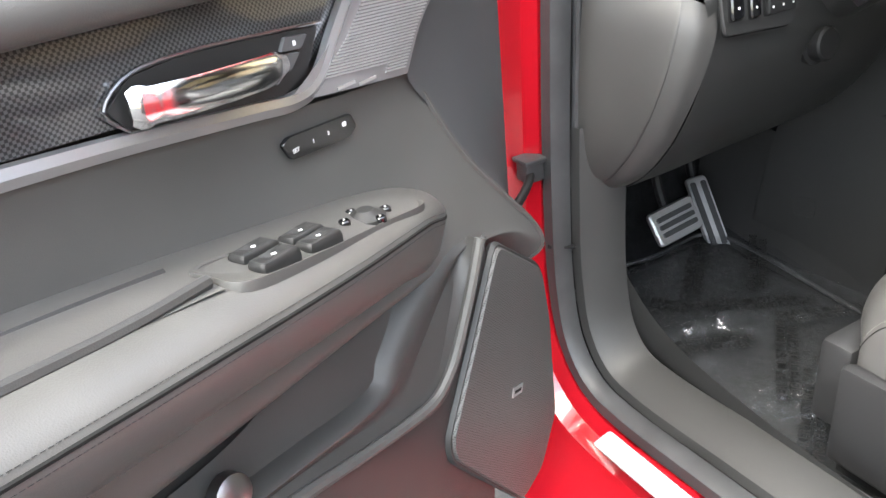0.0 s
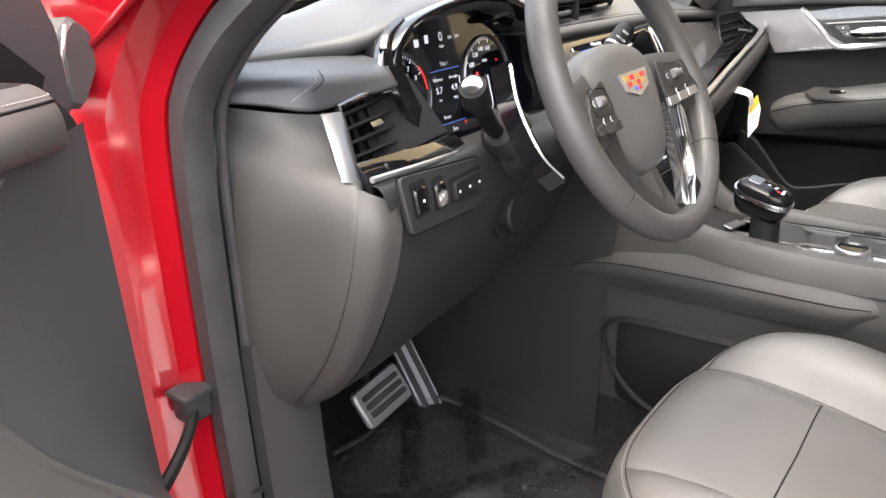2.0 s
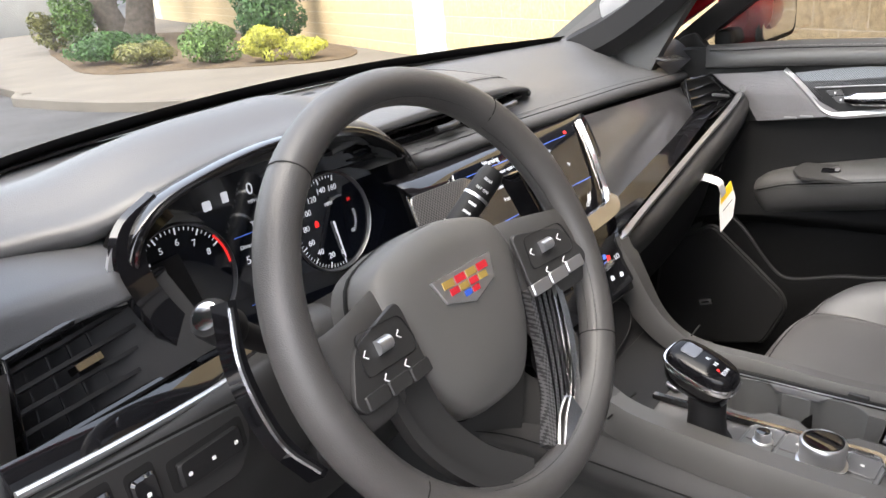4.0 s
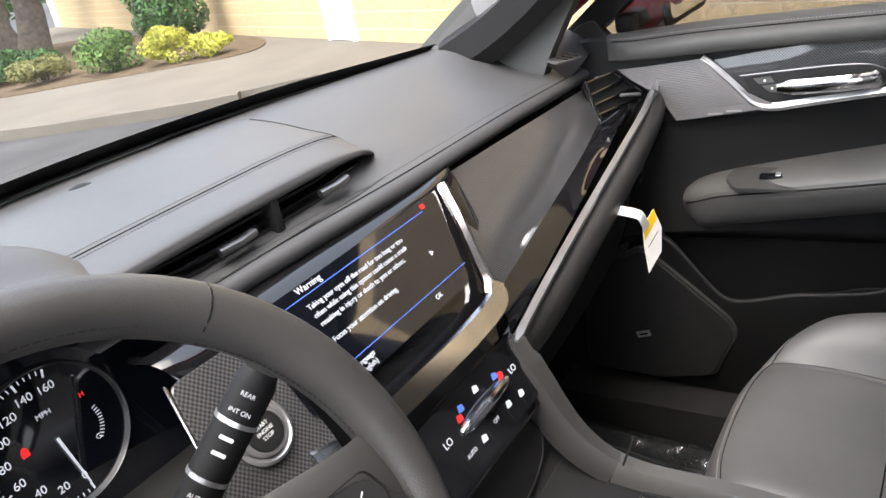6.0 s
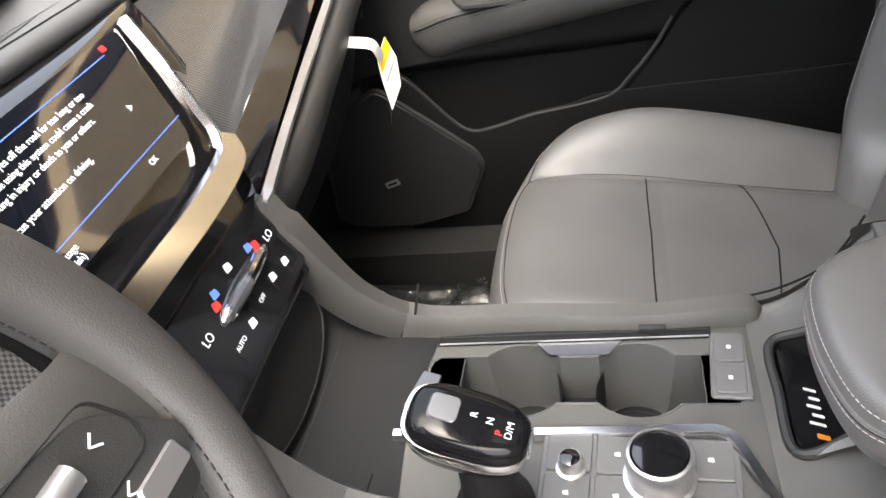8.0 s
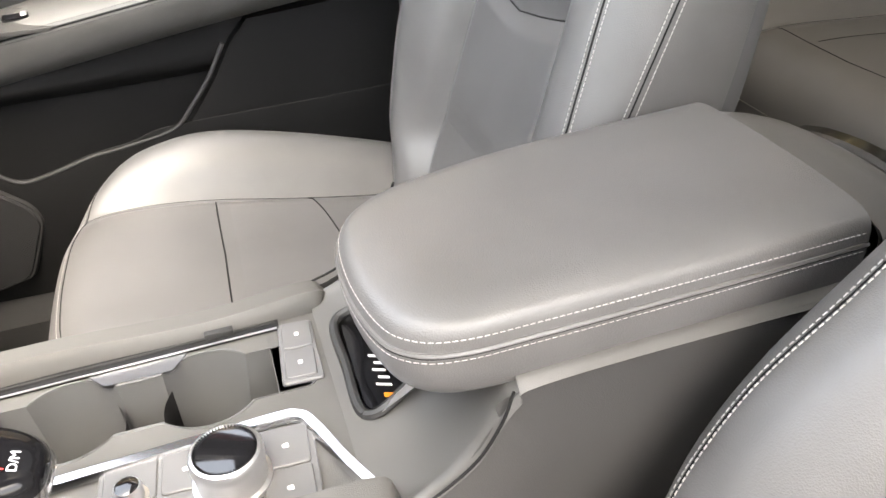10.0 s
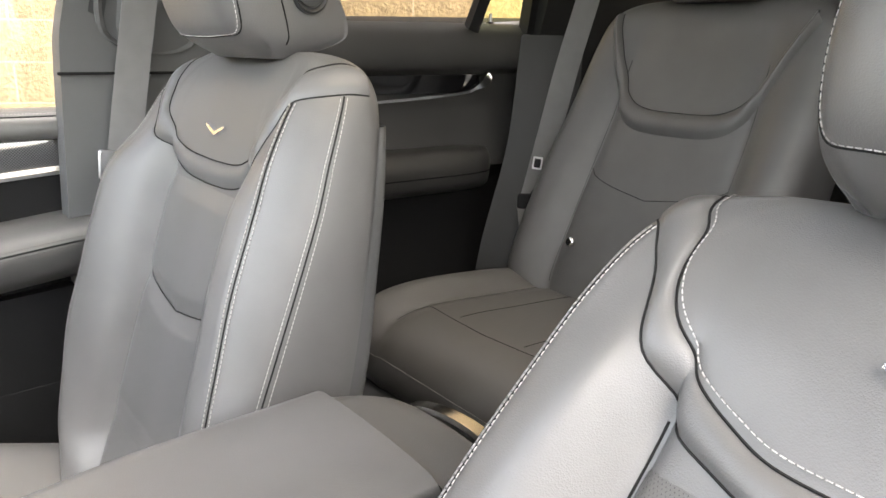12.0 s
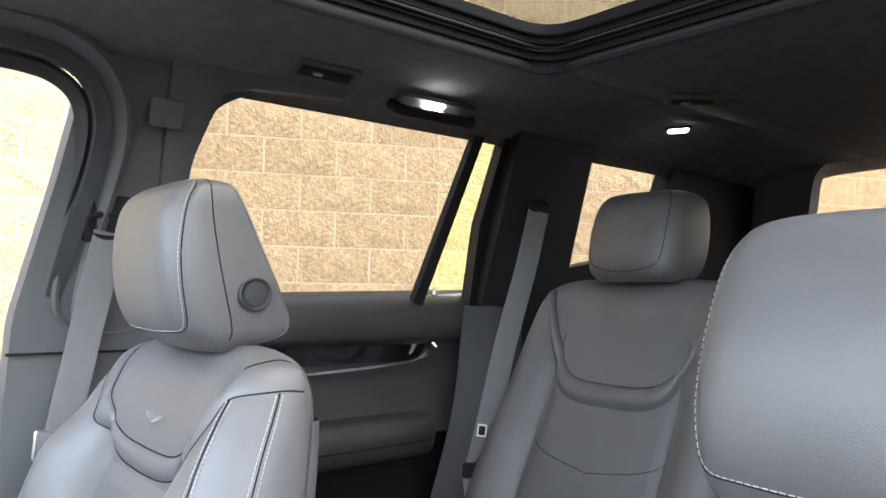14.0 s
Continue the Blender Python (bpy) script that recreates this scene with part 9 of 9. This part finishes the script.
nt.links.new(tr_.outputs[0], mx_.inputs[1])
nt.links.new(gl_.outputs[0], mx_.inputs[2])
hz_ = nt.nodes.new("ShaderNodeBsdfDiffuse")
hz_.inputs[0].default_value = (.55, .57, .60, 1)
mh_ = nt.nodes.new("ShaderNodeMixShader")
mh_.inputs[0].default_value = .025
nt.links.new(mx_.outputs[0], mh_.inputs[1])
nt.links.new(hz_.outputs[0], mh_.inputs[2])
nt.links.new(mh_.outputs[0], nt.nodes["Material Output"].inputs["Surface"])
nt.nodes.remove(fb_)


def floor_z(y):
    return lerp(y, [(-.2, .33), (.4, .315), (.7, .325), (.86, .335), (.98, .36), (1.07, .42)]) + .014


def floor_mat(cx, label, seed, both):
    m = thing("floor_mat", (cx, .6, .33), label, "floor mat", "floor mats")
    g = [[V((cx + x, y, floor_z(y) + .004)) for x in (-.22, -.1, .0, .1, .18)] for y in (.30, .45, .60, .74, .86, .94)]
    solid(part("mat", sheet(g, 17, 25), CARPET, m, "black carpet mat"), .008)
    edge = [V((cx + x, y, floor_z(y) + .008)) for x, y in ((-.22, .30), (-.22, .6), (-.22, .94), (.0, .945), (.18, .93), (.18, .6), (.18, .30))]
    part("binding", tube(curve(edge, 60), .005, 6), SEAL, m)
    fl = thing("protective_film", (cx, .6, .34), "crumpled clear plastic film printed with dealer notices", "plastic film", "floor films")
    bm = bmesh.new()
    nx, ny = 60, 84
    folds = (((-.22, .74), (.0, .70), .016), ((-.23, .64), (-.10, .66), .013), ((.0, .90), (.12, .86), .012), ((-.1, .50), (.16, .56), .012), ((.10, .66), (.2, .78), .010))
    gg = []
    for j in range(ny):
        r = []
        for i in range(nx):
            x, y = cx - .25 + .47 * i / (nx - 1), .24 + .70 * j / (ny - 1)
            h = noise.noise(V((x * 9 + seed, y * 9, 0))) * .010 + noise.noise(V((x * 25 + seed, y * 22, 3))) * .006 + abs(noise.noise(V((x * 5, y * 14 + seed, 7)))) * .012
            for (ax, ay), (bx, by), hh in folds:
                u, w = (x - cx - ax) * (bx - ax) + (y - ay) * (by - ay), (bx - ax) ** 2 + (by - ay) ** 2
                f = min(1, max(0, u / w))
                dist = math.hypot(x - cx - ax - f * (bx - ax), y - ay - f * (by - ay))
                h += hh * max(0, 1 - dist / .022)
            ed = min(i, nx - 1 - i, j, ny - 1 - j)
            h += .010 * abs(noise.noise(V((x * 30, y * 30, 9 + seed)))) if ed < 2 else 0
            r.append(bm.verts.new((x + noise.noise(V((y * 12, seed, 1))) * .012, y + noise.noise(V((x * 12, seed, 5))) * .012, floor_z(y) + .016 + max(-.002, h))))
        gg.append(r)
    for a, b in zip(gg, gg[1:]):
        for i in range(nx - 1):
            bm.faces.new((a[i], a[i + 1], b[i + 1], b[i]))
    film = part("film", bm, FILM, fl, smooth=60)
    film.visible_shadow = False
    words = ("DEALER MUST REMOVE", "PROTECTIVE COVER")
    rnd = random.Random(seed)
    for px, py, a in ((-.15, .84, -52), (.02, .86, 38), (-.17, .68, -28), (.03, .70, -30), (.13, .80, 40), (-.08, .56, 40), (.12, .60, -25), (-.16, .45, 35), (.05, .46, -35), (.15, .45, 40)):
        for k, s in enumerate(words):
            c, sn = math.cos(radians(a)), math.sin(radians(a))
            x, y = cx + px + k * .020 * sn, py - k * .020 * c
            z = floor_z(y) + .034
            sl = (floor_z(y + .02) - floor_z(y - .02)) / .04
            lettering(s, at_frame((x, y, z), (c, sn, sl * sn), (0, -sl, 1)), .022, BLACKINK, fl).data.offset = .0003
    return m


floor_mat(-.38, "black carpet floor mat in the driver's footwell", 2, True)
floor_mat(.42, "black carpet floor mat in the passenger's footwell", 5, False)
part_fr = thing("foot_rest", (-.60, .86, .42), "ribbed black kick panel beside the pedals", "kick panel")
part("panel", sheet([[(-.70, -.30, .44), (-.70, .1, .44), (-.695, .45, .46), (-.69, .65, .52), (-.69, .80, .70)], [(-.685, -.30, .39), (-.685, .1, .39), (-.68, .45, .395), (-.67, .65, .42), (-.655, .84, .50)], [(-.65, -.30, .345), (-.65, .1, .34), (-.645, .45, .34), (-.63, .65, .35), (-.60, .86, .385)]], 21, 13), PLASTIC, part_fr)
for k in range(4):
    part("rib", tube([(-.668 + .010 * k, .60, .425 - .018 * k), (-.660 + .012 * k, .72, .445 - .018 * k), (-.648 + .014 * k, .83, .49 - .024 * k)], .003, 6, 10), PLASTIC, part_fr)
part("carpet_dead_pedal", plate(at_frame((-.53, .985, .42), (1, 0, 0), (0, -.75, .66)), rect(.13, .20, .02), .02, .006), CARPET, part_fr)
tagged(part("kick_panel", sheet([[(.792, .79, .98), (.790, .95, .98), (.788, 1.14, .98)], [(.788, .79, .65), (.780, .95, .65), (.77, 1.14, .65)], [(.785, .79, .30), (.770, .95, .30), (.75, 1.14, .30)]], 11, 11), DARKPL), "black kick panel ahead of the passenger door", "kick panel", kind="structure")
tagged(part("tunnel_trim", sheet([[(-.118, 1.05, .62), (-.118, .80, .60), (-.116, .60, .60)], [(-.135, 1.06, .50), (-.13, .80, .47), (-.125, .60, .46)], [(-.15, 1.06, .36), (-.15, .80, .33), (-.14, .60, .33)]], 13, 13), PLASTIC), "black plastic side of the centre tunnel", "tunnel", kind="structure")
tagged(part("tunnel_panel", sheet([[(-.125, .84, .92), (-.128, .84, .75), (-.135, .87, .60), (-.142, .90, .40)], [(-.122, .70, .90), (-.126, .71, .75), (-.130, .74, .60), (-.141, .78, .36)], [(-.112, .575, .86), (-.117, .585, .74), (-.124, .60, .60), (-.139, .62, .34)]], 17, 17), PLASTIC), "smooth black panel between the knee panel and the console", "tunnel", kind="structure")
part("tunnel_cap", plate(at_frame((-.137, .78, .475), (0, -1, .1), (-1, 0, .1)), rect(.05, .04, .012), .0012, .0006), PLASTIC, con)

# ---- split-face blocks of the wall: shared meshes, nearest as single blocks ----
BW, BH, JT = .4064, .2032, .010


def block_mesh(seed, ends):
    rnd = random.Random(seed)
    nx, nz = 6, 4
    w, h = BW * ends - JT, BH - JT
    vs, fs = [], []
    for j in range(nz):
        for i in range(nx):
            edge = i in (0, nx - 1) or j in (0, nz - 1)
            d = .001 if edge else .004 + rnd.uniform(-.003, .003)
            vs.append((-w / 2 + w * i / (nx - 1) + (0 if edge else rnd.uniform(-.012, .012)), -h / 2 + h * j / (nz - 1) + (0 if edge else rnd.uniform(-.01, .01)), d))
    for j in range(nz - 1):
        for i in range(nx - 1):
            a = j * nx + i
            fs.append((a, a + 1, a + nx + 1, a + nx))
    rim = [i for i in range(nx)] + [nx * j + nx - 1 for j in range(1, nz)] + [nx * (nz - 1) + i for i in range(nx - 2, -1, -1)] + [nx * j for j in range(nz - 2, 0, -1)]
    base = len(vs)
    for k in rim:
        vs.append((vs[k][0], vs[k][1], -.030))
    for q in range(len(rim)):
        r = (q + 1) % len(rim)
        fs.append((rim[q], base + q, base + r, rim[r]))
    return vs, fs


SPLIT_nt = SPLIT.node_tree
oi = SPLIT_nt.nodes.new("ShaderNodeObjectInfo")
hsv = SPLIT_nt.nodes.new("ShaderNodeHueSaturation")
mrv = SPLIT_nt.nodes.new("ShaderNodeMapRange")
mrv.inputs["To Min"].default_value, mrv.inputs["To Max"].default_value = .93, 1.07
SPLIT_nt.links.new(oi.outputs["Random"], mrv.inputs["Value"])
SPLIT_nt.links.new(mrv.outputs["Result"], hsv.inputs["Value"])
spb_ = principled(SPLIT)
SPLIT_nt.links.new(spb_.inputs["Base Color"].links[0].from_socket, hsv.inputs["Color"])
SPLIT_nt.links.new(hsv.outputs[0], spb_.inputs["Base Color"])
shapes = [block_mesh(k, 1) for k in range(10)]
meshes = []
for k, (vs, fs) in enumerate(shapes):
    me = bpy.data.meshes.new("block")
    me.from_pydata(vs, [], fs)
    me.materials.append(SPLIT)
    meshes.append(me)
# a joint stands at the place and height that the wall shows
Z0 = 2.088 - 10 * BH
S0W = (V((3.261, -1.973, 0)) - WORG).dot(WDIR)
rndw = random.Random(11)
far_v, far_f = [], []
wm = Matrix(((WDIR.x, 0, WNRM.x, 0), (WDIR.y, 0, WNRM.y, 0), (0, 1, 0, 0), (0, 0, 0, 1)))
for row in range(0, 22):
    zc = Z0 + (row + .5) * BH
    for col in range(-34, 92):
        s = S0W + (col + (.5 if row % 2 == 1 else 0)) * BW + BW / 2
        if s > 39.5 or s < -13.5 or (9.6 < s < 10.36 and zc < 2.45) or zc < .02:
            continue
        k = rndw.randrange(10)
        flip = rndw.random() < .5
        m = Matrix.Translation(on_wall(s, zc)) @ wm @ (Matrix.Rotation(math.pi, 4, "Z") if flip else Matrix.Identity(4))
        if -3.2 < s < 2.4 and row >= 4 and row < 22 and abs(s + .4) < 3.0:
            ob = new("block", meshes[k])
            ob.parent = block_wall
            ob.matrix_basis = m
        else:
            vs, fs = shapes[k]
            o = len(far_v)
            far_v.extend([tuple(m @ V(q)) for q in vs])
            far_f.extend([tuple(a + o for a in f_) for f_ in fs])
me = bpy.data.meshes.new("blocks")
me.from_pydata(far_v, [], far_f)
me.materials.append(SPLIT)
bl = new("blocks", me)
bl.parent = block_wall
tagged(bl, kind="stuff")
